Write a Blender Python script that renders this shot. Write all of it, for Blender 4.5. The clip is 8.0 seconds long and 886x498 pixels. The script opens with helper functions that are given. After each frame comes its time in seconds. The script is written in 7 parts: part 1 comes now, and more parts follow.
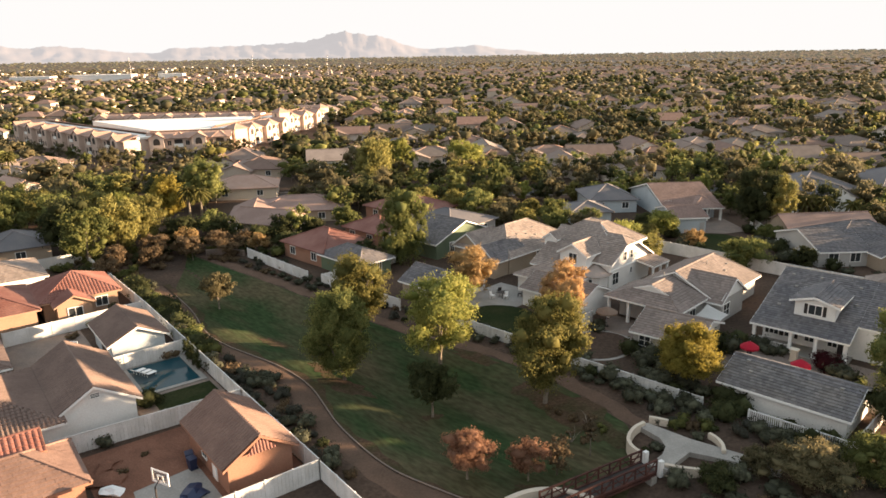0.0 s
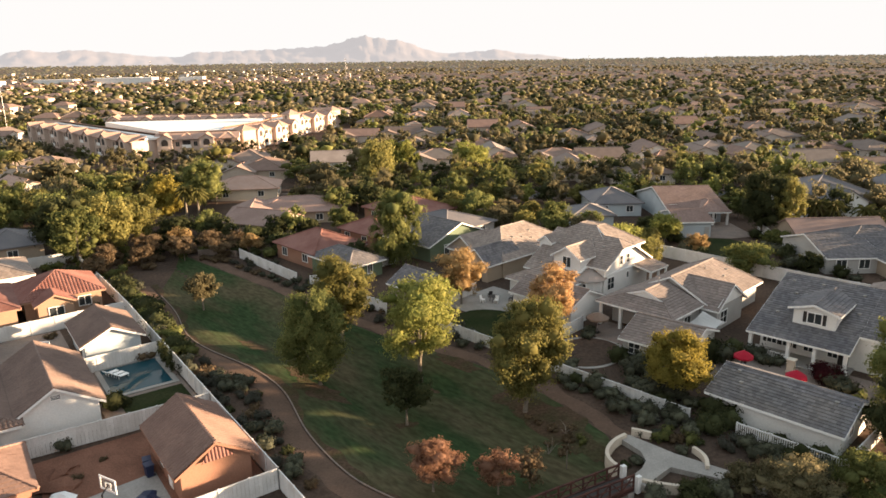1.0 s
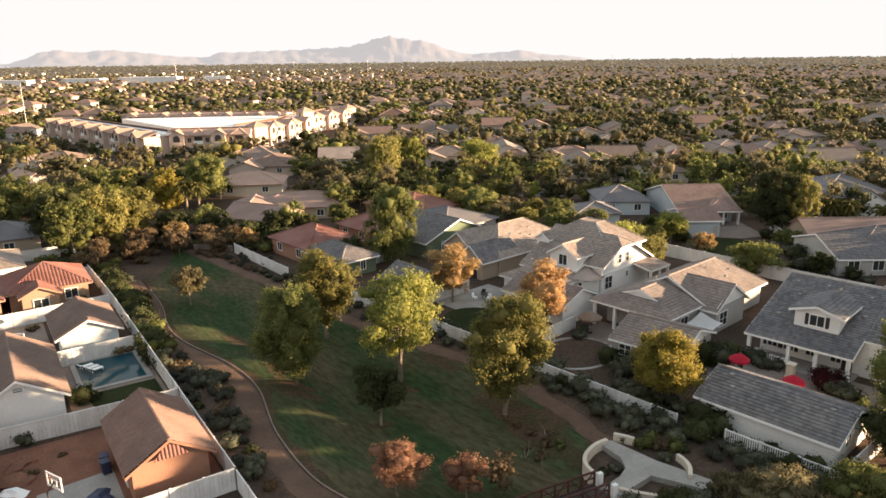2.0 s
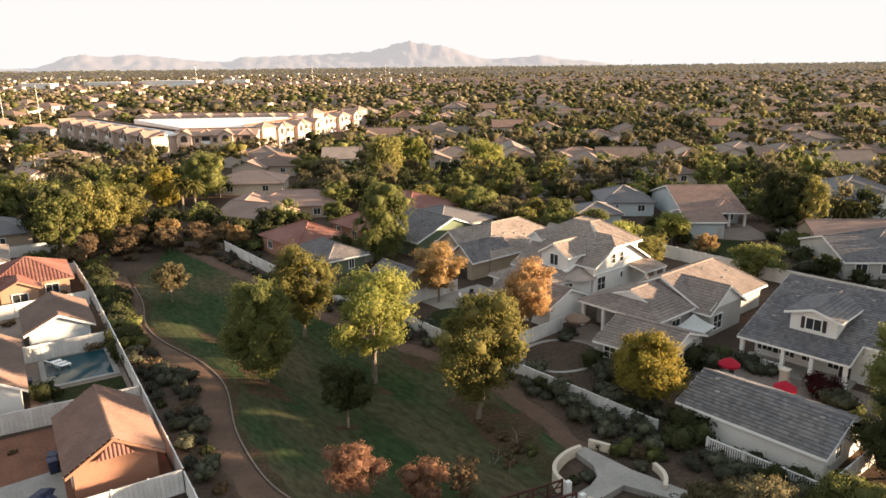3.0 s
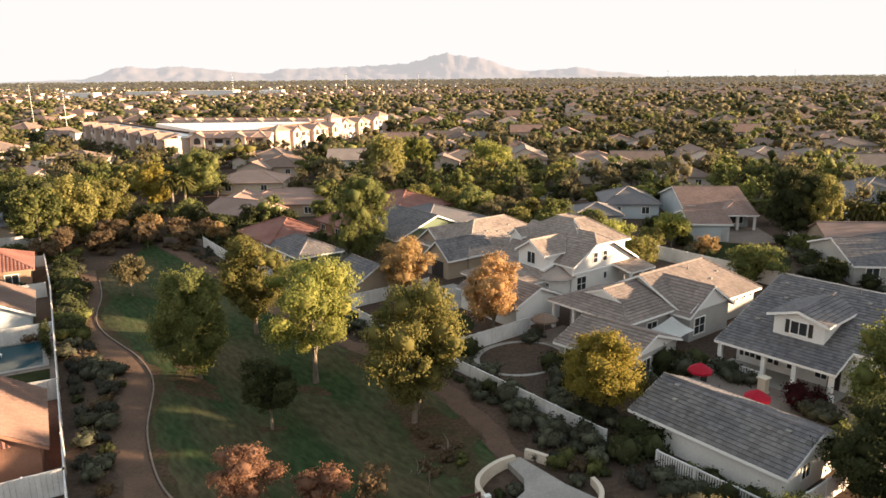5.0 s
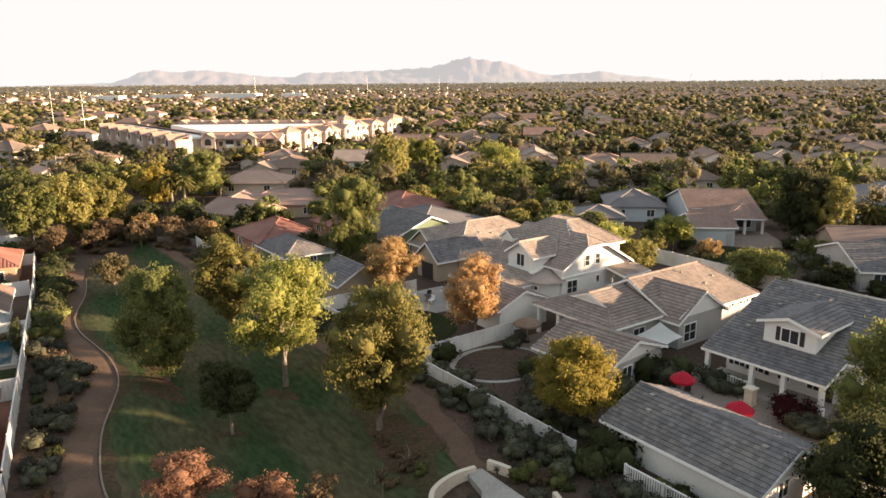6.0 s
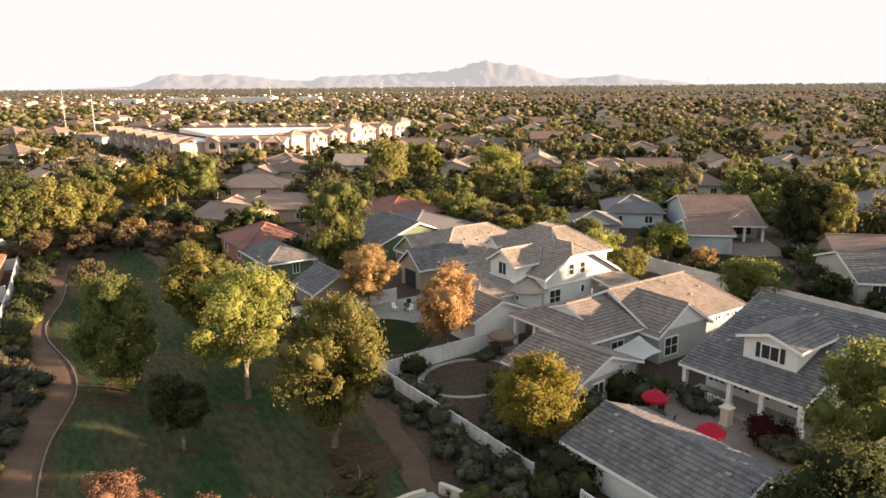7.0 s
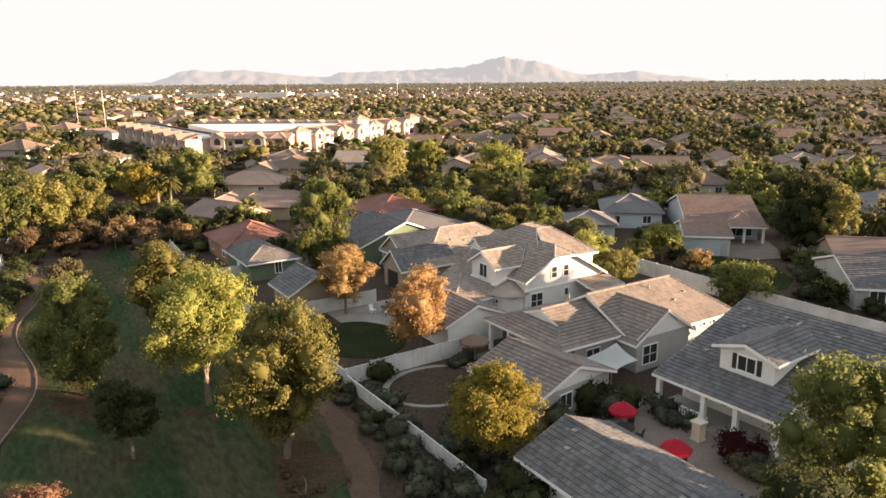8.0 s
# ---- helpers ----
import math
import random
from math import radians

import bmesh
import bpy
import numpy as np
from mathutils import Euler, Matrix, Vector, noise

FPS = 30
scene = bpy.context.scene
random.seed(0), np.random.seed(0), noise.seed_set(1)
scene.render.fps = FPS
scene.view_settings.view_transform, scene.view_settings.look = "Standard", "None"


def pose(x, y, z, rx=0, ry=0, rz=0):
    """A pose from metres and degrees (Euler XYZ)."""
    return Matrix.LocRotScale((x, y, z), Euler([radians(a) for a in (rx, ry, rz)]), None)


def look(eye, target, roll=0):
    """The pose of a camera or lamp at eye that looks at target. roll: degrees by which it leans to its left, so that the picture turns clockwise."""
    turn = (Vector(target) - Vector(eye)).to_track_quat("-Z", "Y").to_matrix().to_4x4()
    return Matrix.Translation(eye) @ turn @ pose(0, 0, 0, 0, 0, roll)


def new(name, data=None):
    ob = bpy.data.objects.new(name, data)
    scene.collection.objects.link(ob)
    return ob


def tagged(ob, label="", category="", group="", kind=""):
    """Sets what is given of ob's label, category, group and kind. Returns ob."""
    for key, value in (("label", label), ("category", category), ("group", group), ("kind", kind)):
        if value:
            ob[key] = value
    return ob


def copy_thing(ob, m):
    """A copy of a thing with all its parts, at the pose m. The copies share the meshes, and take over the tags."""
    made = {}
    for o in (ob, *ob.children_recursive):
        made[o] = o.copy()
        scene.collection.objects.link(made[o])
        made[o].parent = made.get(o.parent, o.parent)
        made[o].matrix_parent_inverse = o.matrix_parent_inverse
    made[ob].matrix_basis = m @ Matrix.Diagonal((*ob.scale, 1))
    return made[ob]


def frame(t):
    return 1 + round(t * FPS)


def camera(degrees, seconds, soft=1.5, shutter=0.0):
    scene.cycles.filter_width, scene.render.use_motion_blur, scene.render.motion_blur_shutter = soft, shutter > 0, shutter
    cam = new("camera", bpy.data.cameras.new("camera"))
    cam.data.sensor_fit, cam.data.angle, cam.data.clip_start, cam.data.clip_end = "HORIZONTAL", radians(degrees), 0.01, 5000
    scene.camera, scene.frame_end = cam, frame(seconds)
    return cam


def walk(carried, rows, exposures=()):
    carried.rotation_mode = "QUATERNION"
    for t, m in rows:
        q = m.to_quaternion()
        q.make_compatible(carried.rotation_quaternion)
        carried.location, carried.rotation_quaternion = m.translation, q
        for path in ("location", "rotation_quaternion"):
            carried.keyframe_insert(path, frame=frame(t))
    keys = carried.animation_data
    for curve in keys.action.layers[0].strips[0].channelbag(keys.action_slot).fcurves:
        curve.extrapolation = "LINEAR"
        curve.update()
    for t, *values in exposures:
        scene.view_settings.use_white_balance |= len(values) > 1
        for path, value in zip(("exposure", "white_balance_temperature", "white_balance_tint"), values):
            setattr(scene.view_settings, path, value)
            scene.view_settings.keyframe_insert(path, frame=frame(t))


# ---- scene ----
cam = camera(65.1, 8.0, soft=1.6)
METRES, EYE, TILT, LEAN, TURN = 37.8, 31.86, -15.6, 0.9, 0.0
ROWS = [
    (0.0, 0.0, 0.0, 0.0, 0.0, -0.0, -0.0),
    (0.5, 0.0509, 0.0332, -0.0018, 0.72, 0.13, -0.25),
    (1.0, 0.1023, 0.0683, -0.0064, 1.53, 0.34, -0.53),
    (1.5, 0.1534, 0.1042, -0.0129, 2.46, 0.35, -0.84),
    (3.0, 0.3059, 0.2202, -0.0393, 4.91, 0.73, -1.67),
    (3.5, 0.3543, 0.2588, -0.0492, 5.54, 1.09, -1.86),
    (4.0, 0.4031, 0.2989, -0.0599, 6.26, 1.34, -2.08),
    (4.5, 0.4515, 0.3391, -0.0702, 6.97, 1.46, -2.28),
    (6.0, 0.5956, 0.4554, -0.0799, 9.6, 1.81, -3.11),
    (6.5, 0.6432, 0.4919, -0.07, 10.27, 1.91, -3.27),
    (7.0, 0.6896, 0.5298, -0.059, 10.92, 2.01, -3.45),
    (7.5, 0.7361, 0.5681, -0.0478, 11.6, 1.94, -3.64),
    (8.0, 0.7823, 0.6057, -0.036, 12.31, 1.61, -3.86),
]
walk(cam, [(t, pose(0, 0, EYE, TILT, LEAN, TURN) @ pose(METRES * x, METRES * y, METRES * z, 90 + pitch, roll, yaw)) for t, x, y, z, yaw, pitch, roll in ROWS],
     exposures=[(0.0, 2.42), (8.0, 2.42)])

# ---- light: low evening sun from the side, pale sky ----
SUN_AZ, SUN_EL = 10.0, 7.2  # degrees from +x towards +y, and above the ground
world = bpy.data.worlds.new("sky")
scene.world = world
world.use_nodes = True
wn, wl = world.node_tree.nodes, world.node_tree.links
sky = wn.new("ShaderNodeTexSky")
sky.sky_type, sky.sun_disc = "NISHITA", False
sky.sun_elevation, sky.sun_rotation = radians(SUN_EL), radians(90 - SUN_AZ)
sky.air_density, sky.dust_density, sky.ozone_density = 1.0, 0.6, 1.0
pale = wn.new("ShaderNodeHueSaturation")  # evening haze takes most of the colour out of the sky
pale.inputs["Saturation"].default_value = 0.62
warm = wn.new("ShaderNodeVectorMath")
warm.operation = "MULTIPLY"
warm.inputs[1].default_value = (1.0, 0.99, 0.985)
wl.new(sky.outputs[0], pale.inputs["Color"])
wl.new(pale.outputs[0], warm.inputs[0])
hazy = wn.new("ShaderNodeVectorMath")  # bright even haze: the sky is nowhere brighter than this
hazy.operation = "MINIMUM"
hazy.inputs[1].default_value = (1.155, 1.126, 1.102)
wl.new(warm.outputs[0], hazy.inputs[0])
wl.new(hazy.outputs[0], wn["Background"].inputs[0])
wn["Background"].inputs[1].default_value = 0.162
sun = new("sun", bpy.data.lights.new("sun", "SUN"))
sun.data.energy, sun.data.angle, sun.data.color = 5.0, radians(0.8), (1.0, 0.70, 0.44)
sdir = Vector((math.cos(radians(SUN_AZ)) * math.cos(radians(SUN_EL)), math.sin(radians(SUN_AZ)) * math.cos(radians(SUN_EL)), math.sin(radians(SUN_EL))))
sun.matrix_world = look(sdir * 200, (0, 0, 0))

# ---- materials ----
def surface(name, c1, c2=None, vary=0.2, big=0.25, small=5.0, rough=0.85, bump=0.25, island=0.0, objr=0.0, metal=0.0, spec=0.3, objmix=False, stretch=None):
    """A plain rough surface: two colours mingled at a large scale, grain at a small one."""
    m = bpy.data.materials.new(name)
    m.use_nodes = True
    nt = m.node_tree
    n, l = nt.nodes, nt.links
    p = n["Principled BSDF"]
    geo = n.new("ShaderNodeNewGeometry")
    a, b = n.new("ShaderNodeTexNoise"), n.new("ShaderNodeTexNoise")
    a.inputs["Scale"].default_value, b.inputs["Scale"].default_value = big, small
    a.inputs["Detail"].default_value, b.inputs["Detail"].default_value = 4, 3
    place = geo.outputs["Position"]
    if stretch:  # drawn out along one bearing, as a mower leaves it
        mp = n.new("ShaderNodeMapping")
        mp.vector_type = "TEXTURE"
        mp.inputs["Rotation"].default_value = (0, 0, radians(stretch[0]))
        mp.inputs["Scale"].default_value = (1 / stretch[1], 1, 1)
        l.new(place, mp.inputs["Vector"])
        place = mp.outputs[0]
    l.new(place, a.inputs["Vector"])
    l.new(place, b.inputs["Vector"])
    mix = n.new("ShaderNodeMix")
    mix.data_type = "RGBA"
    mix.inputs["A"].default_value, mix.inputs["B"].default_value = (*c1, 1), (*(c2 or c1), 1)
    r = n.new("ShaderNodeMapRange")
    r.inputs[1].default_value, r.inputs[2].default_value = 0.38, 0.62
    l.new(a.outputs["Fac"], r.inputs[0])
    l.new(r.outputs[0], mix.inputs["Factor"])
    if objmix:  # each house its own blend
        h7 = n.new("ShaderNodeMath")
        h7.operation, h7.inputs[1].default_value = "PINGPONG", 1.0
        h9 = n.new("ShaderNodeMath")
        h9.operation, h9.inputs[1].default_value = "MULTIPLY", 7.0
        l.new(n.new("ShaderNodeObjectInfo").outputs["Random"], h9.inputs[0])
        l.new(h9.outputs[0], h7.inputs[0])
        l.new(h7.outputs[0], mix.inputs["Factor"])
    g = n.new("ShaderNodeMapRange")
    g.inputs[1].default_value, g.inputs[2].default_value, g.inputs[3].default_value, g.inputs[4].default_value = 0.3, 0.7, 1 - vary, 1 + vary
    l.new(b.outputs["Fac"], g.inputs[0])
    value = g.outputs[0]
    for amount, source in ((island, geo.outputs["Random Per Island"]), (objr, None)):
        if amount:
            if source is None:
                source = n.new("ShaderNodeObjectInfo").outputs["Random"]
            q = n.new("ShaderNodeMapRange")
            q.inputs[3].default_value, q.inputs[4].default_value = 1 - amount, 1 + amount
            l.new(source, q.inputs[0])
            k = n.new("ShaderNodeMath")
            k.operation = "MULTIPLY"
            l.new(value, k.inputs[0])
            l.new(q.outputs[0], k.inputs[1])
            value = k.outputs[0]
    s = n.new("ShaderNodeVectorMath")
    s.operation = "SCALE"
    l.new(mix.outputs["Result"], s.inputs[0])
    l.new(value, s.inputs["Scale"])
    l.new(s.outputs[0], p.inputs["Base Color"])
    p.inputs["Roughness"].default_value, p.inputs["Metallic"].default_value = rough, metal
    p.inputs["Specular IOR Level"].default_value = spec
    if bump:
        bp = n.new("ShaderNodeBump")
        bp.inputs["Strength"].default_value, bp.inputs["Distance"].default_value = bump, 0.05
        l.new(b.outputs["Fac"], bp.inputs["Height"])
        l.new(bp.outputs[0], p.inputs["Normal"])
    return m


def leafy(name, c1, c2, objr=0.25, thin=0.5):
    """Leaves: each its own shade between two colours, letting some light through."""
    m = bpy.data.materials.new(name)
    m.use_nodes = True
    n, l = m.node_tree.nodes, m.node_tree.links
    p = n["Principled BSDF"]
    geo, info = n.new("ShaderNodeNewGeometry"), n.new("ShaderNodeObjectInfo")
    mix = n.new("ShaderNodeMix")
    mix.data_type = "RGBA"
    mix.inputs["A"].default_value, mix.inputs["B"].default_value = (*c1, 1), (*c2, 1)
    l.new(geo.outputs["Random Per Island"], mix.inputs["Factor"])
    q = n.new("ShaderNodeMapRange")
    q.inputs[3].default_value, q.inputs[4].default_value = 1 - objr, 1 + objr
    l.new(info.outputs["Random"], q.inputs[0])
    s = n.new("ShaderNodeVectorMath")
    s.operation = "SCALE"
    l.new(mix.outputs["Result"], s.inputs[0])
    l.new(q.outputs[0], s.inputs["Scale"])
    l.new(s.outputs[0], p.inputs["Base Color"])
    p.inputs["Roughness"].default_value, p.inputs["Specular IOR Level"].default_value = 0.7, 0.06
    tr, mx = n.new("ShaderNodeBsdfTranslucent"), n.new("ShaderNodeMixShader")
    l.new(s.outputs[0], tr.inputs["Color"])
    mx.inputs[0].default_value = thin
    l.new(p.outputs[0], mx.inputs[1])
    l.new(tr.outputs[0], mx.inputs[2])
    l.new(mx.outputs[0], n["Material Output"].inputs["Surface"])
    return m


def plain(name, c, rough=0.5, metal=0.0, spec=0.5):
    m = bpy.data.materials.new(name)
    m.use_nodes = True
    p = m.node_tree.nodes["Principled BSDF"]
    p.inputs["Base Color"].default_value = (*c, 1)
    p.inputs["Roughness"].default_value, p.inputs["Metallic"].default_value, p.inputs["Specular IOR Level"].default_value = rough, metal, spec
    return m


STUCCO_WHITE = surface("white stucco", (0.74, 0.73, 0.71), (0.68, 0.67, 0.65), 0.06, 0.3, 8, 0.9, 0.2)
STUCCO_CREAM = surface("cream stucco", (0.56, 0.49, 0.40), (0.50, 0.43, 0.35), 0.07, 0.3, 8, 0.9, 0.2)
STUCCO_ROSE = surface("rosy cream stucco", (0.55, 0.435, 0.365), (0.49, 0.385, 0.32), 0.07, 0.3, 8, 0.9, 0.2)
STUCCO_TAN = surface("tan stucco", (0.36, 0.29, 0.22), (0.31, 0.25, 0.19), 0.08, 0.3, 8, 0.9, 0.2)
STUCCO_PEACH = surface("peach stucco", (0.315, 0.170, 0.116), (0.28, 0.148, 0.10), 0.08, 0.4, 8, 0.9, 0.2)
STUCCO_SAND = surface("sand stucco", (0.34, 0.225, 0.155), (0.30, 0.198, 0.138), 0.08, 0.4, 8, 0.9, 0.2)
STUCCO_GREY = surface("grey stucco", (0.40, 0.39, 0.375), (0.35, 0.34, 0.325), 0.07, 0.3, 8, 0.9, 0.2)
STUCCO_GREEN = surface("sage green siding", (0.13, 0.17, 0.11), (0.11, 0.14, 0.09), 0.08, 0.3, 8, 0.9, 0.2)
STUCCO_BLUE = surface("pale blue siding", (0.42, 0.47, 0.50), (0.38, 0.42, 0.45), 0.06, 0.3, 8, 0.9, 0.2)
TRIM = surface("white painted trim", (0.80, 0.79, 0.77), None, 0.05, 0.5, 12, 0.6, 0.05)
VINYL = surface("white fence board", (0.66, 0.65, 0.64), (0.55, 0.54, 0.52), 0.10, 0.6, 10, 0.55, 0.08, objr=0.07)
TILE_GREY = surface("grey concrete roof tile", (0.122, 0.117, 0.124), (0.150, 0.139, 0.140), 0.12, 0.35, 9, 0.9, 0.25, island=0.24, objr=0.04)
TILE_BROWN = surface("brown concrete roof tile", (0.180, 0.146, 0.130), (0.222, 0.180, 0.160), 0.12, 0.35, 9, 0.9, 0.25, island=0.18, objr=0.05)
TILE_TAN = surface("weathered tan roof tile", (0.228, 0.186, 0.162), (0.275, 0.228, 0.199), 0.12, 0.35, 9, 0.9, 0.25, island=0.18, objr=0.05)
TILE_RED = surface("red clay roof tile", (0.165, 0.070, 0.055), (0.215, 0.105, 0.084), 0.14, 0.4, 8, 0.85, 0.25, island=0.07, objr=0.06)
TILE_APT = surface("faded terracotta roof tile", (0.33, 0.215, 0.165), (0.37, 0.25, 0.20), 0.12, 0.4, 8, 0.88, 0.25)
TILE_PEACH = surface("terracotta roof tile", (0.165, 0.104, 0.084), (0.200, 0.128, 0.102), 0.12, 0.4, 8, 0.88, 0.25, island=0.08, objr=0.04)
TILE_PINK = surface("faded pinkish-brown roof tile", (0.225, 0.152, 0.128), (0.265, 0.184, 0.157), 0.12, 0.35, 9, 0.9, 0.25, island=0.12, objr=0.05)
TILE_COCOA = surface("brown barrel roof tile", (0.150, 0.105, 0.088), (0.185, 0.130, 0.108), 0.12, 0.35, 9, 0.9, 0.25, island=0.07, objr=0.04)
CLEAR = plain("clear acrylic", (0.75, 0.78, 0.8), 0.1)
CLEAR.node_tree.nodes["Principled BSDF"].inputs["Transmission Weight"].default_value = 0.9
FAR_ROOF = surface("assorted far roof tile", (0.205, 0.126, 0.098), (0.175, 0.148, 0.128), 0.12, 0.02, 0.7, 0.9, 0.1, island=0.2, objr=0.3, objmix=True)
FAR_WALL = surface("assorted far stucco", (0.46, 0.375, 0.30), (0.58, 0.53, 0.48), 0.05, 0.02, 2, 0.9, 0.1, island=0.2, objr=0.15, objmix=True)
GLASS = plain("window glass", (0.035, 0.04, 0.043), 0.12, 0.0, 0.4)
WHITE_ROOF = surface("white roof membrane", (0.84, 0.82, 0.78), (0.78, 0.76, 0.72), 0.06, 0.1, 1.0, 0.8, 0.05)
DARK = surface("dark painted wood", (0.035, 0.03, 0.028), None, 0.2, 0.5, 9, 0.7, 0.1)
CONCRETE = surface("pale concrete", (0.30, 0.28, 0.255), (0.25, 0.235, 0.215), 0.12, 0.5, 7, 0.92, 0.2)
PAVER = surface("tan paving", (0.21, 0.16, 0.13), (0.17, 0.135, 0.115), 0.18, 0.5, 6, 0.92, 0.3)
ASPHALT = surface("worn asphalt", (0.060, 0.058, 0.056), (0.075, 0.07, 0.066), 0.15, 0.15, 6, 0.95, 0.3)
SOIL = surface("dusty brown soil", (0.088, 0.060, 0.045), (0.062, 0.045, 0.035), 0.25, 0.12, 3.0, 1.0, 0.5, spec=0.04)
# far ground: tan of yards and roads, paled further for haze
PLAIN = surface("pale hazed plain", (0.150, 0.118, 0.090), (0.100, 0.085, 0.064), 0.2, 0.01, 0.1, 1.0, 0.0, spec=0.04)
RED_SOIL = surface("red gravel", (0.20, 0.10, 0.068), (0.16, 0.08, 0.055), 0.22, 0.5, 9.0, 1.0, 0.5, spec=0.04)
VERGE = surface("worn dusty verge", (0.075, 0.050, 0.034), (0.050, 0.045, 0.024), 0.3, 0.5, 4.0, 1.0, 0.4, spec=0.03)
GRANITE = surface("packed granite path", (0.128, 0.084, 0.062), (0.104, 0.070, 0.052), 0.14, 0.4, 5.0, 1.0, 0.3, spec=0.04)
LAWN = surface("thin winter lawn", (0.032, 0.051, 0.022), (0.076, 0.066, 0.038), 0.30, 0.20, 2.6, 1.0, 0.3, spec=0.02, stretch=(-46, 0.35))
GREEN_LAWN = surface("watered lawn", (0.020, 0.028, 0.011), (0.032, 0.036, 0.016), 0.25, 0.3, 5.0, 1.0, 0.5, spec=0.03)
BARK = surface("grey bark", (0.20, 0.170, 0.135), (0.135, 0.112, 0.088), 0.3, 1.5, 9, 0.95, 0.6)
RUST = surface("rusted bridge steel", (0.078, 0.030, 0.022), (0.052, 0.022, 0.018), 0.25, 1.0, 9, 0.8, 0.3)
STEEL = surface("galvanised steel", (0.35, 0.34, 0.33), None, 0.1, 1.0, 9, 0.5, 0.1, metal=0.6)
RED_CLOTH = surface("red parasol cloth", (0.36, 0.006, 0.026), (0.33, 0.006, 0.023), 0.06, 1.0, 9, 0.8, 0.1)
WATER = plain("pool water", (0.016, 0.056, 0.072), 0.08, 0.0, 0.12)
POOL_TILE = surface("blue pool plaster", (0.03, 0.055, 0.065), (0.025, 0.05, 0.06), 0.1, 0.6, 6, 0.5, 0.1)
ROCK = surface("desert rock with painted haze", (0.075, 0.062, 0.058), (0.055, 0.047, 0.045), 0.1, 0.004, 0.012, 1.0, 0.0)
rock = ROCK.node_tree.nodes["Principled BSDF"]  # a backdrop miles off, its bright haze put in as emission
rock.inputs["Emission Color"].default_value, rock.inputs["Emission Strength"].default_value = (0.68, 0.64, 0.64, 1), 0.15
LEAF_GREEN = leafy("green leaves", (0.084, 0.102, 0.036), (0.190, 0.194, 0.066))
LEAF_OLIVE = leafy("olive leaves", (0.120, 0.124, 0.042), (0.275, 0.243, 0.080))
LEAF_DARK = leafy("dark green leaves", (0.038, 0.047, 0.022), (0.082, 0.088, 0.038))
LEAF_LIME = leafy("yellow-green leaves", (0.158, 0.186, 0.050), (0.325, 0.318, 0.092))
# dull olive leaves; along the far streets the dulling stands in for haze
LEAF_DULL = leafy("dull street-tree leaves", (0.082, 0.078, 0.043), (0.180, 0.153, 0.084))
# far leaves: haze put into the colour
LEAF_HAZED = leafy("far leaves paled for haze", (0.130, 0.120, 0.068), (0.225, 0.195, 0.118))
LEAF_YELLOW = leafy("yellow leaves", (0.175, 0.152, 0.032), (0.325, 0.262, 0.064), 0.1)
LEAF_ORANGE = leafy("orange leaves", (0.33, 0.200, 0.092), (0.46, 0.305, 0.150), 0.1)
LEAF_GOLD = leafy("golden brown leaves", (0.25, 0.168, 0.072), (0.38, 0.262, 0.126), 0.1)
LEAF_RUST = leafy("rusty dry leaves", (0.17, 0.092, 0.060), (0.28, 0.160, 0.104), 0.1)
LEAF_DRY = leafy("dry twiggy brush", (0.115, 0.084, 0.050), (0.195, 0.140, 0.085))
LEAF_SHRUB = leafy("dull shrub leaves", (0.042, 0.045, 0.031), (0.080, 0.082, 0.054), 0.3, 0.15)
LEAF_SILVER = leafy("grey sage leaves", (0.062, 0.064, 0.050), (0.105, 0.102, 0.082))
LEAF_WINE = leafy("wine red leaves", (0.030, 0.009, 0.011), (0.065, 0.014, 0.018))
HAZE_LEAF = leafy("far leaves with haze glow", (0.085, 0.08, 0.035), (0.13, 0.115, 0.05))
hz = HAZE_LEAF.node_tree.nodes["Principled BSDF"]  # a backdrop some miles off: the emission stands in for hazy evening air
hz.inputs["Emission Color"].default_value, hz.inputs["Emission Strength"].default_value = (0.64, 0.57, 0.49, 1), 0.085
PALM = leafy("palm fronds", (0.07, 0.075, 0.022), (0.14, 0.125, 0.045))

# ---- building helpers ----
def box(bm, x0, y0, z0, x1, y1, z1):
    v = [bm.verts.new((x, y, z)) for z in (z0, z1) for x, y in ((x0, y0), (x1, y0), (x1, y1), (x0, y1))]
    for f in ((3, 2, 1, 0), (4, 5, 6, 7), (0, 1, 5, 4), (1, 2, 6, 5), (2, 3, 7, 6), (3, 0, 4, 7)):
        bm.faces.new([v[i] for i in f])


def prism(bm, pts, d):
    """A flat polygon pushed along the vector d."""
    a = [bm.verts.new(p) for p in pts]
    b = [bm.verts.new(Vector(p) + Vector(d)) for p in pts]
    bm.faces.new(a)
    bm.faces.new(b[::-1])
    for i in range(len(a)):
        j = (i + 1) % len(a)
        bm.faces.new((a[j], a[i], b[i], b[j]))


def tube(bm, pts, radii, sides=7):
    """A tapering tube along the points."""
    rings = []
    for i, p in enumerate(pts):
        p = Vector(p)
        d = (Vector(pts[min(i + 1, len(pts) - 1)]) - Vector(pts[max(i - 1, 0)])).normalized()
        s = d.orthogonal().normalized()
        t = d.cross(s)
        rings.append([bm.verts.new(p + (s * math.cos(a) + t * math.sin(a)) * radii[i]) for a in (k * math.tau / sides for k in range(sides))])
    for r, q in zip(rings, rings[1:]):
        for k in range(sides):
            bm.faces.new((r[k], r[(k + 1) % sides], q[(k + 1) % sides], q[k]))
    bm.faces.new(rings[0][::-1])
    bm.faces.new(rings[-1])


def finish(bm, name, material):
    bmesh.ops.recalc_face_normals(bm, faces=bm.faces)
    me = bpy.data.meshes.new(name)
    bm.to_mesh(me)
    bm.free()
    me.materials.append(material)
    return me


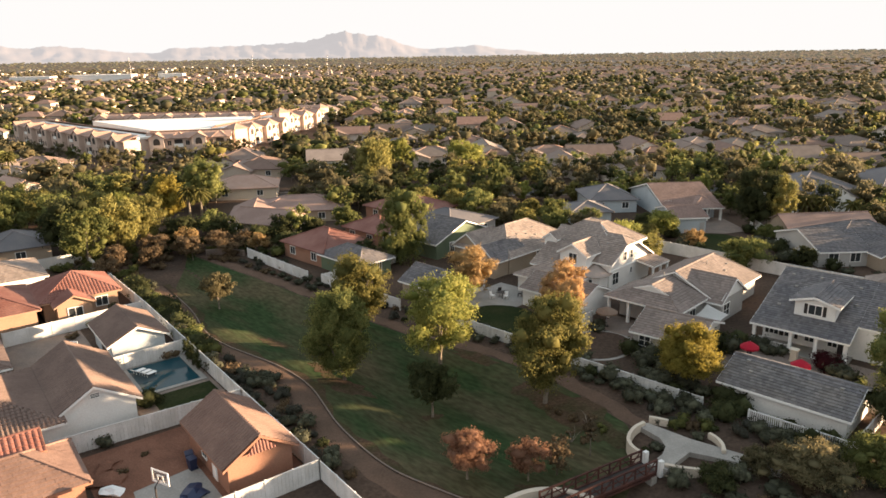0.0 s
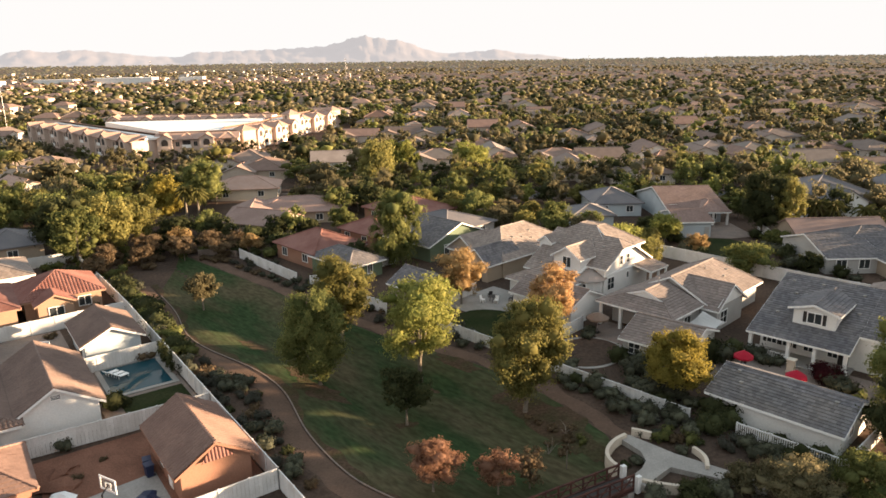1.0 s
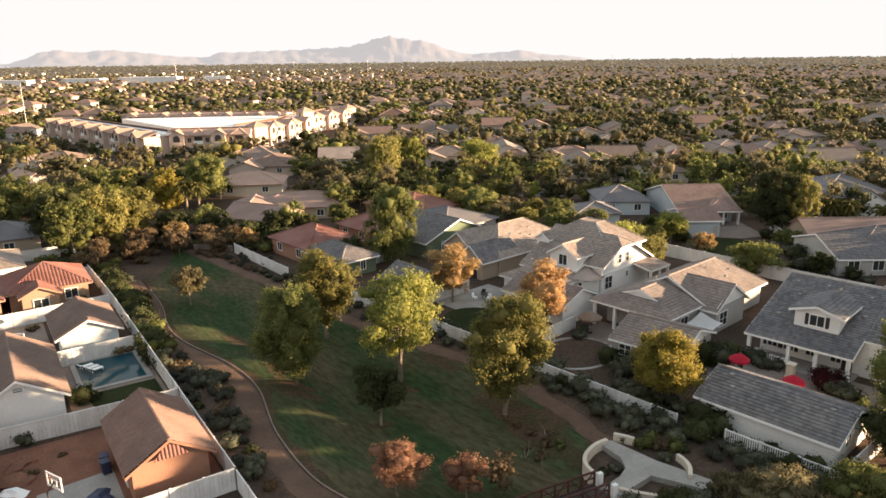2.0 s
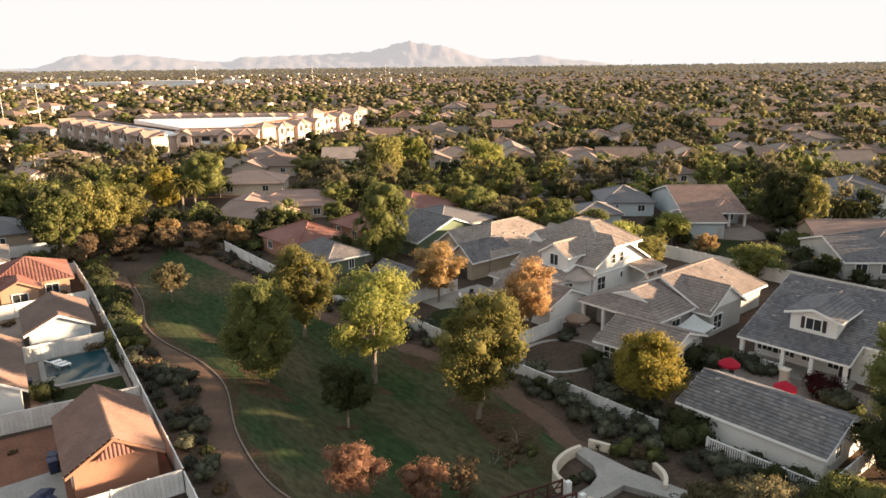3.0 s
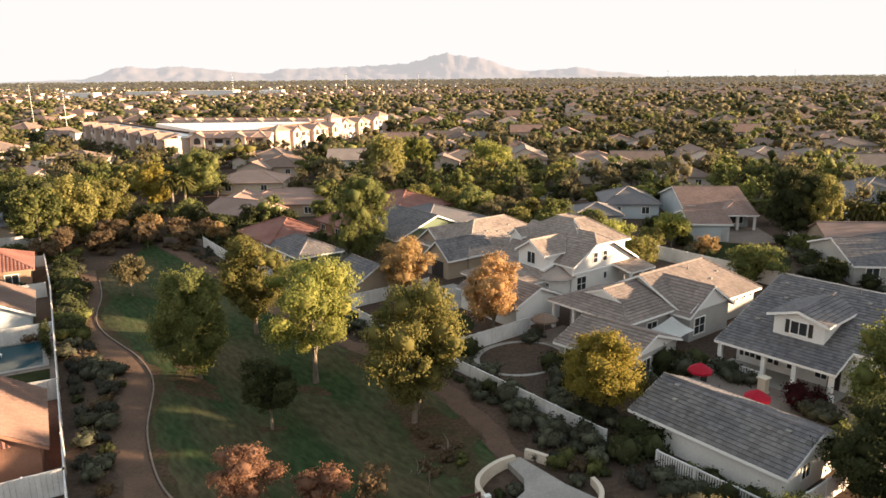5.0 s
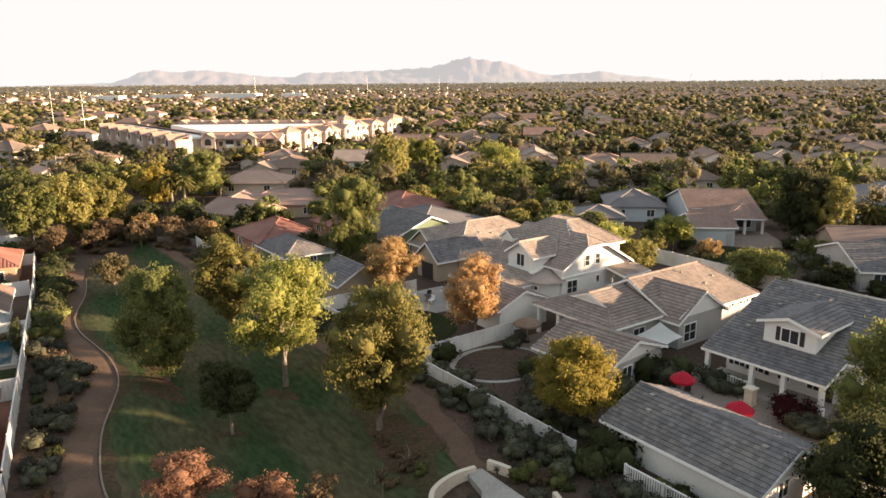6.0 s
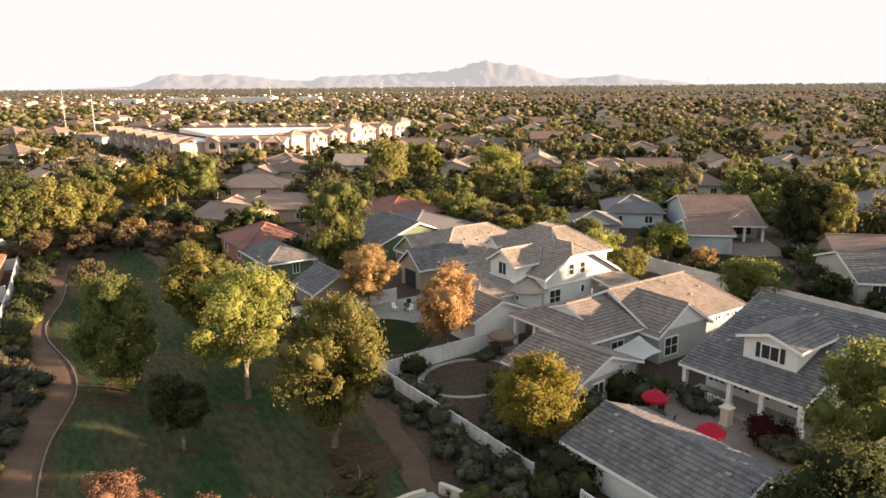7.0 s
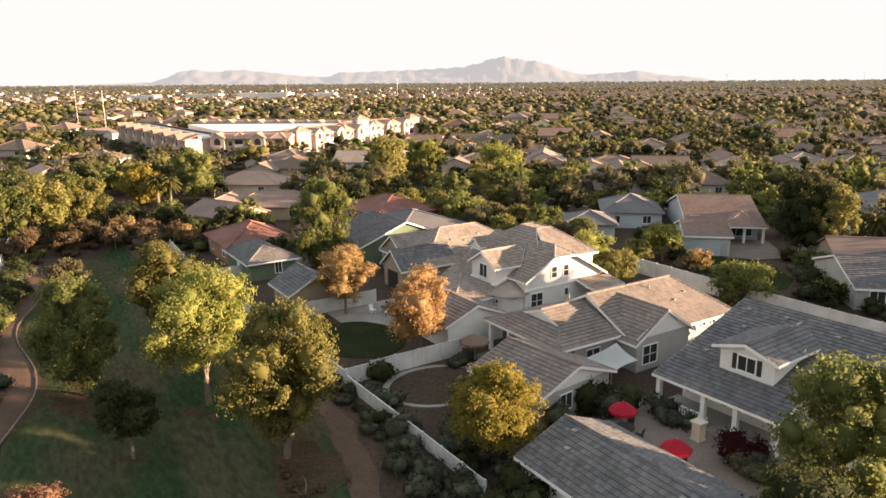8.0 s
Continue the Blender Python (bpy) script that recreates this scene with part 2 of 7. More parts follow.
def part(name, bm, material, parent, label=""):
    ob = new(name, finish(bm, name, material) if isinstance(bm, bmesh.types.BMesh) else bm)
    ob.parent = parent
    return tagged(ob, label)


def raw(name, verts, faces, material):
    me = bpy.data.meshes.new(name)
    me.from_pydata(verts, [], faces)
    me.materials.append(material)
    return me


def quads(name, v, material, tv=None, tf=None):
    """One mesh of loose four-cornered leaves or faces, v of the shape (n, 4, 3), with triangles besides."""
    n = len(v)
    co, li = np.asarray(v, dtype=np.float32).reshape(-1, 3), np.arange(n * 4, dtype=np.int32)
    start = np.arange(0, n * 4, 4, dtype=np.int32)
    if tv is not None:
        co = np.concatenate([co, np.asarray(tv, dtype=np.float32)])
        li = np.concatenate([li, np.asarray(tf, dtype=np.int32).ravel() + n * 4])
        start = np.concatenate([start, n * 4 + np.arange(0, len(tf) * 3, 3, dtype=np.int32)])
    me = bpy.data.meshes.new(name)
    me.vertices.add(len(co))
    me.vertices.foreach_set("co", co.ravel())
    me.loops.add(len(li))
    me.loops.foreach_set("vertex_index", li)
    me.polygons.add(len(start))
    me.polygons.foreach_set("loop_start", start)
    if tv is not None:
        me.polygons.foreach_set("use_smooth", np.arange(len(start)) >= n)
    me.update(calc_edges=True)
    me.materials.append(material)
    return me


def thing(name, m, label, category, group="", kind=""):
    ob = new(name)
    ob.empty_display_size = 0.3
    ob.matrix_world = m
    return tagged(ob, label, category, group, kind)


def turn_of(o, deg):
    """From a plot's own axes to the world's: origin and angle."""
    return pose(o[0], o[1], 0, 0, 0, deg)


RIGHT = turn_of((25.2, 58.9), -44.5)  # plots along the right side of the green
LEFT = turn_of((-10.1, 47.6), -52.0)  # plots along its left side


def at(plot, u, v, z=0.0):
    return plot @ Vector((u, v, z))


# ---- roofs ----
def gable(x0, y0, x1, y1, ze, zr, axis="x", oh=0.5):
    """Two slopes, each a polygon whose first edge is the eave. The ridge runs along the axis."""
    s = (zr - ze) / ((y1 - y0) / 2 if axis == "x" else (x1 - x0) / 2)
    e = ze - s * oh
    if axis == "x":
        c = (y0 + y1) / 2
        a, b = x0 - oh * 0.7, x1 + oh * 0.7
        return [[(a, y0 - oh, e), (b, y0 - oh, e), (b, c, zr), (a, c, zr)], [(b, y1 + oh, e), (a, y1 + oh, e), (a, c, zr), (b, c, zr)]]
    c = (x0 + x1) / 2
    a, b = y0 - oh * 0.7, y1 + oh * 0.7
    return [[(x0 - oh, b, e), (x0 - oh, a, e), (c, a, zr), (c, b, zr)], [(x1 + oh, a, e), (x1 + oh, b, e), (c, b, zr), (c, a, zr)]]


def hip(x0, y0, x1, y1, ze, zr, axis="x", oh=0.5, ends=None):
    half = (y1 - y0) / 2 if axis == "x" else (x1 - x0) / 2
    s = (zr - ze) / half
    e = ze - s * oh
    X0, Y0, X1, Y1 = x0 - oh, y0 - oh, x1 + oh, y1 + oh
    if axis == "x":
        c, r0, r1 = (y0 + y1) / 2, x0 + half, x1 - half
        if r0 > r1:
            r0 = r1 = (x0 + x1) / 2
        p, q = (r0, c, zr), (r1, c, zr)
        return [[(X0, Y0, e), (X1, Y0, e), q, p], [(X1, Y1, e), (X0, Y1, e), p, q], [(X1, Y0, e), (X1, Y1, e), q], [(X0, Y1, e), (X0, Y0, e), p]]
    c, r0, r1 = (x0 + x1) / 2, *(ends or (y0 + half, y1 - half))
    if r0 > r1:
        r0 = r1 = (y0 + y1) / 2
    p, q = (c, r0, zr), (c, r1, zr)
    return [[(X1, Y0, e), (X1, Y1, e), q, p], [(X0, Y1, e), (X0, Y0, e), p, q], [(X0, Y0, e), (X1, Y0, e), p], [(X1, Y1, e), (X0, Y1, e), q]]


def clip_half(poly, a, b, c):
    out = []
    for i, p in enumerate(poly):
        q = poly[(i + 1) % len(poly)]
        dp, dq = a * p[0] + b * p[1] - c, a * q[0] + b * q[1] - c
        if dp <= 0:
            out.append(p)
        if (dp < 0 < dq) or (dq < 0 < dp):
            k = dp / (dp - dq)
            out.append((p[0] + (q[0] - p[0]) * k, p[1] + (q[1] - p[1]) * k))
    return out


def tile_slope(verts, faces, poly, rng, w=0.33, h=0.40, lift=0.055, barrel=0.0, base=0.02, whole=None):
    """Lays courses of tiles over one slope. Each tile tips up at its lower end; barrel tiles bulge across."""
    P = [Vector(p) for p in poly]
    ex = (P[1] - P[0]).normalized()
    nz = ex.cross(P[2] - P[1]).normalized()
    if nz.z < 0:
        nz = -nz
    ey = nz.cross(ex)
    flat = [((p - P[0]).dot(ex), (p - P[0]).dot(ey)) for p in P]
    s0, t1 = min(p[0] for p in flat), max(p[1] for p in flat)
    for j in range(int(t1 / h) + 1):
        row = clip_half(clip_half(flat, 0, -1, -j * h), 0, 1, (j + 1) * h)
        if len(row) < 3:
            continue
        shift = (j % 2) * w / 2 if not barrel else 0
        a0, a1 = min(p[0] for p in row), max(p[0] for p in row)
        for i in range(int((a0 - s0) / w) - 1, int((a1 - s0) / w) + 2):
            lo = s0 + i * w + shift
            jit = rng.uniform(-0.008, 0.012)
            full = all(min(p[1] for p in row) - 1e-6 <= j * h for _ in (0,))
            if whole is not None and len(whole) < 300 and full:
                c = clip_half(clip_half(row, -1, 0, -lo), 1, 0, lo + w)
                if len(c) == 4 and abs(max(p[0] for p in c) - min(p[0] for p in c) - w) < 1e-4 and abs(max(p[1] for p in c) - min(p[1] for p in c) - h) < 1e-4:
                    whole.append((P[0] + ex * lo + ey * (j * h) + nz * (base + jit), ex.copy(), ey.copy(), nz.copy()))
                    continue
            strips = 4 if barrel else 1
            for k in range(strips):
                c0, c1 = lo + w * k / strips, lo + w * (k + 1) / strips
                c = clip_half(clip_half(row, -1, 0, -(c0 + (0.012 if k == 0 and not barrel else 0))), 1, 0, c1)
                if len(c) < 3:
                    continue
                n0 = len(verts)
                for s, t in c:
                    z = base + jit + lift * (1 - (t - j * h) / h) + barrel * math.sin(math.pi * max(0.0, min(1.0, (s - lo) / w)))
                    verts.append(P[0] + ex * s + ey * t + nz * z)
                faces.append(list(range(n0, n0 + len(c))))
                low = [q for q in range(len(c)) if abs(c[q][1] - j * h) < 1e-6]
                if len(low) == 2:
                    lo2 = sorted(low, key=lambda q: c[q][0])
                    n1 = len(verts)
                    verts.extend(P[0] + ex * c[q][0] + ey * c[q][1] for q in lo2)
                    faces.append([n1, n1 + 1, n0 + lo2[1], n0 + lo2[0]])


def lay_roof(parent, slopes, tile, trim=TRIM, fine=True, barrel=0.0, seed=1, w=0.33, h=0.40, single=False):
    """Deck, tiles, ridge caps and fascia boards of one roof."""
    rng = random.Random(seed)
    bm = bmesh.new()
    for poly in slopes:
        P = [Vector(p) for p in poly]
        prism(bm, P, (0, 0, -0.16))
    deck = part("roof", bm, tile, parent)
    edges = []
    for poly in slopes:
        n = len(poly)
        for i in range(n):
            edges.append((Vector(poly[i]), Vector(poly[(i + 1) % n])))
    shared = lambda e: any((e[0] - f[1]).length < 0.02 and (e[1] - f[0]).length < 0.02 for f in edges)
    caps, rims = [], []
    for e in edges:
        if shared(e):
            if not any((e[0] - c[1]).length < 0.02 and (e[1] - c[0]).length < 0.02 for c in caps):
                caps.append(e)
        else:
            rims.append(e)
    for a, b in rims if fine else ():
        d = (b - a).normalized()
        o = Vector((d.y, -d.x, 0)).normalized() * 0.03
        bm = bmesh.new()
        prism(bm, [a + o + Vector((0, 0, -0.20)), b + o + Vector((0, 0, -0.20)), b + o + Vector((0, 0, 0.015)), a + o + Vector((0, 0, 0.015))], o * -2.0)
        part("fascia", bm, trim, parent)
    if fine:
        verts, faces, whole = [], [], ([] if single else None)
        for poly in slopes:
            tile_slope(verts, faces, poly, rng, w, h, barrel=barrel, whole=whole)
        tagged(part("roof_tiles", raw("roof_tiles", verts, faces, tile), None, deck), kind="stuff")
        if single and whole:
            tb = bmesh.new()
            v = [tb.verts.new(p) for p in ((0.012, 0, -0.02), (w, 0, -0.02), (w, h, -0.02), (0.012, h, -0.02), (0.012, 0, 0.055), (w, 0, 0.055), (w, h, 0.002), (0.012, h, 0.002))]
            for f in ((4, 5, 6, 7), (0, 1, 5, 4), (1, 2, 6, 5), (2, 3, 7, 6), (3, 0, 4, 7)):
                tb.faces.new([v[i] for i in f])
            me = finish(tb, "roof_tile", TILE_SINGLE)
            for p, ex, ey, nz in whole:
                ob = new("roof_tile", me)
                ob.parent = deck
                m3 = Matrix((ex, ey, nz)).transposed().to_4x4()
                ob.matrix_basis = Matrix.Translation(p) @ m3
    bm = bmesh.new()
    for a, b in caps:
        d = b - a
        n = max(1, int(d.length / 0.42)) if fine else 1
        side = Vector((d.y, -d.x, 0)).normalized() * 0.15
        for i in range(n):
            p, q = a + d * (i / n), a + d * ((i + 1) / n)
            k = 0.05 + rng.uniform(0, 0.02)
            up, lo = Vector((0, 0, k + 0.07)), Vector((0, 0, -0.06))
            prism(bm, [p + side + lo, p + side * 0.6 + up * 0.8, p + up, p - side * 0.6 + up * 0.8, p - side + lo], q - p)
    if caps:
        tagged(part("ridge_cap", bm, tile, deck), kind="stuff")
    else:
        bm.free()
    return deck


TILE_SINGLE = surface("grey slate-like roof tile", (0.125, 0.118, 0.118), (0.155, 0.14, 0.132), 0.12, 0.35, 9, 0.9, 0.25, objr=0.26)


def body(parent, x0, y0, x1, y1, ze, wall, roof="hip", zr=None, axis="x", z0=-0.3):
    """The walls of one wing, with its gable ends."""
    bm = bmesh.new()
    if roof == "gable":
        t = zr - 0.12
        if axis == "x":
            c = (y0 + y1) / 2
            prism(bm, [(x0, y0, z0), (x0, y1, z0), (x0, y1, ze - 0.12), (x0, c, t), (x0, y0, ze - 0.12)], (x1 - x0, 0, 0))
        else:
            c = (x0 + x1) / 2
            prism(bm, [(x0, y0, z0), (x1, y0, z0), (x1, y0, ze - 0.12), (c, y0, t), (x0, y0, ze - 0.12)], (0, y1 - y0, 0))
    else:
        box(bm, x0, y0, z0, x1, y1, ze - 0.12)
    return part("wall", bm, wall, parent)


def window(parent, x, y, z, w, h, face, trim=TRIM, bars=(1, 0), shutters=False):
    """A window on a wall that faces -y, +y, -x or +x: frame, glass, bars."""
    rot = {"-y": 0, "+x": 90, "+y": 180, "-x": 270}[face]
    m = pose(x, y, z, 0, 0, rot)
    bm = bmesh.new()
    t = 0.09
    for a in ((-w / 2 - t, -h / 2 - t, w / 2 + t, -h / 2), (-w / 2 - t, h / 2, w / 2 + t, h / 2 + t), (-w / 2 - t, -h / 2, -w / 2, h / 2), (w / 2, -h / 2, w / 2 + t, h / 2)):
        box(bm, a[0], -0.06, a[1], a[2], 0.03, a[3])
    wd = part("window", bm, trim, parent)
    wd.matrix_basis = m
    bm = bmesh.new()
    box(bm, -w / 2, -0.012, -h / 2, w / 2, 0.02, h / 2)
    part("pane", bm, GLASS, wd, "dark reflecting glass")
    for i in range(bars[0]):
        bm = bmesh.new()
        x1 = -w / 2 + w * (i + 1) / (bars[0] + 1)
        box(bm, x1 - 0.03, -0.035, -h / 2, x1 + 0.03, -0.012, h / 2)
        part("mullion", bm, trim, wd)
    for i in range(bars[1]):
        bm = bmesh.new()
        z1 = -h / 2 + h * (i + 1) / (bars[1] + 1)
        box(bm, -w / 2, -0.033, z1 - 0.025, w / 2, -0.012, z1 + 0.025)
        part("transom", bm, trim, wd)
    if shutters:
        for s in (-1, 1):
            bm = bmesh.new()
            xc = s * (w / 2 + t + 0.2)
            box(bm, xc - 0.17, -0.05, -h / 2 - 0.05, xc + 0.17, 0.03, h / 2 + 0.05)
            bmesh.ops.bevel(bm, geom=bm.edges[:], offset=0.025, segments=1, affect="EDGES")
            part("shutter", bm, DARK, wd, "dark painted shutter")
    return wd


def door(parent, x, y, w, h, face, material, name="door", z=0.0):
    rot = {"-y": 0, "+x": 90, "+y": 180, "-x": 270}[face]
    bm = bmesh.new()
    box(bm, -w / 2, -0.05, 0, w / 2, 0.03, h)
    for i in range(0 if name == "patio_door" else 3):
        for s in (-1, 1):
            box(bm, s * w / 4 - w * 0.18, -0.07, h * (0.08 + 0.31 * i), s * w / 4 + w * 0.18, -0.04, h * (0.08 + 0.31 * i) + h * 0.22)
    d = part(name, bm, material, parent)
    d.matrix_basis = pose(x, y, z, 0, 0, rot)
    return d


def wing(parent, x0, y0, x1, y1, ze, zr, wall, tile, roof="hip", axis="x", oh=0.5, fine=True, barrel=0.0, seed=1, single=False, h=0.40, w=0.33, trim=TRIM):
    body(parent, x0, y0, x1, y1, ze, wall, roof, zr, axis)
    slopes = gable(x0, y0, x1, y1, ze, zr, axis, oh) if roof == "gable" else hip(x0, y0, x1, y1, ze, zr, axis, oh)
    return lay_roof(parent, slopes, tile, trim, fine=fine, barrel=barrel, seed=seed, single=single, h=h, w=w)

# ---- ground: one sheet with the sunken green in it ----
PATH_L = [(24.0, 26.0), (14.0, 36.5), (6.5, 41.8), (3.0, 43.9), (0.2, 45.7), (-3.8, 48.4), (-5.6, 50.2), (-7.5, 52.6), (-10.1, 56.4), (-11.9, 60.1), (-13.4, 63.2), (-15.4, 66.1), (-18.6, 69.4), (-22.4, 72.2), (-25.7, 74.7), (-28.6, 77.7), (-30.6, 80.7), (-33.4, 86.0), (-37.6, 91.8), (-42.0, 97.5), (-47.0, 106.0), (-56.0, 118.0)]  # the lawn's kerb
PATH_R = [(40.0, 34.0), (28.0, 41.0), (22.0, 48.0), (18.0, 54.8), (16.2, 57.8), (13.4, 62.8), (9.8, 67.6), (4.3, 72.6), (-2.4, 76.8), (-8.0, 81.6), (-18.0, 91.4), (-25.0, 98.4), (-34.0, 106.6), (-41.0, 113.0), (-50.0, 124.0)]


def signed(px, py, line):
    """Distance from a polyline; positive to the right of its course."""
    best, sign = np.full(px.shape, 1e9), np.ones(px.shape)
    for (ax, ay), (bx, by) in zip(line, line[1:]):
        dx, dy = bx - ax, by - ay
        k = np.clip(((px - ax) * dx + (py - ay) * dy) / (dx * dx + dy * dy), 0, 1)
        ex, ey = px - ax - k * dx, py - ay - k * dy
        d = np.hypot(ex, ey)
        s = np.where(dx * ey - dy * ex > 0, -1.0, 1.0)
        sign = np.where(d < best, s, sign)
        best = np.minimum(d, best)
    return best * sign


def smooth(a, b, x):
    k = np.clip((x - a) / (b - a), 0, 1)
    return k * k * (3 - 2 * k)


def height(x, y):
    """Level of the ground: plots at 0, the green sunk, and the far plain rising slightly."""
    x, y = np.asarray(x, float), np.asarray(y, float)
    d = np.minimum(signed(x, y, PATH_L), -signed(x, y, PATH_R))
    far = smooth(1500, 4800, np.hypot(x, y))
    end = 1 - smooth(105, 120, y)
    return (-0.35 * smooth(-5, 0.5, d) - 1.05 * smooth(1.0, 8.0, d)) * end * smooth(29, 38, y) + 22 * far


def gz(x, y):
    return float(height(np.array([x]), np.array([y]))[0])


def spread(lo, hi, step, reach):
    out, k, a = list(np.arange(lo, hi + step / 2, step)), step, 0.0
    while a < reach:
        k *= 1.35
        a += k
        out.append(min(hi + a, reach)), out.insert(0, max(lo - a, -reach))
    return np.array(sorted(set(out)))


gx_, gy_ = spread(-80, 66, 1.0, 4900), spread(24, 130, 1.0, 4900)
GX, GY = np.meshgrid(gx_, gy_, indexing="ij")
GZ = height(GX, GY)
nx, ny = GX.shape
idx = np.arange(nx * ny).reshape(nx, ny)
ground_faces = np.stack([idx[:-1, :-1], idx[1:, :-1], idx[1:, 1:], idx[:-1, 1:]], -1).reshape(-1, 4)
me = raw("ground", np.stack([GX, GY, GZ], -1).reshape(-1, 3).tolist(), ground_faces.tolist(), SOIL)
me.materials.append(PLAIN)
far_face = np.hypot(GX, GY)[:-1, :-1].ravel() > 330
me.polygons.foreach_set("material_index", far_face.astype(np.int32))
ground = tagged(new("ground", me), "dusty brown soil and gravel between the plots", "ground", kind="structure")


def resample(line, n):
    p = np.array(line, float)
    for _ in range(3):  # round the corners off
        q = np.empty((2 * len(p), 2))
        q[0::2], q[1::2] = p * 0.75 + np.roll(p, -1, 0) * 0.25, p * 0.25 + np.roll(p, -1, 0) * 0.75
        p = np.vstack([p[:1], q[:-2], p[-1:]])
    s = np.concatenate([[0], np.cumsum(np.hypot(*np.diff(p, axis=0).T))])
    k = np.linspace(0, s[-1], n)
    return np.stack([np.interp(k, s, p[:, 0]), np.interp(k, s, p[:, 1])], -1)


def loft(name, a, b, across, lift, material, edge=0.0):
    """A sheet between two lines, lying on the ground."""
    k = np.linspace(0, 1, across)[None, :, None]
    P = a[:, None] * (1 - k) + b[:, None] * k
    z = height(P[..., 0], P[..., 1]) + lift
    if edge:
        z[:, 0] -= edge
        z[:, -1] -= edge
    V = np.concatenate([P, z[..., None]], -1)
    i = np.arange(V.shape[0] * across).reshape(-1, across)
    f = np.stack([i[:-1, :-1], i[1:, :-1], i[1:, 1:], i[:-1, 1:]], -1).reshape(-1, 4)
    me = raw(name, V.reshape(-1, 3).tolist(), f.tolist(), material)
    for poly in me.polygons:
        poly.use_smooth = True
    return me


def ribbon(line, n, w, wob=0.0):
    p = resample(line, n)
    d = np.gradient(p, axis=0)
    d /= np.hypot(d[:, 0], d[:, 1])[:, None]
    s = np.stack([d[:, 1], -d[:, 0]], -1)
    t = np.linspace(0, 40, n)
    w1 = w / 2 + wob * np.sin(t * 1.7) + wob * 0.6 * np.sin(t * 4.1 + 1)
    w2 = w / 2 + wob * np.sin(t * 2.1 + 2) + wob * 0.6 * np.sin(t * 3.7)
    return p - s * w1[:, None], p + s * w2[:, None], p


kerb = resample(PATH_L[2:-2], 150)
way = np.gradient(kerb, axis=0)
way /= np.hypot(way[:, 0], way[:, 1])[:, None]
side = np.stack([way[:, 1], -way[:, 0]], -1)  # towards the lawn
run = np.linspace(0, 60, len(kerb))
wide = 2.35 + 0.22 * np.sin(run * 0.9) + 0.12 * np.sin(run * 2.3 + 1)
tagged(new("path_west", loft("path_west", kerb - side * wide[:, None], kerb - side * 0.04, 7, 0.05, GRANITE, 0.06)), "packed tan granite path winding along the green", "path", kind="structure")
worn = 0.55 + 0.35 * np.sin(run * 0.55 + 0.6) + 0.18 * np.sin(run * 1.9)
tagged(new("worn_verge", loft("worn_verge", kerb + side * 0.04, kerb + side * (0.1 + worn.clip(0.1))[:, None], 4, 0.085, VERGE, 0.0)), "worn dusty strip of bare earth along the lawn's kerb", "verge", kind="structure")
a, b, _ = ribbon(PATH_R[3:-1], 110, 1.9, 0.18)
tagged(new("path_east", loft("path_east", a, b, 5, 0.05, GRANITE, 0.06)), "packed tan granite path beside the shrub bed", "path", kind="structure")
# lawn between the two paths
la = kerb[:140] + side[:140] * 0.05
lb = resample([(12.0, 44.0), (15.0, 48.6), (15.6, 53.0), (16.4, 55.6)] + [(x - 0.8, y - 0.6) for x, y in PATH_R[4:-2]] + [(-44.0, 114.0)], 140)
tagged(new("lawn", loft("lawn", la, lb, 40, 0.07, LAWN, 0.10)), "thin patchy winter lawn in the sunken green", "lawn", kind="structure")
# pale concrete kerb along the lawn's path edge
ka, kb = kerb[:138] - side[:138] * 0.05, kerb[:138] + side[:138] * 0.07
bm = bmesh.new()
ring = []
for p, q in zip(ka, kb):
    z = gz(*p) + 0.06
    ring.append([bm.verts.new((p[0], p[1], z)), bm.verts.new((p[0], p[1], z + 0.06)), bm.verts.new((q[0], q[1], z + 0.06)), bm.verts.new((q[0], q[1], z))])
for r, q in zip(ring, ring[1:]):
    for k in range(3):
        bm.faces.new((r[k], r[k + 1], q[k + 1], q[k]))
tagged(new("lawn_kerb", finish(bm, "lawn_kerb", PAVER)), "narrow concrete kerb between lawn and path", "kerb", kind="structure")


def slab(name, plot, pts, z, material, label, thick=0.3, category="paving"):
    bm = bmesh.new()
    prism(bm, [(*p, z - thick) for p in pts], (0, 0, thick))
    ob = new(name, finish(bm, name, material))
    ob.matrix_world = plot
    return tagged(ob, label, category, kind="structure")


def disc(u, v, ru, rv, n=28, a0=0, a1=360):
    return [(u + ru * math.cos(radians(a0 + (a1 - a0) * k / n)), v + rv * math.sin(radians(a0 + (a1 - a0) * k / n))) for k in range(n)]


# yards
slab("yard_gravel", LEFT, [(-15.2, -14.5), (-0.2, -14.5), (-0.2, -0.2), (-15.2, -0.2)], 0.03, RED_SOIL, "red gravel back yard with bare patches")
slab("yard_paving", LEFT, [(-7.5, -12), (-2, -12.5), (-2, -6.9), (-8, -6.9)], 0.06, CONCRETE, "pale concrete basketball pad in the yard")
slab("pool_deck", LEFT, [(-31, -8.2), (-16.5, -8.2), (-16.5, -0.2), (-31, -0.2)], 0.05, PAVER, "tan paved pool deck inside the wall")
slab("pool_lawn", LEFT, [(-22.6, -6.5), (-17, -6.5), (-17, -0.6), (-22.6, -0.6)], 0.08, GREEN_LAWN, "small dark lawn beside the pool", category="lawn")
slab("yard_paving", LEFT, [(-46.5, -16), (-31.4, -16), (-31.4, -8.0), (-46.5, -8.0)], 0.04, PAVER, "brown paved court behind the small house")
slab("yard_paving", LEFT, [(-36.5, -12.5), (-32, -12.5), (-32, -7.9), (-36.5, -7.9)], 0.08, CONCRETE, "pale concrete pad under the hoop")
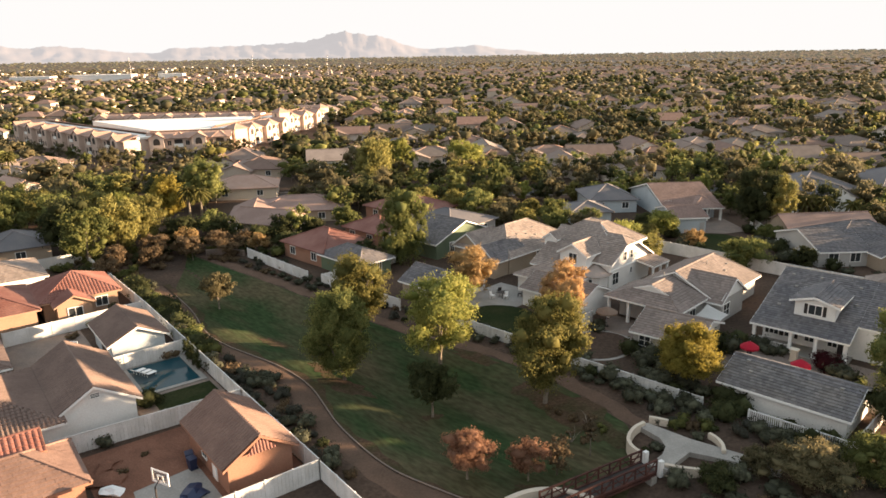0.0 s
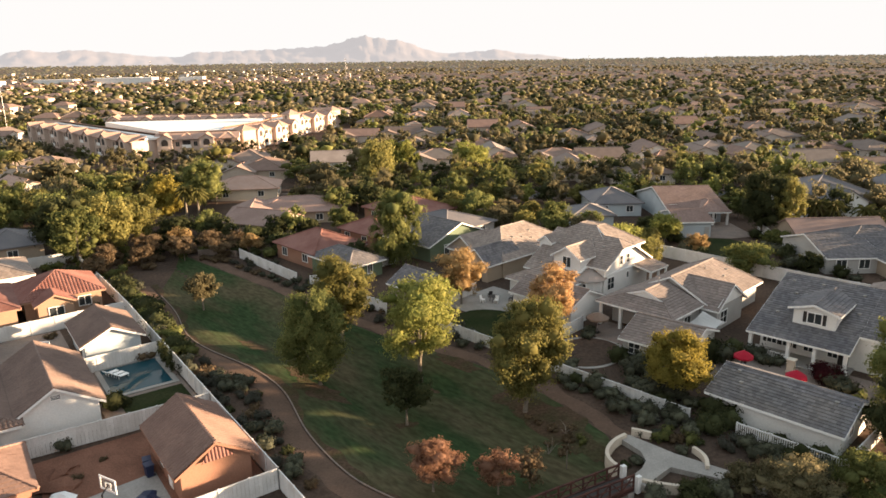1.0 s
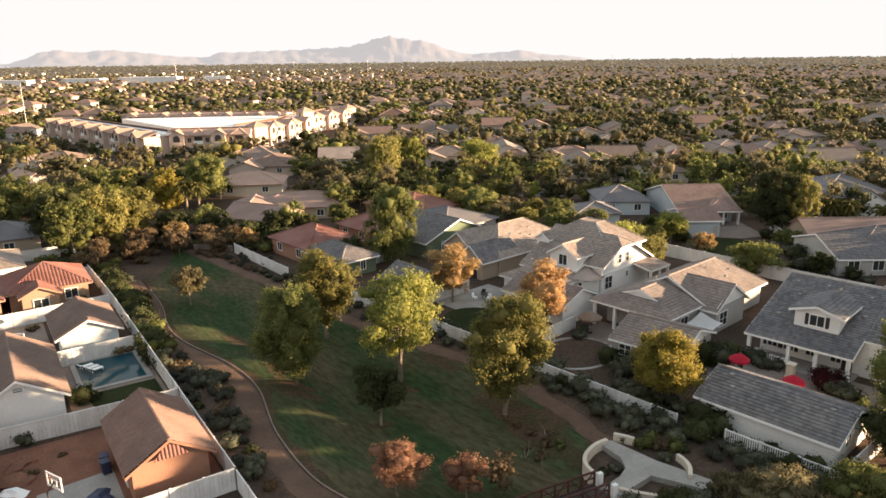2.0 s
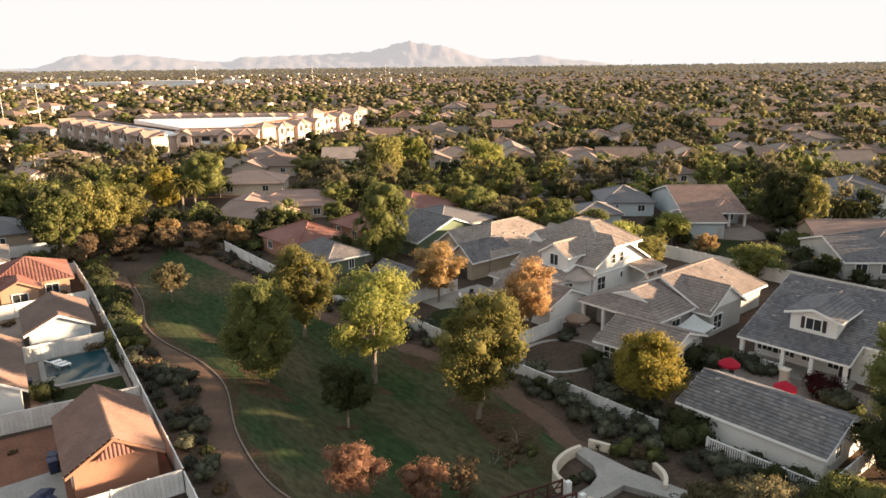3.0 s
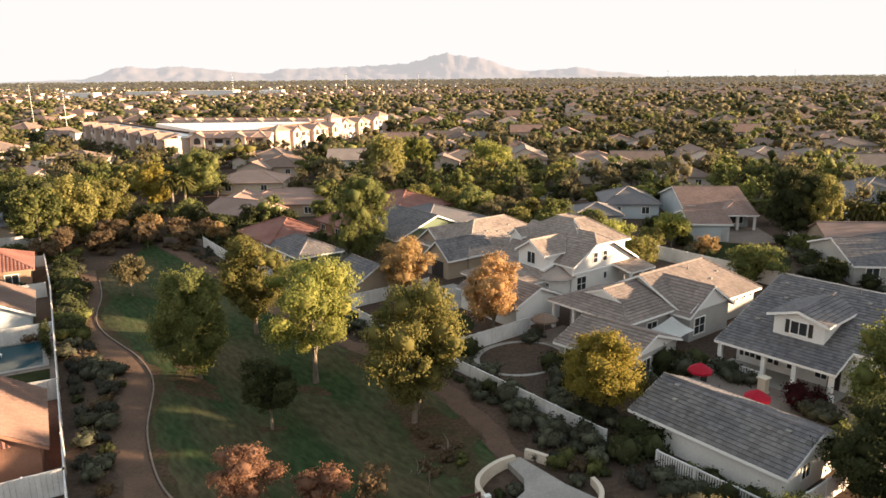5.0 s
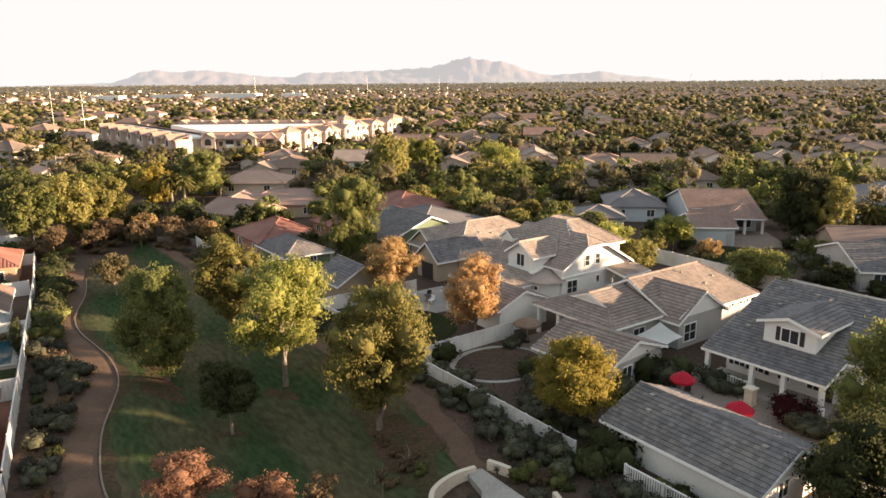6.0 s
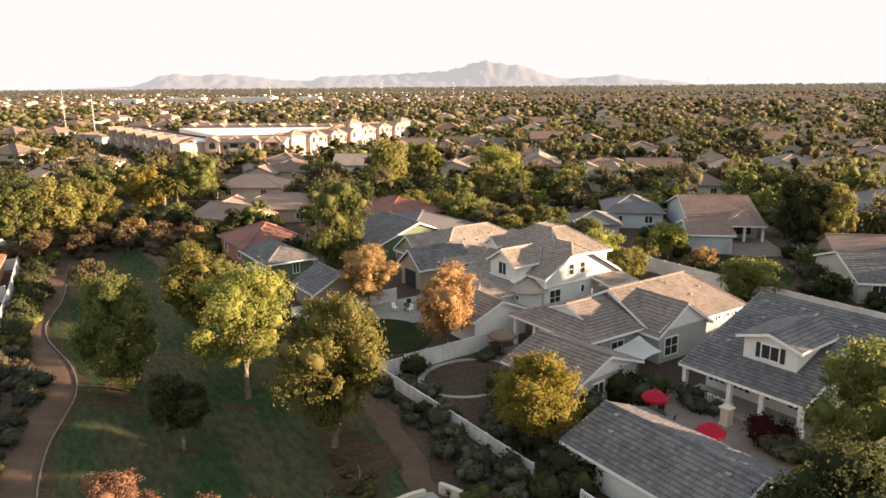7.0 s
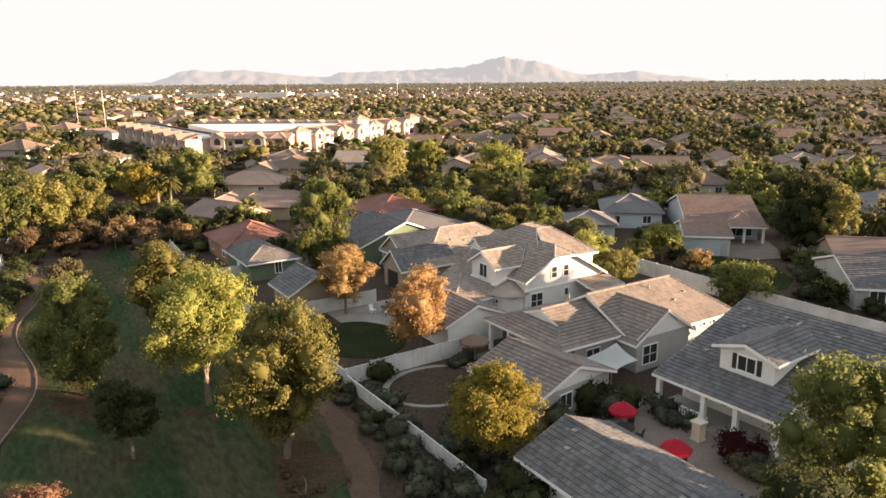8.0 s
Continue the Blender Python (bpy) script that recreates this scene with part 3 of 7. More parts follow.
slab("yard_gravel", LEFT, [(-62, -12), (-47.5, -12), (-47.5, -0.3), (-62, -0.3)], 0.03, SOIL, "bare brown yard beside the red tiled house")
slab("patio", RIGHT, [(-4.5, 7.6), (11.5, 7.6), (11.5, 17.5), (-4.5, 17.5)], 0.05, PAVER, "tan flagstone patio between house and garage")
slab("driveway", RIGHT, [(11.6, 8.2), (26, 8.2), (26, 17.0), (11.6, 17.0)], 0.06, CONCRETE, "pale concrete driveway beside the garage", category="driveway")
slab("terrace", RIGHT, [(-19, 8.5), (-13, 8.5), (-13, 13.5), (-19, 13.5)], 0.05, PAVER, "paved terrace under the back porch")
slab("garden_path", RIGHT, disc(-15.5, 4.2, 3.9, 4.6), 0.04, CONCRETE, "curved concrete garden path round a bed")
slab("garden_bed", RIGHT, disc(-15.4, 4.2, 3.4, 4.1), 0.07, SOIL, "round brown garden bed", category="bed")
slab("terrace", RIGHT, [(-38, 4), (-30, 4), (-30, 14), (-38, 14)], 0.05, CONCRETE, "pale concrete terrace with garden chairs")
slab("garden_bed", RIGHT, disc(-28.5, 3.5, 5.2, 4.2), 0.06, GREEN_LAWN, "round dark lawn in the back garden", category="lawn")
slab("yard_lawn", turn_of((0, 0), 0), [(40.6, 111.6), (48.0, 104.6), (51.4, 107.4), (53.0, 111.6), (52.4, 117.4), (50.2, 121.0), (46.2, 122.0), (42.4, 121.6), (40.4, 117.0)], 0.05, GREEN_LAWN, "watered green lawn behind the garden wall", category="lawn")
slab("patio", turn_of((0, 0), 0), [(46.6, 122.3), (50.4, 121.5), (55.2, 123.0), (54.6, 134.0), (46.6, 134.0)], 0.05, PAVER, "tan paved patio before the back porch")

# ---- plaza, seat walls, bridge at the green's near end ----
slab("plaza", turn_of((0, 0), 0), [(16.6, 55.0), (17.7, 55.3), (20.6, 52.5), (24.0, 50.1), (26.5, 48.1), (25.7, 47.2), (22.6, 49.2), (19.8, 50.5), (18.7, 49.5), (17.2, 48.0), (16.0, 48.8), (17.5, 50.3), (18.1, 51.4), (18.0, 52.8)], 0.1, CONCRETE, "pale concrete plaza at the bridge's end", 0.5)


def seat_wall(pts, h, w, label, stone=None):
    a, b, _ = ribbon(pts, 26, w)
    bm = bmesh.new()
    ring = []
    for p, q in zip(a, b):
        ring.append([bm.verts.new((p[0], p[1], -0.8)), bm.verts.new((p[0], p[1], h)), bm.verts.new((q[0], q[1], h)), bm.verts.new((q[0], q[1], -0.8))])
    for r, q in zip(ring, ring[1:]):
        for k in range(3):
            bm.faces.new((r[k], r[k + 1], q[k + 1], q[k]))
    bm.faces.new(ring[0])
    bm.faces.new(ring[-1][::-1])
    tagged(new("seat_wall", finish(bm, "seat_wall", stone or STUCCO_CREAM)), label, "low wall")


seat_wall([(17.3, 55.0), (16.2, 54.2), (15.2, 52.6), (15.1, 51.2), (15.8, 50.0)], 0.4, 0.3, "curved pale stucco seat wall round a bed")
seat_wall([(22.3, 53.0), (22.7, 52.2), (22.8, 51.3), (22.5, 50.2)], 0.4, 0.3, "short curved stucco seat wall by the path")
seat_wall([(18.0, 55.9), (18.8, 55.6), (19.5, 55.2)], 0.4, 0.3, "short stucco seat wall by the shrubs")
seat_wall([(17.1, 48.6), (18.6, 48.0), (20.4, 47.7), (20.9, 47.5)], 0.3, 0.3, "low stucco wall edging the plaza")
seat_wall([(4.2, 44.6), (5.8, 45.6), (7.6, 45.9), (9.4, 45.4), (10.6, 44.6)], 0.1, 0.45, "curved pale wall at the bridge's far end")
seat_wall([(-50.5, 94.4), (-48.4, 96.6), (-46.0, 97.2), (-43.2, 95.6), (-42.6, 94.2)], 0.42, 0.35, "curved stone seat wall beside the path", PAVER)
seat_wall([(-40.5, 112.6), (-38.6, 113.2), (-36.0, 113.0), (-33.8, 112.0)], 0.9, 0.4, "curved stone seat wall under the trees", PAVER)


def bridge():
    p, q = Vector((15.9, 48.7, 0)), Vector((7.0, 43.4, 0))
    d = q - p
    L = d.length
    ob = thing("footbridge", pose(p.x, p.y, -0.05, 0, 0, math.degrees(math.atan2(d.y, d.x))), "rusted steel truss footbridge over the dip in the green", "bridge")
    bm = bmesh.new()
    box(bm, 0, -0.75, -0.12, L, 0.75, 0.02)
    part("deck", bm, DARK, ob, "dark plank deck")
    for s in (-1, 1):
        y = s * 0.8
        bm = bmesh.new()
        for z, t in ((1.05, 0.06), (0.55, 0.04), (0.0, 0.09), (-0.3, 0.09)):
            box(bm, 0, y - t, z - t, L, y + t, z + t)
        n = 9
        for i in range(n + 1):
            x = L * i / n
            box(bm, x - 0.06, y - 0.05, -0.3, x + 0.06, y + 0.05, 1.15)
            if i < n:
                tube(bm, [(x, y, 0.0), (x + L / n, y, 1.1)] if i % 2 else [(x, y, 1.1), (x + L / n, y, 0.0)], [0.05, 0.05], 4)
        part("truss", bm, RUST, ob)
    for x in (0.3, L - 0.3):
        bm = bmesh.new()
        box(bm, x - 0.3, -0.95, -2.2, x + 0.3, 0.95, -0.3)
        part("abutment", bm, CONCRETE, ob, "pale concrete abutment")
    for s in (-1, 1):
        bm = bmesh.new()
        box(bm, -0.7, s * 0.8 - 0.16, -0.6, -0.3, s * 0.8 + 0.16, 0.8)
        part("pier", bm, STUCCO_WHITE, ob, "white stucco pier")


bridge()

# ---- trees ----
def leaf_cloud(blobs, n, size, rng, droop=0.0, tuft=24):
    """Leaves in tufts over lumpy blobs (centre, radii): n four-cornered leaves, denser at the outside."""
    w = np.array([b[1][0] * b[1][1] + b[1][2] * b[1][0] for b in blobs])
    m = max(1, n // tuft)
    pick = rng.choice(len(blobs), m, p=w / w.sum())
    C, R = np.array([b[0] for b in blobs])[pick], np.array([b[1] for b in blobs])[pick]
    d = rng.normal(size=(m, 3))
    d[:, 2] += 0.15
    d /= np.linalg.norm(d, axis=1)[:, None]
    r = 1.0 - 0.5 * rng.random(m) ** 2.0 + rng.normal(0, 0.07, m)
    c0 = C + d * R * r[:, None]
    k = np.repeat(np.arange(m), tuft)
    n = len(k)
    rad = (0.13 + 0.13 * rng.random(m)) * R[:, :2].mean(1) + size * 1.2
    off = rng.normal(size=(n, 3)) * 0.62
    off[:, 2] = off[:, 2] * 0.75 - droop * 0.5 * np.abs(off[:, 2])
    if tuft > 30:  # a plume: a twig that springs outwards and hangs down at its tip
        s = np.tile(np.linspace(0, 1, tuft), m)[:, None]
        long = (0.7 + 0.6 * rng.random(m))[k][:, None] * (1.5 + droop)
        out = d[k] * np.array([1.0, 1.0, 0.6]) + rng.normal(0, 0.35, (m, 3))[k]
        off = off * (0.75 - 0.35 * s) + out * long * (s - 0.35) + np.array([0, 0, -1.0]) * (0.55 + 0.6 * droop) * long * s * s
    c = c0[k] + off * rad[k][:, None]
    nrm = d[k] * 1.0 + off * 0.35 + rng.normal(0, 0.5, (n, 3))
    nrm[:, 2] *= 0.55
    nrm /= np.linalg.norm(nrm, axis=1)[:, None]
    t = np.cross(nrm, rng.normal(size=(n, 3)))
    t[:, 2] -= droop
    t /= np.linalg.norm(t, axis=1)[:, None]
    b = np.cross(nrm, t)
    s = size * (0.6 + 0.8 * rng.random(n))[:, None]
    t, b = t * s, b * s * 0.55
    return np.stack([c - t, c + b, c + t * 1.05, c - b], 1)


def crown_blobs(rng, w, z0, z1, n, lumps=0.42):
    """Lumps of unequal size that fill a rough egg from z0 to z1 and w wide, some reaching out."""
    out = []
    cz, hz = (z0 + z1) / 2, (z1 - z0) / 2
    for i in range(n):
        k = 1 - 2 * (i + 0.5) / n
        a = i * 2.4 + rng.random() * 1.3
        rr = math.sqrt(max(0.0, 1 - k * k)) * (0.45 + 0.38 * rng.random())
        s = lumps * (0.55 + 0.75 * rng.random())
        out.append(((math.cos(a) * rr * w / 2, math.sin(a) * rr * w / 2, cz + k * hz * 0.72 + rng.normal(0, 0.05) * hz), (s * w * 0.46, s * w * 0.46, s * hz * 0.72)))
    out.append(((0, 0, cz), (w * 0.22, w * 0.22, hz * 0.45)))
    return out


def ico(level):
    b = bmesh.new()
    bmesh.ops.create_icosphere(b, subdivisions=level, radius=1.0)
    b.verts.ensure_lookup_table()
    out = np.array([v.co[:] for v in b.verts]), np.array([[v.index for v in f.verts] for f in b.faces])
    b.free()
    return out


ICO = {1: ico(1), 2: ico(2)}


def cores(blobs, rng, scale=0.8, level=2, rough=0.16):
    """The shaded inner mass of each clump of leaves: a dented lump."""
    v0, f0 = ICO[level]
    V, F = [], []
    for c, r in blobs:
        d = 1 + rng.normal(0, rough, len(v0))[:, None]
        V.append(np.array(c) + v0 * d * np.array(r) * scale)
        F.append(f0 + len(v0) * (len(V) - 1))
    return np.concatenate(V), np.concatenate(F)


def make_tree(m, h, w, leaf, seed, label, n=7000, size=0.20, stem=0.28, lumps=16, group="", droop=0.0, bark=None, lump=0.42, lean=0.0, name="tree", reach=0.0):
    """A tree at the pose m: tapered trunk and limbs, and a crown of loose leaves."""
    rng = np.random.default_rng(seed)
    ob = thing(name, m, label, "tree", group)
    z0 = h * stem
    near = n >= 8000
    if near:  # seen close: more and smaller leaves
        n, size, lumps, lump = int(n * 1.25), size * 0.70, lumps + 10, lump * 0.82
    blobs = [((c[0] + reach * (1 - 2 * (c[2] - z0) / (h - z0)), c[1], c[2]), q) for c, q in crown_blobs(rng, w, z0, h, lumps, lump)]
    bm = bmesh.new()
    r = 0.019 * h
    top = Vector((lean * h * 0.3, 0.1 * w * (rng.random() - 0.5), z0 + 0.35 * (h - z0)))
    tube(bm, [(0, 0, -0.3), (0.02 * h * lean, 0, z0 * 0.5), (lean * h * 0.15, 0, z0), top], [r * 1.35, r, r * 0.85, r * 0.4], 8)
    for i in range(6):
        c = Vector(blobs[(i * 3) % lumps][0])
        s = Vector((lean * h * 0.13, 0, z0 * (0.75 + 0.07 * i)))
        tube(bm, [s, s.lerp(c, 0.5) + Vector((0, 0, 0.1 * h)), c], [r * 0.55, r * 0.35, r * 0.12], 5)
    part("trunk", bm, bark or BARK, ob)
    tv, tf = cores(blobs, rng, 0.66, 1, 0.25) if n > 1500 else cores(blobs, rng, 0.64, 1, 0.28)
    part("crown", quads("crown", leaf_cloud(blobs, n, size, rng, droop, 44 if droop >= 1 else (26 if near else (24 if n > 1500 else 9))), leaf, tv, tf), None, ob)
    return ob


def shrub_mesh(seed, w, h, leaf, n=420, size=0.13):
    rng = np.random.default_rng(seed)
    blobs = [((rng.normal(0, w * 0.15), rng.normal(0, w * 0.15), h * (0.30 + 0.2 * rng.random())), (w * 0.30, w * 0.30, h * 0.38)) for _ in range(6)]
    v = leaf_cloud(blobs, n, size, rng, 0.0, 12)
    v[..., 2] = np.maximum(v[..., 2], -0.05)
    return quads("shrub", v, leaf, *cores(blobs, rng, 0.78, 1, 0.25))


def stand(x, y, s=1.0, turn=None, sink=0.0):
    rz = random.uniform(0, 360) if turn is None else turn
    return Matrix.LocRotScale((x, y, gz(x, y) - sink), Euler((0, 0, radians(rz))), (s, s, s * random.uniform(0.93, 1.07)))


PARK = "trees on the green"
make_tree(stand(-10.8, 66.2), 10.5, 7.0, LEAF_GREEN, 11, "full green tree with a yellowing top on the lawn", 18000, 0.164, 0.05, 20, PARK, droop=0.3)
make_tree(stand(-10.5, 77.8), 11.2, 7.6, LEAF_OLIVE, 13, "tall olive-gold tree on the lawn", 13500, 0.164, 0.20, 18, PARK)
make_tree(stand(-0.8, 67.9), 12.2, 9.2, LEAF_LIME, 14, "tall yellow-green tree with an open crown", 14500, 0.172, 0.21, 17, PARK, lump=0.38)
make_tree(stand(9.4, 60.9, turn=20), 11.2, 7.6, LEAF_OLIVE, 15, "large leaning olive-green tree beside the path", 21000, 0.156, 0.15, 24, PARK, lean=0.22, droop=0.5, reach=-0.5)
make_tree(stand(-1.5, 59.4), 6.0, 4.8, LEAF_DARK, 16, "small dull dark tree with a thin trunk", 8000, 0.133, 0.26, 12, PARK)
make_tree(stand(-30.6, 87.8), 5.2, 4.6, LEAF_DULL, 17, "small olive tree at the lawn's far end", 5250, 0.133, 0.25, 11, PARK)
make_tree(stand(1.4, 47.9), 4.4, 4.5, LEAF_RUST, 18, "small rusty brown autumn tree", 9750, 0.086, 0.28, 14, PARK)
make_tree(stand(6.3, 48.5), 3.6, 3.3, LEAF_RUST, 19, "small rusty half-bare autumn tree", 4200, 0.086, 0.30, 11, PARK)
make_tree(stand(8.8, 49.7), 3.4, 3.2, LEAF_DRY, 20, "low bare twiggy tree", 900, 0.10, 0.25, 10, PARK)
make_tree(stand(12.0, 52.2), 2.6, 1.2, LEAF_DRY, 21, "thin bare sapling with pale bark", 60, 0.08, 0.5, 6, PARK)
YARD = "garden trees"
make_tree(stand(23.5, 62.2), 7.3, 6.4, LEAF_YELLOW, 31, "dense round yellow autumn tree over the fence", 16500, 0.125, 0.1, 20, YARD)
make_tree(stand(14.2, 78.4), 7.8, 6.3, LEAF_ORANGE, 32, "dense orange autumn tree in a back garden", 15000, 0.125, 0.16, 18, YARD)
make_tree(stand(3.4, 88.2), 7.6, 7.0, LEAF_GOLD, 33, "golden brown autumn tree with an open crown", 9750, 0.133, 0.20, 17, YARD)
make_tree(stand(42.6, 58.8), 10.7, 6.8, LEAF_GREEN, 34, "large green tree beside the patio", 15000, 0.156, 0.06, 20, YARD)
make_tree(stand(39.4, 53.0), 6.4, 8.8, LEAF_DARK, 35, "low spreading dark tree by the garage", 12000, 0.145, 0.0, 20, YARD)
make_tree(stand(27.4, 46.0), 3.7, 6.2, LEAF_DULL, 36, "low spreading dusty olive tree by the plaza", 10500, 0.117, 0.12, 18, PARK)
make_tree(stand(24.4, 48.0), 1.9, 3.2, LEAF_DULL, 56, "low dusty olive bushy tree by the plaza", 3500, 0.10, 0.08, 12, PARK)
make_tree(stand(20.4, 46.4), 1.7, 3.4, LEAF_DARK, 57, "low dark bushy tree below the plaza", 3500, 0.10, 0.06, 12, PARK)
make_tree(stand(32.8, 46.8), 3.4, 5.8, LEAF_GREEN, 37, "low spreading golden-olive tree by the fence", 9000, 0.117, 0.12, 17, PARK)
make_tree(stand(-6.6, 106.6), 11.8, 9.4, LEAF_GREEN, 38, "large weeping green tree between houses", 16500, 0.187, 0.05, 22, YARD, droop=1.2)
make_tree(stand(-57.2, 106.5), 10.9, 7.4, LEAF_GREEN, 39, "full green tree at the green's edge", 7000, 0.21, 0.08, 16, PARK)
make_tree(stand(-54.6, 111.5), 9.8, 7.0, LEAF_OLIVE, 40, "full olive-green tree at the green's edge", 7000, 0.21, 0.08, 16, PARK)
make_tree(stand(-63.5, 114.0), 10.4, 8.6, LEAF_DARK, 61, "broad dark green tree at the green's edge", 7000, 0.22, 0.08, 16, PARK)
make_tree(stand(-52.6, 118.0), 10.2, 7.2, LEAF_OLIVE, 41, "full olive tree beyond the green", 7000, 0.21, 0.10, 16, PARK)
make_tree(stand(-57.5, 123.0), 9.6, 7.8, LEAF_LIME, 62, "yellow-green tree beyond the green", 6500, 0.22, 0.12, 16, YARD)
make_tree(stand(-55.8, 136.2), 9.4, 7.6, LEAF_YELLOW, 42, "golden yellow tree beyond the green", 7500, 0.21, 0.12, 17, YARD, lump=0.36)
make_tree(stand(-52.4, 148.5), 12.4, 10.4, LEAF_GREEN, 43, "tall green tree beyond the green", 8000, 0.24, 0.10, 18, YARD)
make_tree(stand(-61.0, 149.0), 9.0, 9.4, LEAF_DARK, 63, "round dark green tree beyond the green", 6000, 0.24, 0.08, 16, YARD)
make_tree(stand(5.2, 187.5), 10.2, 9.4, LEAF_LIME, 64, "clipped round yellow-green tree between houses", 5500, 0.26, 0.10, 16, YARD, lump=0.5)
# one broad crown as two trees: its shade and sunlight put into leaf colours
make_tree(stand(57.0, 124.4), 11.6, 8.8, LEAF_DARK, 44, "shaded side of a broad tree, in dark leaves", 13000, 0.19, 0.04, 20, YARD)
make_tree(stand(60.2, 122.4), 10.6, 5.8, LEAF_OLIVE, 67, "sunlit side of a broad tree, in olive leaves", 8500, 0.18, 0.06, 15, YARD)
make_tree(stand(-17.6, 169.6), 11.5, 10.6, LEAF_OLIVE, 45, "full pale olive tree beside a white house", 7500, 0.265, 0.06, 16, YARD)
make_tree(stand(-12.0, 183.3), 11.8, 10.4, LEAF_LIME, 46, "full weeping yellow-green tree", 7500, 0.265, 0.08, 16, YARD, droop=1.0)
make_tree(stand(44.9, 100.0), 4.9, 7.4, LEAF_GREEN, 48, "low round green tree at the garden wall", 6750, 0.140, 0.12, 14, YARD)
make_tree(stand(38.0, 118.4), 5.4, 5.6, LEAF_LIME, 49, "small yellow-green garden tree", 5250, 0.156, 0.2, 12, YARD)
make_tree(stand(31.7, 105.2), 4.6, 5.4, LEAF_OLIVE, 50, "small olive garden tree by the wall", 5250, 0.156, 0.14, 12, YARD)
make_tree(stand(28.0, 107.4), 6.0, 6.2, LEAF_LIME, 51, "round bright yellow-green garden tree", 7500, 0.148, 0.15, 14, YARD)
make_tree(stand(36.0, 121.5), 4.2, 5.4, LEAF_DARK, 65, "dark low garden tree by the wall", 3000, 0.17, 0.1, 12, YARD)
make_tree(stand(42.0, 113.9), 2.9, 4.2, LEAF_GOLD, 66, "low golden garden tree by the wall", 2500, 0.14, 0.12, 11, YARD)
for k, (x, y, hh, ww) in enumerate([(-29.4, 121.0, 4.6, 6.0), (-24.0, 122.5, 3.8, 5.0), (-19.0, 128.0, 4.6, 5.6), (-33.0, 118.5, 3.6, 5.4), (-40.0, 122.0, 4.6, 6.4), (-44.5, 127.5, 4.4, 6.0), (-13.0, 106.0, 4.0, 4.6), (-27.0, 114.5, 3.4, 4.4), (-6.0, 120.0, 4.2, 4.6), (-47.0, 119.5, 5.0, 6.6)]):
    make_tree(stand(x, y), hh, ww, (LEAF_DARK, LEAF_DARK, LEAF_GREEN)[k % 3], 120 + k, "dark green garden tree between the houses", 2600, 0.19, 0.08, 12, YARD)
for k, (x, y, hh, ww) in enumerate([(1.6, 138.5, 5.6, 6.6), (6.6, 136.0, 6.2, 8.4), (12.2, 133.6, 5.2, 6.2), (16.2, 131.5, 5.4, 6.6), (20.8, 130.2, 4.8, 6.0), (10.2, 128.6, 4.2, 5.2), (15.2, 126.2, 4.2, 5.4), (20.0, 124.4, 4.0, 5.2), (24.8, 121.8, 4.2, 5.2), (-4.8, 142.4, 5.2, 6.4), (26.5, 125.8, 4.4, 5.2)]):
    make_tree(stand(x, y), hh, ww, (LEAF_OLIVE, LEAF_GREEN, LEAF_DULL)[k % 3], 70 + k, "round olive-green street tree behind the houses", 3600, 0.19, 0.1, 13, YARD)
for k, (x, y, hh, ww) in enumerate([(-78, 118, 8, 8), (-84, 124, 7.5, 8), (-91, 129, 8.5, 8.5), (-71, 125, 8, 7.5), (-80, 133, 8, 8.5), (-98, 124, 8.5, 8), (-88, 139, 8, 9), (-70, 134, 8.5, 8), (-76, 143, 8, 8.5), (-104, 130, 8.5, 8.5)]):
    make_tree(stand(x, y), hh, ww, (LEAF_GREEN, LEAF_OLIVE, LEAF_DARK)[k % 3], 180 + k, "full green tree beyond the green", 4000, 0.22, 0.08, 14, YARD)
for k, (x, y, hh, ww) in enumerate([(53.7, 99.6, 3.6, 3.8), (56.0, 116.6, 2.9, 4.0), (34.6, 116.0, 3.6, 4.6), (68.0, 127.0, 5.0, 6.0), (57.5, 137.0, 5.5, 6.6)]):
    make_tree(stand(x, y), hh, ww, (LEAF_DARK, LEAF_GREEN, LEAF_OLIVE)[k % 3], 160 + k, "round garden tree behind the wall", 2600, 0.17, 0.1, 12, YARD)
# trees added out of view, to lay long shadows over lawn and houses
for k, (x, y, hh) in enumerate([(51.5, 33.0, 9.0), (61.5, 29.5, 11.0), (54.0, 26.0, 9.5), (46.5, 29.0, 8.5), (72.0, 77.0, 14.5), (48.5, 46.0, 8.8), (85.0, 102.6, 14.0)]):
    make_tree(stand(x, y), hh, 6.0 if x == 48.5 else 8.6, LEAF_GREEN, 140 + k, "unseen tree added to shade lawn and houses", 4500, 0.24, 0.1, 14, PARK)

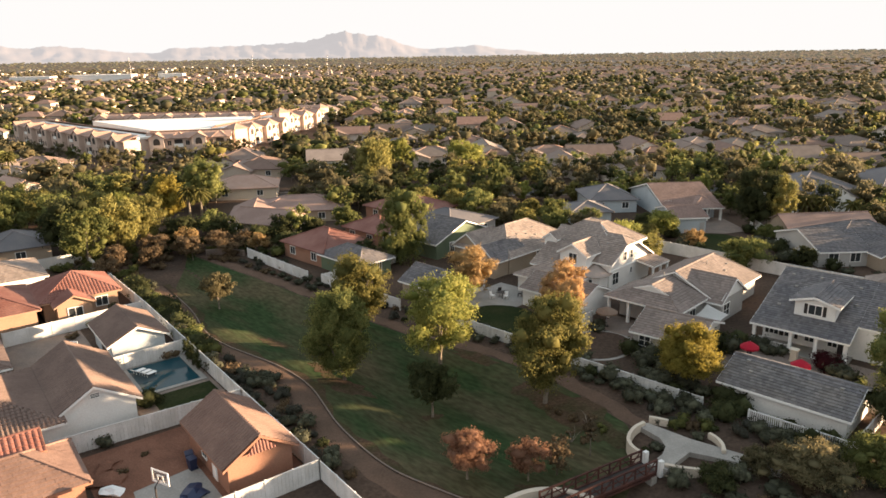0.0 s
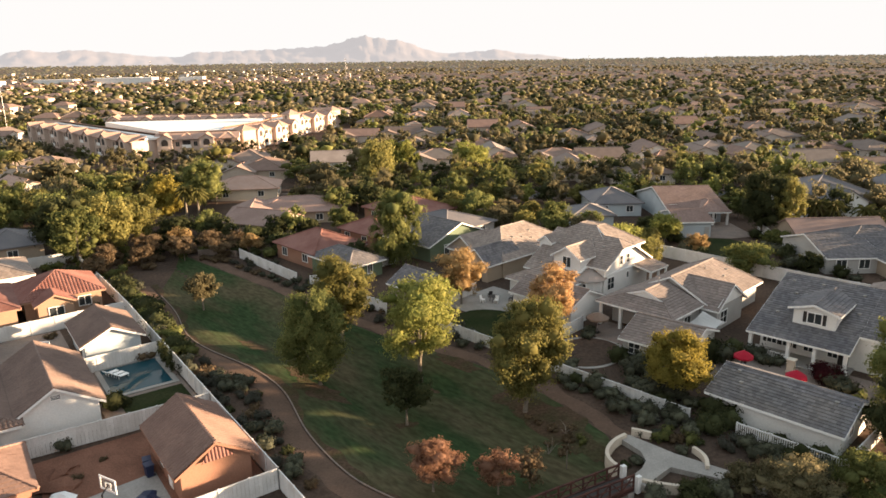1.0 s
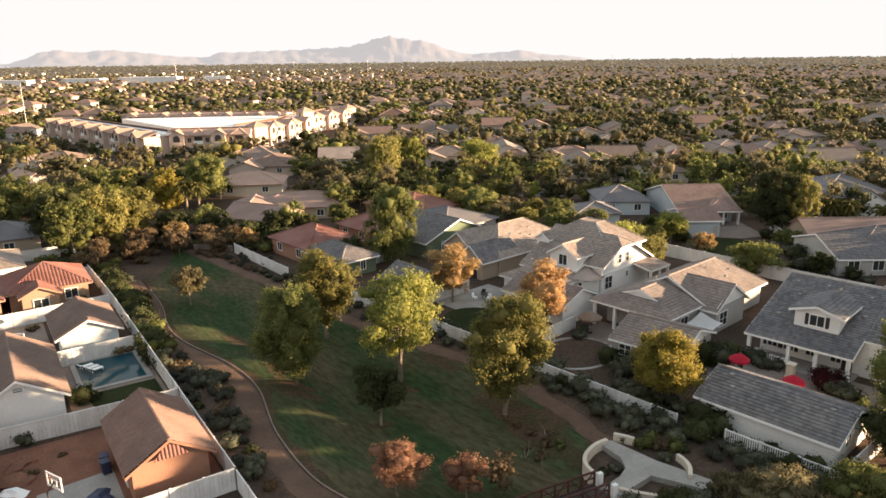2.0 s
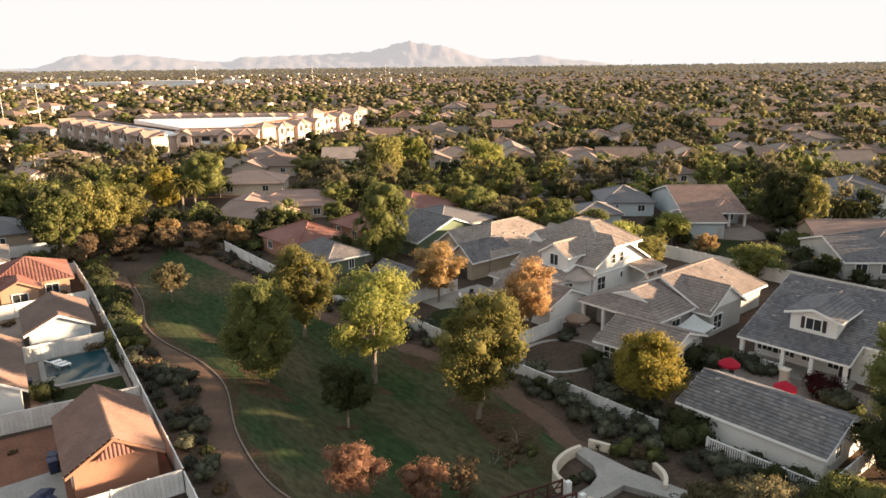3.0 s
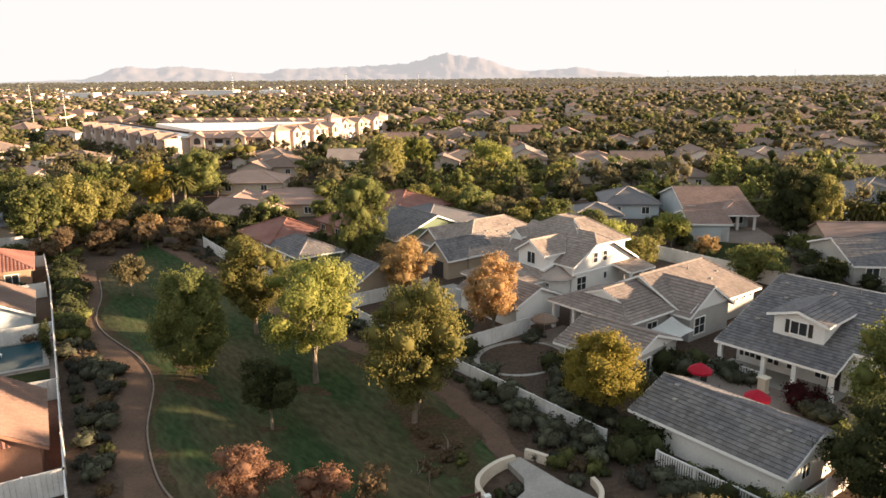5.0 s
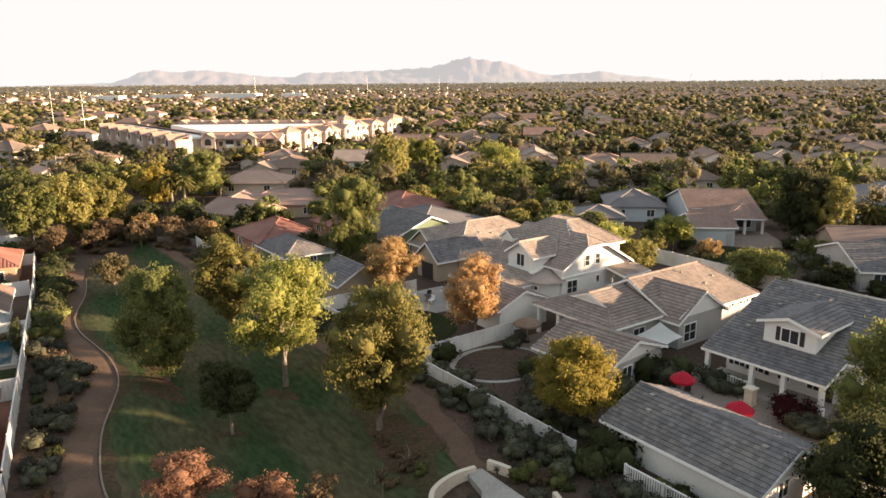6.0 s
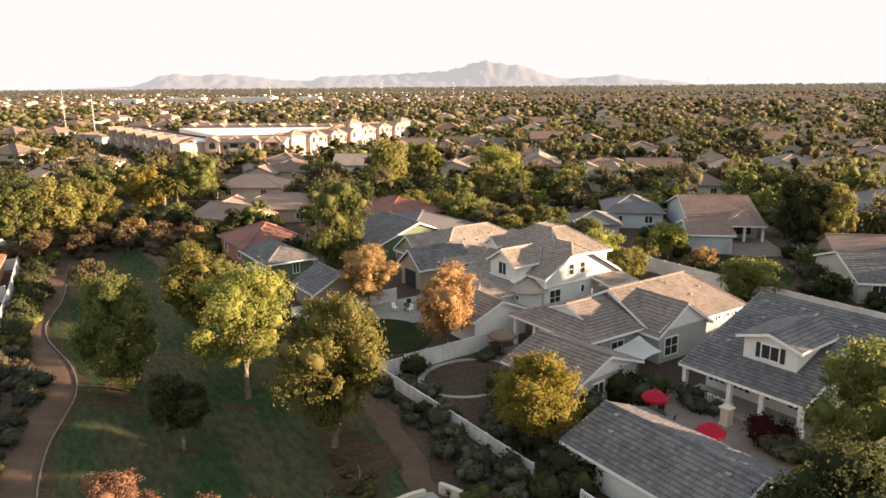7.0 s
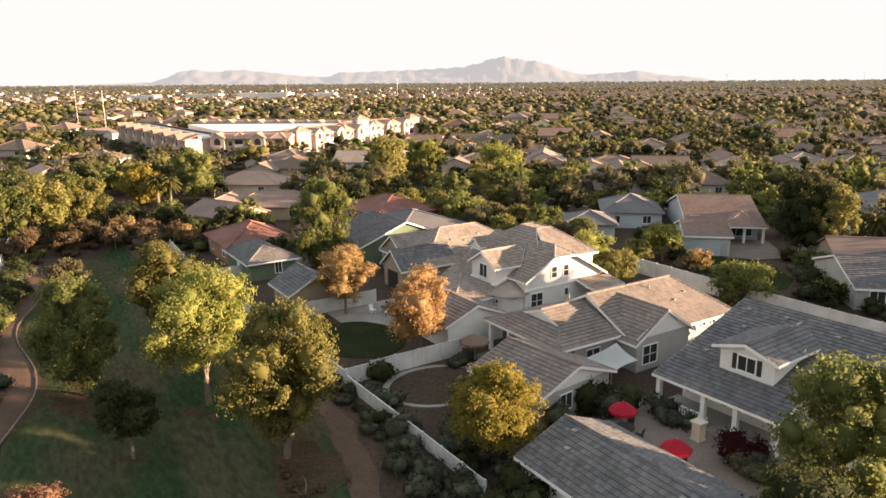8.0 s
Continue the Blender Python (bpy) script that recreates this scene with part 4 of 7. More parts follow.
# ---- fences ----
def fence(plot, a, b, h, label, gap=False, step=2.4, boards=True):
    """Posts with caps, a rail on top, and upright boards, each its own piece where the fence stands near."""
    a, b = at(plot, *a), at(plot, *b)
    d = b - a
    L, ang = d.length, math.degrees(math.atan2(d.y, d.x))
    n = max(1, round(L / step))
    w = L / n
    ob = thing("fence", pose(a.x, a.y, 0, 0, 0, ang), label, "fence", "garden fences")
    bm = bmesh.new()
    box(bm, -0.07, -0.07, -0.5, 0.07, 0.07, h + 0.05)
    bmesh.ops.bevel(bm, geom=[e for e in bm.edges if min(v.co.z for v in e.verts) > h], offset=0.03, segments=1, affect="EDGES")
    post = finish(bm, "post", VINYL)
    k = max(4, round((w - 0.14) / (0.17 if gap else 0.32))) if boards else 1
    s = (w - 0.14) / k
    bm = bmesh.new()
    box(bm, s * 0.45 if gap else 0.008 * boards, -0.02, 0.05 if gap else -0.4, s - 0.008 * boards, 0.02, h - 0.1)
    board = finish(bm, "board", VINYL)
    bm = bmesh.new()
    box(bm, 0.07, -0.045, h - 0.12, w - 0.07, 0.045, h - 0.02)
    rail = finish(bm, "rail", VINYL)
    for i in range(n + 1):
        p = a + d * (i / n)
        z = max(gz(p.x, p.y), -0.5)
        pieces = [("post", post, 0.0)]
        if i < n:
            pieces += [("rail", rail, 0.0)] + [("board", board, 0.07 + q * s) for q in range(k)]
        for nm, me, x in pieces:
            o = new(nm, me)
            o.parent = ob
            o.location = (i * w + x, 0, z)
    return ob


WF = "white panel fence between two back yards"
PF = "white panel fence along the green"
for a, b, h, lab in [((8, 0), (0, 0), 1.7, PF), ((0, 0), (-15.3, 0), 1.8, PF), ((-15.3, 0), (-31.2, 0), 1.8, PF), ((-31.2, 0), (-47, 0), 1.8, PF), ((-47, 0), (-63, -0.4), 1.8, PF), ((-63, -0.4), (-79, -1), 1.8, PF),
                     ((0, 0), (0, -18), 1.8, WF), ((-15.4, 0), (-16.4, -16), 1.8, WF), ((-31.2, 0), (-30.8, -11), 1.8, WF), ((-47.5, -0.5), (-46.4, -16), 1.8, WF), ((-62.8, -0.5), (-62.8, -20), 1.8, WF), ((-78.8, -1), (-78.8, -22), 1.8, WF), ((-79, -1), (-100, -3), 1.8, PF)]:
    fence(LEFT, a, b, h, lab, boards=max(a[0], b[0]) > -40 and min(a[1], b[1]) > -19)
for a, b, h, lab, gap in [((-0.6, -1.8), (-19.5, -2.0), 1.1, PF, False), ((-19.5, -2.0), (-37.5, -2.6), 1.4, PF, False), ((-40.5, -3.4), (-57, -3.8), 1.6, PF, False), ((-60, -4.2), (-78, -3.6), 1.6, PF, False),
                          ((3.6, -1.8), (11.8, -1.6), 1.4, "white picket fence beside the garage", True), ((11.9, -1.6), (12.2, 7.5), 1.6, "white panel fence beside the garage", False),
                          ((-19.5, -2.0), (-19.8, 9.5), 1.6, WF, False), ((-37.7, -2.6), (-37.7, 10), 1.6, WF, False), ((-57, -3.8), (-57, 12), 1.6, WF, False),
                          ((-34, 43.9), (-18, 43.7), 1.95, WF, False), ((-18, 43.7), (-3, 43.9), 1.95, WF, False), ((-3, 43.9), (16, 44.6), 1.95, WF, False), ((-18.6, 63.6), (-24.6, 70.6), 1.8, WF, False)]:
    fence(RIGHT, a, b, h, lab, gap, boards=a[1] < 12 and a[0] > -38)

# ---- houses along the left of the green ----
HL = "houses west of the green"
h = thing("garage_house", LEFT @ pose(0, 0, 0), "peach stucco outbuilding with a brown tiled gable roof", "house", HL)
wing(h, -11.2, -6.4, -2.3, -1.2, 2.75, 4.35, STUCCO_PEACH, TILE_PEACH, "gable", "x", 0.5, seed=3, trim=STUCCO_PEACH, barrel=0.12, w=0.36)
verts, faces = [], []
tile_slope(verts, faces, [(-1.86, -5.0, 3.05), (-1.86, -2.6, 3.05), (-2.25, -3.8, 4.25)], random.Random(4), 0.26, 0.35, barrel=0.08)
tagged(part("gable_tiles", raw("gable_tiles", verts, faces, TILE_RED), None, h, "small barrel-tiled gable panel"), kind="stuff")
door(h, -5.2, -6.42, 0.95, 2.1, "-y", TRIM)
window(h, -7.4, -6.42, 1.5, 0.9, 1.2, "-y")

h = thing("house", LEFT @ pose(0, 0, 0), "white stucco house with a brown tiled roof by the pool", "house", HL)
wing(h, -30.5, -15.2, -18.2, -8.7, 2.9, 4.85, STUCCO_WHITE, TILE_COCOA, "gable", "x", 0.5, seed=5, barrel=0.12, w=0.36)
wing(h, -30.5, -29.5, -17.5, -15.0, 2.95, 5.4, STUCCO_WHITE, TILE_COCOA, "hip", "y", 0.5, seed=6, barrel=0.12, w=0.36)
window(h, -18.18, -11.9, 3.9, 0.7, 0.35, "+x", bars=(0, 2))
window(h, -24, -8.68, 1.4, 1.8, 1.2, "+y")
window(h, -27.5, -8.68, 1.2, 1.8, 2.0, "+y")
door(h, -17.48, -17.5, 2.2, 2.2, "+x", DARK, "patio_door")
window(h, -17.48, -20.5, 1.5, 1.5, 1.2, "+x")

h = thing("pool_house", LEFT @ pose(0, 0, 0), "white stucco outbuilding with a grey-brown tiled roof", "house", HL)
wing(h, -40.8, -7.4, -32.4, -1.9, 2.75, 4.1, STUCCO_BLUE, TILE_COCOA, "gable", "x", 0.5, seed=7, barrel=0.12, w=0.36)
door(h, -36, -7.42, 2.4, 2.1, "-y", DARK, "garage_door")
door(h, -33.6, -7.42, 0.9, 2.05, "-y", TRIM)

h = thing("red_tiled_house", LEFT @ pose(0, 0, 0), "tan stucco house with a red barrel-tiled hip roof", "house", HL)
wing(h, -61.2, -10.8, -52.4, -2.0, 2.8, 4.9, STUCCO_SAND, TILE_RED, "hip", "x", 0.5, barrel=0.07, trim=STUCCO_SAND, seed=8, w=0.4, h=0.45)
wing(h, -53.0, -9.6, -50.0, -5.6, 2.6, 3.6, STUCCO_SAND, TILE_RED, "gable", "x", 0.4, barrel=0.07, trim=STUCCO_SAND, seed=9, w=0.4, h=0.45)
wing(h, -62.0, -25, -50.4, -11.8, 2.8, 5.0, STUCCO_SAND, TILE_RED, "hip", "y", 0.5, trim=STUCCO_SAND, seed=10)
window(h, -52.38, -4.0, 1.4, 1.4, 1.2, "+x")
window(h, -49.98, -7.6, 1.3, 1.6, 1.3, "+x")

h = thing("house", LEFT @ pose(0, 0, 0), "peach stucco house with terracotta tiles and a raised tower", "house", HL)
wing(h, -13.6, -31, -7.0, -15.2, 2.9, 4.6, STUCCO_PEACH, TILE_PEACH, "hip", "y", 0.45, trim=STUCCO_PEACH, seed=12)
wing(h, -14.2, -26, -11.2, -17.0, 4.1, 5.0, STUCCO_PEACH, TILE_RED, "gable", "y", 0.3, barrel=0.07, trim=STUCCO_PEACH, seed=13, w=0.4, h=0.45)
wing(h, -7.4, -31, 0.5, -19.5, 2.9, 4.9, STUCCO_PEACH, TILE_PEACH, "hip", "y", 0.45, trim=STUCCO_PEACH, seed=14)
window(h, -10.3, -15.18, 1.4, 1.6, 1.2, "+y")

h = thing("house", LEFT @ pose(0, 0, 0), "tan stucco house with a brown tiled hip roof", "house", HL)
wing(h, -46, -32, -33, -17.0, 2.9, 5.3, STUCCO_TAN, TILE_COCOA, "hip", "y", 0.5, seed=15)
window(h, -32.98, -20, 1.4, 1.6, 1.2, "+x")
window(h, -36, -16.98, 1.3, 1.8, 1.9, "+y")
h = thing("house", LEFT @ pose(0, 0, 0), "white stucco house with a low flat-topped roof", "house", HL)
wing(h, -76, -18, -65.5, -8.5, 2.8, 4.3, STUCCO_WHITE, TILE_TAN, "hip", "x", 0.5, seed=16)
window(h, -65.48, -12, 1.4, 1.4, 1.1, "+x")
h = thing("house", LEFT @ pose(0, 0, 0), "tan stucco house with a grey tiled gable roof", "house", HL)
wing(h, -95, -13.5, -85, -4.5, 2.8, 4.7, STUCCO_TAN, TILE_GREY, "hip", "x", 0.5, seed=17, fine=False)
wing(h, -98, -30, -84, -13, 2.8, 5.2, STUCCO_PEACH, TILE_RED, "hip", "y", 0.5, seed=18, fine=False)
window(h, -84.98, -9, 1.4, 1.4, 1.1, "+x")

# ---- houses along the right of the green ----
HR = "houses east of the green"
h = thing("garage", RIGHT @ pose(0, 0, 0), "long white garage with a grey tiled gable roof", "garage", HR)
wing(h, 0.1, 0.65, 10.7, 7.5, 2.4, 3.75, STUCCO_WHITE, TILE_GREY, "gable", "x", 0.55, seed=21, single=True, w=0.35, h=0.37)
door(h, 8.2, 7.52, 4.6, 2.1, "+y", TRIM, "garage_door")
door(h, 2.0, 7.52, 0.9, 2.05, "+y", TRIM)
window(h, 10.72, 3.1, 1.5, 1.0, 1.0, "+x")

JH = RIGHT @ pose(-3.2, 15.6, 0, 0, 0, 2.4) @ pose(3.2, -15.6, 0)
h = thing("porch_house", JH, "white two-storey house with grey tiles, dormer and back porch", "house", HR)
ridge_v, ridge_z, ev, ez = 27.0, 6.45, 15.6, 2.7
lay_roof(h, [[(-3.3, ev, ez), (6.6, ev, ez), (6.6, ridge_v, ridge_z), (-3.3, ridge_v, ridge_z)], [(14.0, 35.2, ez), (-3.3, 35.2, ez), (-3.3, ridge_v, ridge_z), (14.0, ridge_v, ridge_z)],
             [(6.6, 18.6, 3.687), (14.0, 18.6, 3.687), (14.0, ridge_v, ridge_z), (6.6, ridge_v, ridge_z)]], TILE_GREY, seed=22)
bm = bmesh.new()
prism(bm, [(-2.8, 18.8, -0.3), (-2.8, 34.8, -0.3), (-2.8, 34.8, 2.6), (-2.8, ridge_v, ridge_z - 0.25), (-2.8, 18.8, 3.5)], (16.3, 0, 0))
part("wall", bm, STUCCO_WHITE, h)
for u in (-2.9, 0.9, 3.4, 6.2):
    bm = bmesh.new()
    box(bm, u - 0.17, 15.85, 0, u + 0.17, 16.2, 2.55)
    box(bm, u - 0.25, 15.78, 0, u + 0.25, 16.27, 0.75)
    box(bm, u - 0.22, 15.8, 2.4, u + 0.22, 16.25, 2.6)
    part("porch_post", bm, TRIM, h, "white square porch post")
bm = bmesh.new()
box(bm, -3.1, 15.9, 2.45, 6.4, 16.15, 2.7)
part("porch_beam", bm, TRIM, h)
bm = bmesh.new()
box(bm, -3.2, 15.6, -0.2, 6.5, 18.8, 0.16)
part("porch_floor", bm, CONCRETE, h)
for a, b in ((-2.7, 0.7),):
    bm = bmesh.new()
    box(bm, a, 15.95, 0.85, b, 16.05, 0.93)
    box(bm, a, 15.97, 0.25, b, 16.03, 0.31)
    for i in range(15):
        x = a + (b - a) * (i + 0.5) / 15
        box(bm, x - 0.025, 15.98, 0.3, x + 0.025, 16.02, 0.86)
    part("porch_rail", bm, TRIM, h)
for u in (-1.6, 0.0, 2.1, 4.4):
    window(h, u, 18.78, 1.5, 0.9, 1.4, "-y", shutters=u < 1)
door(h, 5.4, 18.78, 0.95, 2.1, "-y", DARK)
# dormer
lay_roof(h, [[(-0.2, 23.7, 5.4), (-0.2, 18.1, 5.4), (2.3, 18.1, 6.15), (2.3, 26.0, 6.15)], [(4.85, 18.1, 5.4), (4.85, 23.7, 5.4), (2.3, 26.0, 6.15), (2.3, 18.1, 6.15)]], TILE_GREY, seed=23)
bm = bmesh.new()
prism(bm, [(0.3, 18.5, 3.4), (4.4, 18.5, 3.4), (4.4, 18.5, 5.4), (2.32, 18.5, 6.0), (0.3, 18.5, 5.4)], (0, 5.0, 0))
part("dormer_wall", bm, STUCCO_WHITE, h, "white boarded dormer")
window(h, 2.38, 18.48, 4.6, 1.3, 1.05, "-y", bars=(1, 0), shutters=True)
# side windows and low wing
for v in (21.0, 23.5):
    window(h, 13.52, v, 1.6, 0.9, 1.5, "+x")
for u in (8.5, 11.5):
    window(h, u, 18.78, 1.6, 1.1, 1.5, "-y")
wing(h, 3.0, 33.8, 10.5, 42.0, 2.8, 5.0, STUCCO_WHITE, TILE_TAN, "hip", "y", 0.5, seed=24)

h = thing("tan_house", RIGHT @ pose(0, 0, 0), "taupe stucco house with a broad weathered brown tiled roof", "house", HR)
body(h, -19.2, 19.6, -9.4, 33.0, 2.95, STUCCO_GREY)
body(h, -18.9, 14.4, -10.4, 19.6, 2.95, STUCCO_GREY)
# the higher block with a hipped far end
lay_roof(h, [[(-8.85, 19.3, 2.675), (-8.85, 33.55, 2.675), (-14.3, 30.4, 5.4), (-14.3, 19.3, 5.4)], [(-19.75, 33.55, 2.675), (-19.75, 19.3, 2.675), (-14.3, 19.3, 5.4), (-14.3, 30.4, 5.4)], [(-8.85, 33.55, 2.675), (-19.75, 33.55, 2.675), (-14.3, 30.4, 5.4)]], TILE_BROWN, seed=25)
bm = bmesh.new()
prism(bm, [(-19.0, 19.62, 2.8), (-9.6, 19.62, 2.8), (-14.3, 19.62, 5.2)], (0, 0.3, 0))
part("gable_wall", bm, STUCCO_GREY, h)
# the lower block before it: a small gable over a skirt of roof
lay_roof(h, [[(-9.8, 12.0, 2.95), (-9.8, 19.6, 2.95), (-14.8, 19.6, 4.75), (-14.8, 14.4, 4.75), (-12.3, 14.4, 3.85)], [(-19.8, 19.6, 2.95), (-19.8, 12.0, 2.95), (-17.3, 14.4, 3.85), (-14.8, 14.4, 4.75), (-14.8, 19.6, 4.75)], [(-19.8, 12.0, 2.95), (-9.8, 12.0, 2.95), (-12.3, 14.4, 3.85), (-17.3, 14.4, 3.85)]], TILE_BROWN, seed=27)
bm = bmesh.new()
prism(bm, [(-17.0, 14.5, 3.8), (-12.6, 14.5, 3.8), (-14.8, 14.5, 4.62)], (0, 0.2, 0))
part("gable_wall", bm, STUCCO_WHITE, h, "white triangular gable")
wing(h, -14.6, 19.4, -8.2, 26.0, 2.95, 5.05, STUCCO_GREY, TILE_BROWN, "gable", "x", 0.5, seed=26)
bm = bmesh.new()
prism(bm, [(-8.16, 19.2, 3.0), (-8.16, 26.2, 3.0), (-8.16, 22.7, 4.9)], (0.05, 0, 0))
part("gable_wall", bm, STUCCO_WHITE, h, "pale triangular gable")
window(h, -8.18, 21.0, 1.4, 1.7, 1.6, "+x", bars=(1, 1))
for v in (28.2, 29.6, 31.0, 32.2):
    window(h, -9.38, v, 2.2, 0.45, 0.6, "+x", bars=(0, 0))
window(h, -10.38, 16.5, 1.4, 1.5, 1.4, "+x")
for u in (-19.3, -16.6, -13.4, -10.3):
    bm = bmesh.new()
    box(bm, u - 0.16, 12.3, 0, u + 0.16, 12.62, 2.85)
    part("porch_post", bm, TRIM, h)

h = thing("guest_house", RIGHT @ pose(-8.6, 9.5, 0, 0, 0, 6.0), "small taupe outbuilding with a brown tiled gable roof", "house", HR)
wing(h, -3.7, -3.7, 3.2, 3.9, 2.6, 3.95, STUCCO_GREY, TILE_BROWN, "gable", "x", 0.5, seed=29)
bm = bmesh.new()
prism(bm, [(3.2, -3.6, 2.5), (3.2, 3.8, 2.5), (3.2, 0.1, 3.75)], (0.05, 0, 0))
part("gable_wall", bm, STUCCO_WHITE, h, "pale triangular gable")
window(h, 3.22, -1.0, 1.4, 1.2, 1.2, "+x")
window(h, -2.4, -3.72, 1.2, 1.2, 1.9, "-y", bars=(1, 2))
bm = bmesh.new()
sail = [(-9.4, 14.2, 2.0), (-6.4, 14.6, 1.8), (-6.6, 17.8, 2.1), (-9.4, 18.2, 2.6)]
grid = []
for a in range(8):
    for b in range(8):
        p, q = a / 7, b / 7
        c = [Vector(k) for k in sail]
        v = c[0].lerp(c[1], p).lerp(c[3].lerp(c[2], p), q)
        mid = sum(c, Vector()) / 4
        v = v.lerp(Vector((mid.x, mid.y, v.z)), 0.12 * (4 * p * (1 - p) * abs(2 * q - 1) + 4 * q * (1 - q) * abs(2 * p - 1)))
        v.z -= 0.35 * 16 * p * (1 - p) * q * (1 - q)
        grid.append(bm.verts.new(v))
for a in range(7):
    for b in range(7):
        bm.faces.new((grid[a * 8 + b], grid[a * 8 + 8 + b], grid[a * 8 + 9 + b], grid[a * 8 + 1 + b]))
bmesh.ops.solidify(bm, geom=bm.faces[:], thickness=0.02)
sail_ob = new("shade_sail", finish(bm, "shade_sail", STUCCO_WHITE))
sail_ob.matrix_world = RIGHT
tagged(sail_ob, "white cloth shade sail stretched between two houses", "shade sail")
bm = bmesh.new()
for u, v, z in sail[:2]:
    tube(bm, [(u, v, 0), (u, v, z + 0.1)], [0.05, 0.05], 6)
posts = new("sail_post", finish(bm, "sail_post", STEEL))
posts.parent = sail_ob

h = thing("white_house", RIGHT @ pose(0, 0, 0), "white two-storey house with a grey-brown tiled roof", "house", HR)
WK, WV, WZ = 0.57, 20.35, 4.25  # pitch, and the front eave of the gabled wing
wlev = lambda v: WZ + WK * (v - WV)
wr = 25.3  # the wing's ridge
jz0 = wlev(23.75)  # level at which the gable's tip is clipped
# the broad front slope with the clipped gable, and the slope behind
lay_roof(h, [[(-35.6, 17.6, wlev(17.6)), (-31.0, 17.6, wlev(17.6)), (-27.2, WV - 0.35, wlev(WV - 0.35)), (-23.6, WV - 0.35, wlev(WV - 0.35)), (-23.6, 23.75, jz0), (-25.3, wr, wlev(wr)), (-35.6, wr, wlev(wr))],
             [(-23.6, 31.6, wlev(wr) - 0.57 * 6.3), (-31.0, 31.6, wlev(wr) - 0.57 * 6.3), (-31.0, wr, wlev(wr)), (-25.3, wr, wlev(wr)), (-23.6, 26.85, jz0)],
             [(-23.6, 23.75, jz0), (-23.6, 26.85, jz0), (-25.3, wr, wlev(wr))]], TILE_TAN, seed=30)
bm = bmesh.new()
prism(bm, [(-24.1, WV, -0.3), (-24.1, 31.2, -0.3), (-24.1, 31.2, 3.4), (-24.1, 26.8, jz0 - 0.16), (-24.1, 23.8, jz0 - 0.16), (-24.1, WV, WZ - 0.16)], (-7.0, 0, 0))
part("wall", bm, STUCCO_WHITE, h)
# the higher hipped block behind the wing
E0, RZ = 5.75, 7.95
lay_roof(h, [[(-35.0, 24.4, wlev(24.4)), (-27.0, 24.4, wlev(24.4)), (-29.6, 26.3, RZ), (-32.4, 26.3, RZ)], [(-24.5, 23.9, E0), (-24.5, 31.0, E0), (-29.6, 28.4, RZ), (-29.6, 26.3, RZ)], [(-24.5, 31.0, E0), (-35.2, 31.0, E0), (-32.4, 28.4, RZ), (-29.6, 28.4, RZ)], [(-29.6, 26.3, RZ), (-29.6, 28.4, RZ), (-32.4, 28.4, RZ), (-32.4, 26.3, RZ)], [(-35.2, 31.0, E0), (-35.2, 24.4, E0), (-32.4, 26.3, RZ), (-32.4, 28.4, RZ)]], TILE_TAN, seed=41)
bm = bmesh.new()
box(bm, -34.8, 24.6, -0.3, -25.0, 30.6, E0 - 0.1)
part("wall", bm, STUCCO_WHITE, h)
bm = bmesh.new()
box(bm, -35.2, 18.3, -0.3, -30.5, 25.5, 2.6)
prism(bm, [(-35.2, 18.3, 2.6), (-35.2, 25.2, 2.6), (-35.2, 25.2, wlev(25.0) - 0.2), (-35.2, 18.6, wlev(18.4) - 0.2)], (5.0, 0, 0))
part("wall", bm, STUCCO_WHITE, h)
# small gable at the roof's far shoulder
lay_roof(h, [[(-36.4, 24.6, 5.6), (-36.4, 21.6, 5.6), (-35.1, 21.6, 6.5), (-35.1, 25.2, 6.5)], [(-33.8, 21.6, 5.6), (-33.8, 24.6, 5.6), (-35.1, 25.2, 6.5), (-35.1, 21.6, 6.5)]], TILE_TAN, seed=42)
bm = bmesh.new()
prism(bm, [(-36.1, 21.8, 4.2), (-34.0, 21.8, 4.2), (-34.0, 21.8, 5.6), (-35.1, 21.8, 6.3), (-36.1, 21.8, 5.6)], (0, 2.4, 0))
part("bay_wall", bm, STUCCO_WHITE, h)
bm = bmesh.new()
box(bm, -24.12, WV - 0.1, 2.95, -23.98, 31.3, 3.12)
part("band", bm, TRIM, h)
for v in (24.2, 25.85):
    window(h, -24.08, v, 4.5, 0.72, 1.15, "+x", bars=(0, 1))
window(h, -24.08, 21.9, 1.75, 1.5, 1.6, "+x", bars=(1, 1))
window(h, -24.08, 26.0, 2.1, 0.45, 0.75, "+x", bars=(0, 0))
# porch on the sunny side
lay_roof(h, [[(-21.2, 27.2, 2.75), (-21.2, 31.8, 2.75), (-24.0, 31.8, 3.3), (-24.0, 27.2, 3.3)]], TILE_TAN, seed=31)
for v in (27.5, 29.6, 31.6):
    bm = bmesh.new()
    box(bm, -21.55, v - 0.13, 0, -21.3, v + 0.13, 2.65)
    part("porch_post", bm, TRIM, h)
# dormer bay
lay_roof(h, [[(-31.3, 21.6, 5.15), (-31.3, 18.1, 5.15), (-28.85, 18.1, 6.62), (-28.85, 24.2, 6.62)], [(-26.4, 18.1, 5.15), (-26.4, 21.6, 5.15), (-28.85, 24.2, 6.62), (-28.85, 18.1, 6.62)]], TILE_TAN, seed=32)
bm = bmesh.new()
prism(bm, [(-31.0, 18.5, 2.9), (-26.75, 18.5, 2.9), (-26.75, 18.5, 5.2), (-28.85, 18.5, 6.45), (-31.0, 18.5, 5.2)], (0, 4.6, 0))
part("bay_wall", bm, STUCCO_WHITE, h)
bm = bmesh.new()
prism(bm, [(-31.15, 18.35, 3.35), (-26.6, 18.35, 3.25), (-26.6, 18.35, 3.45), (-31.15, 18.35, 3.55)], (0, 0.15, 0))
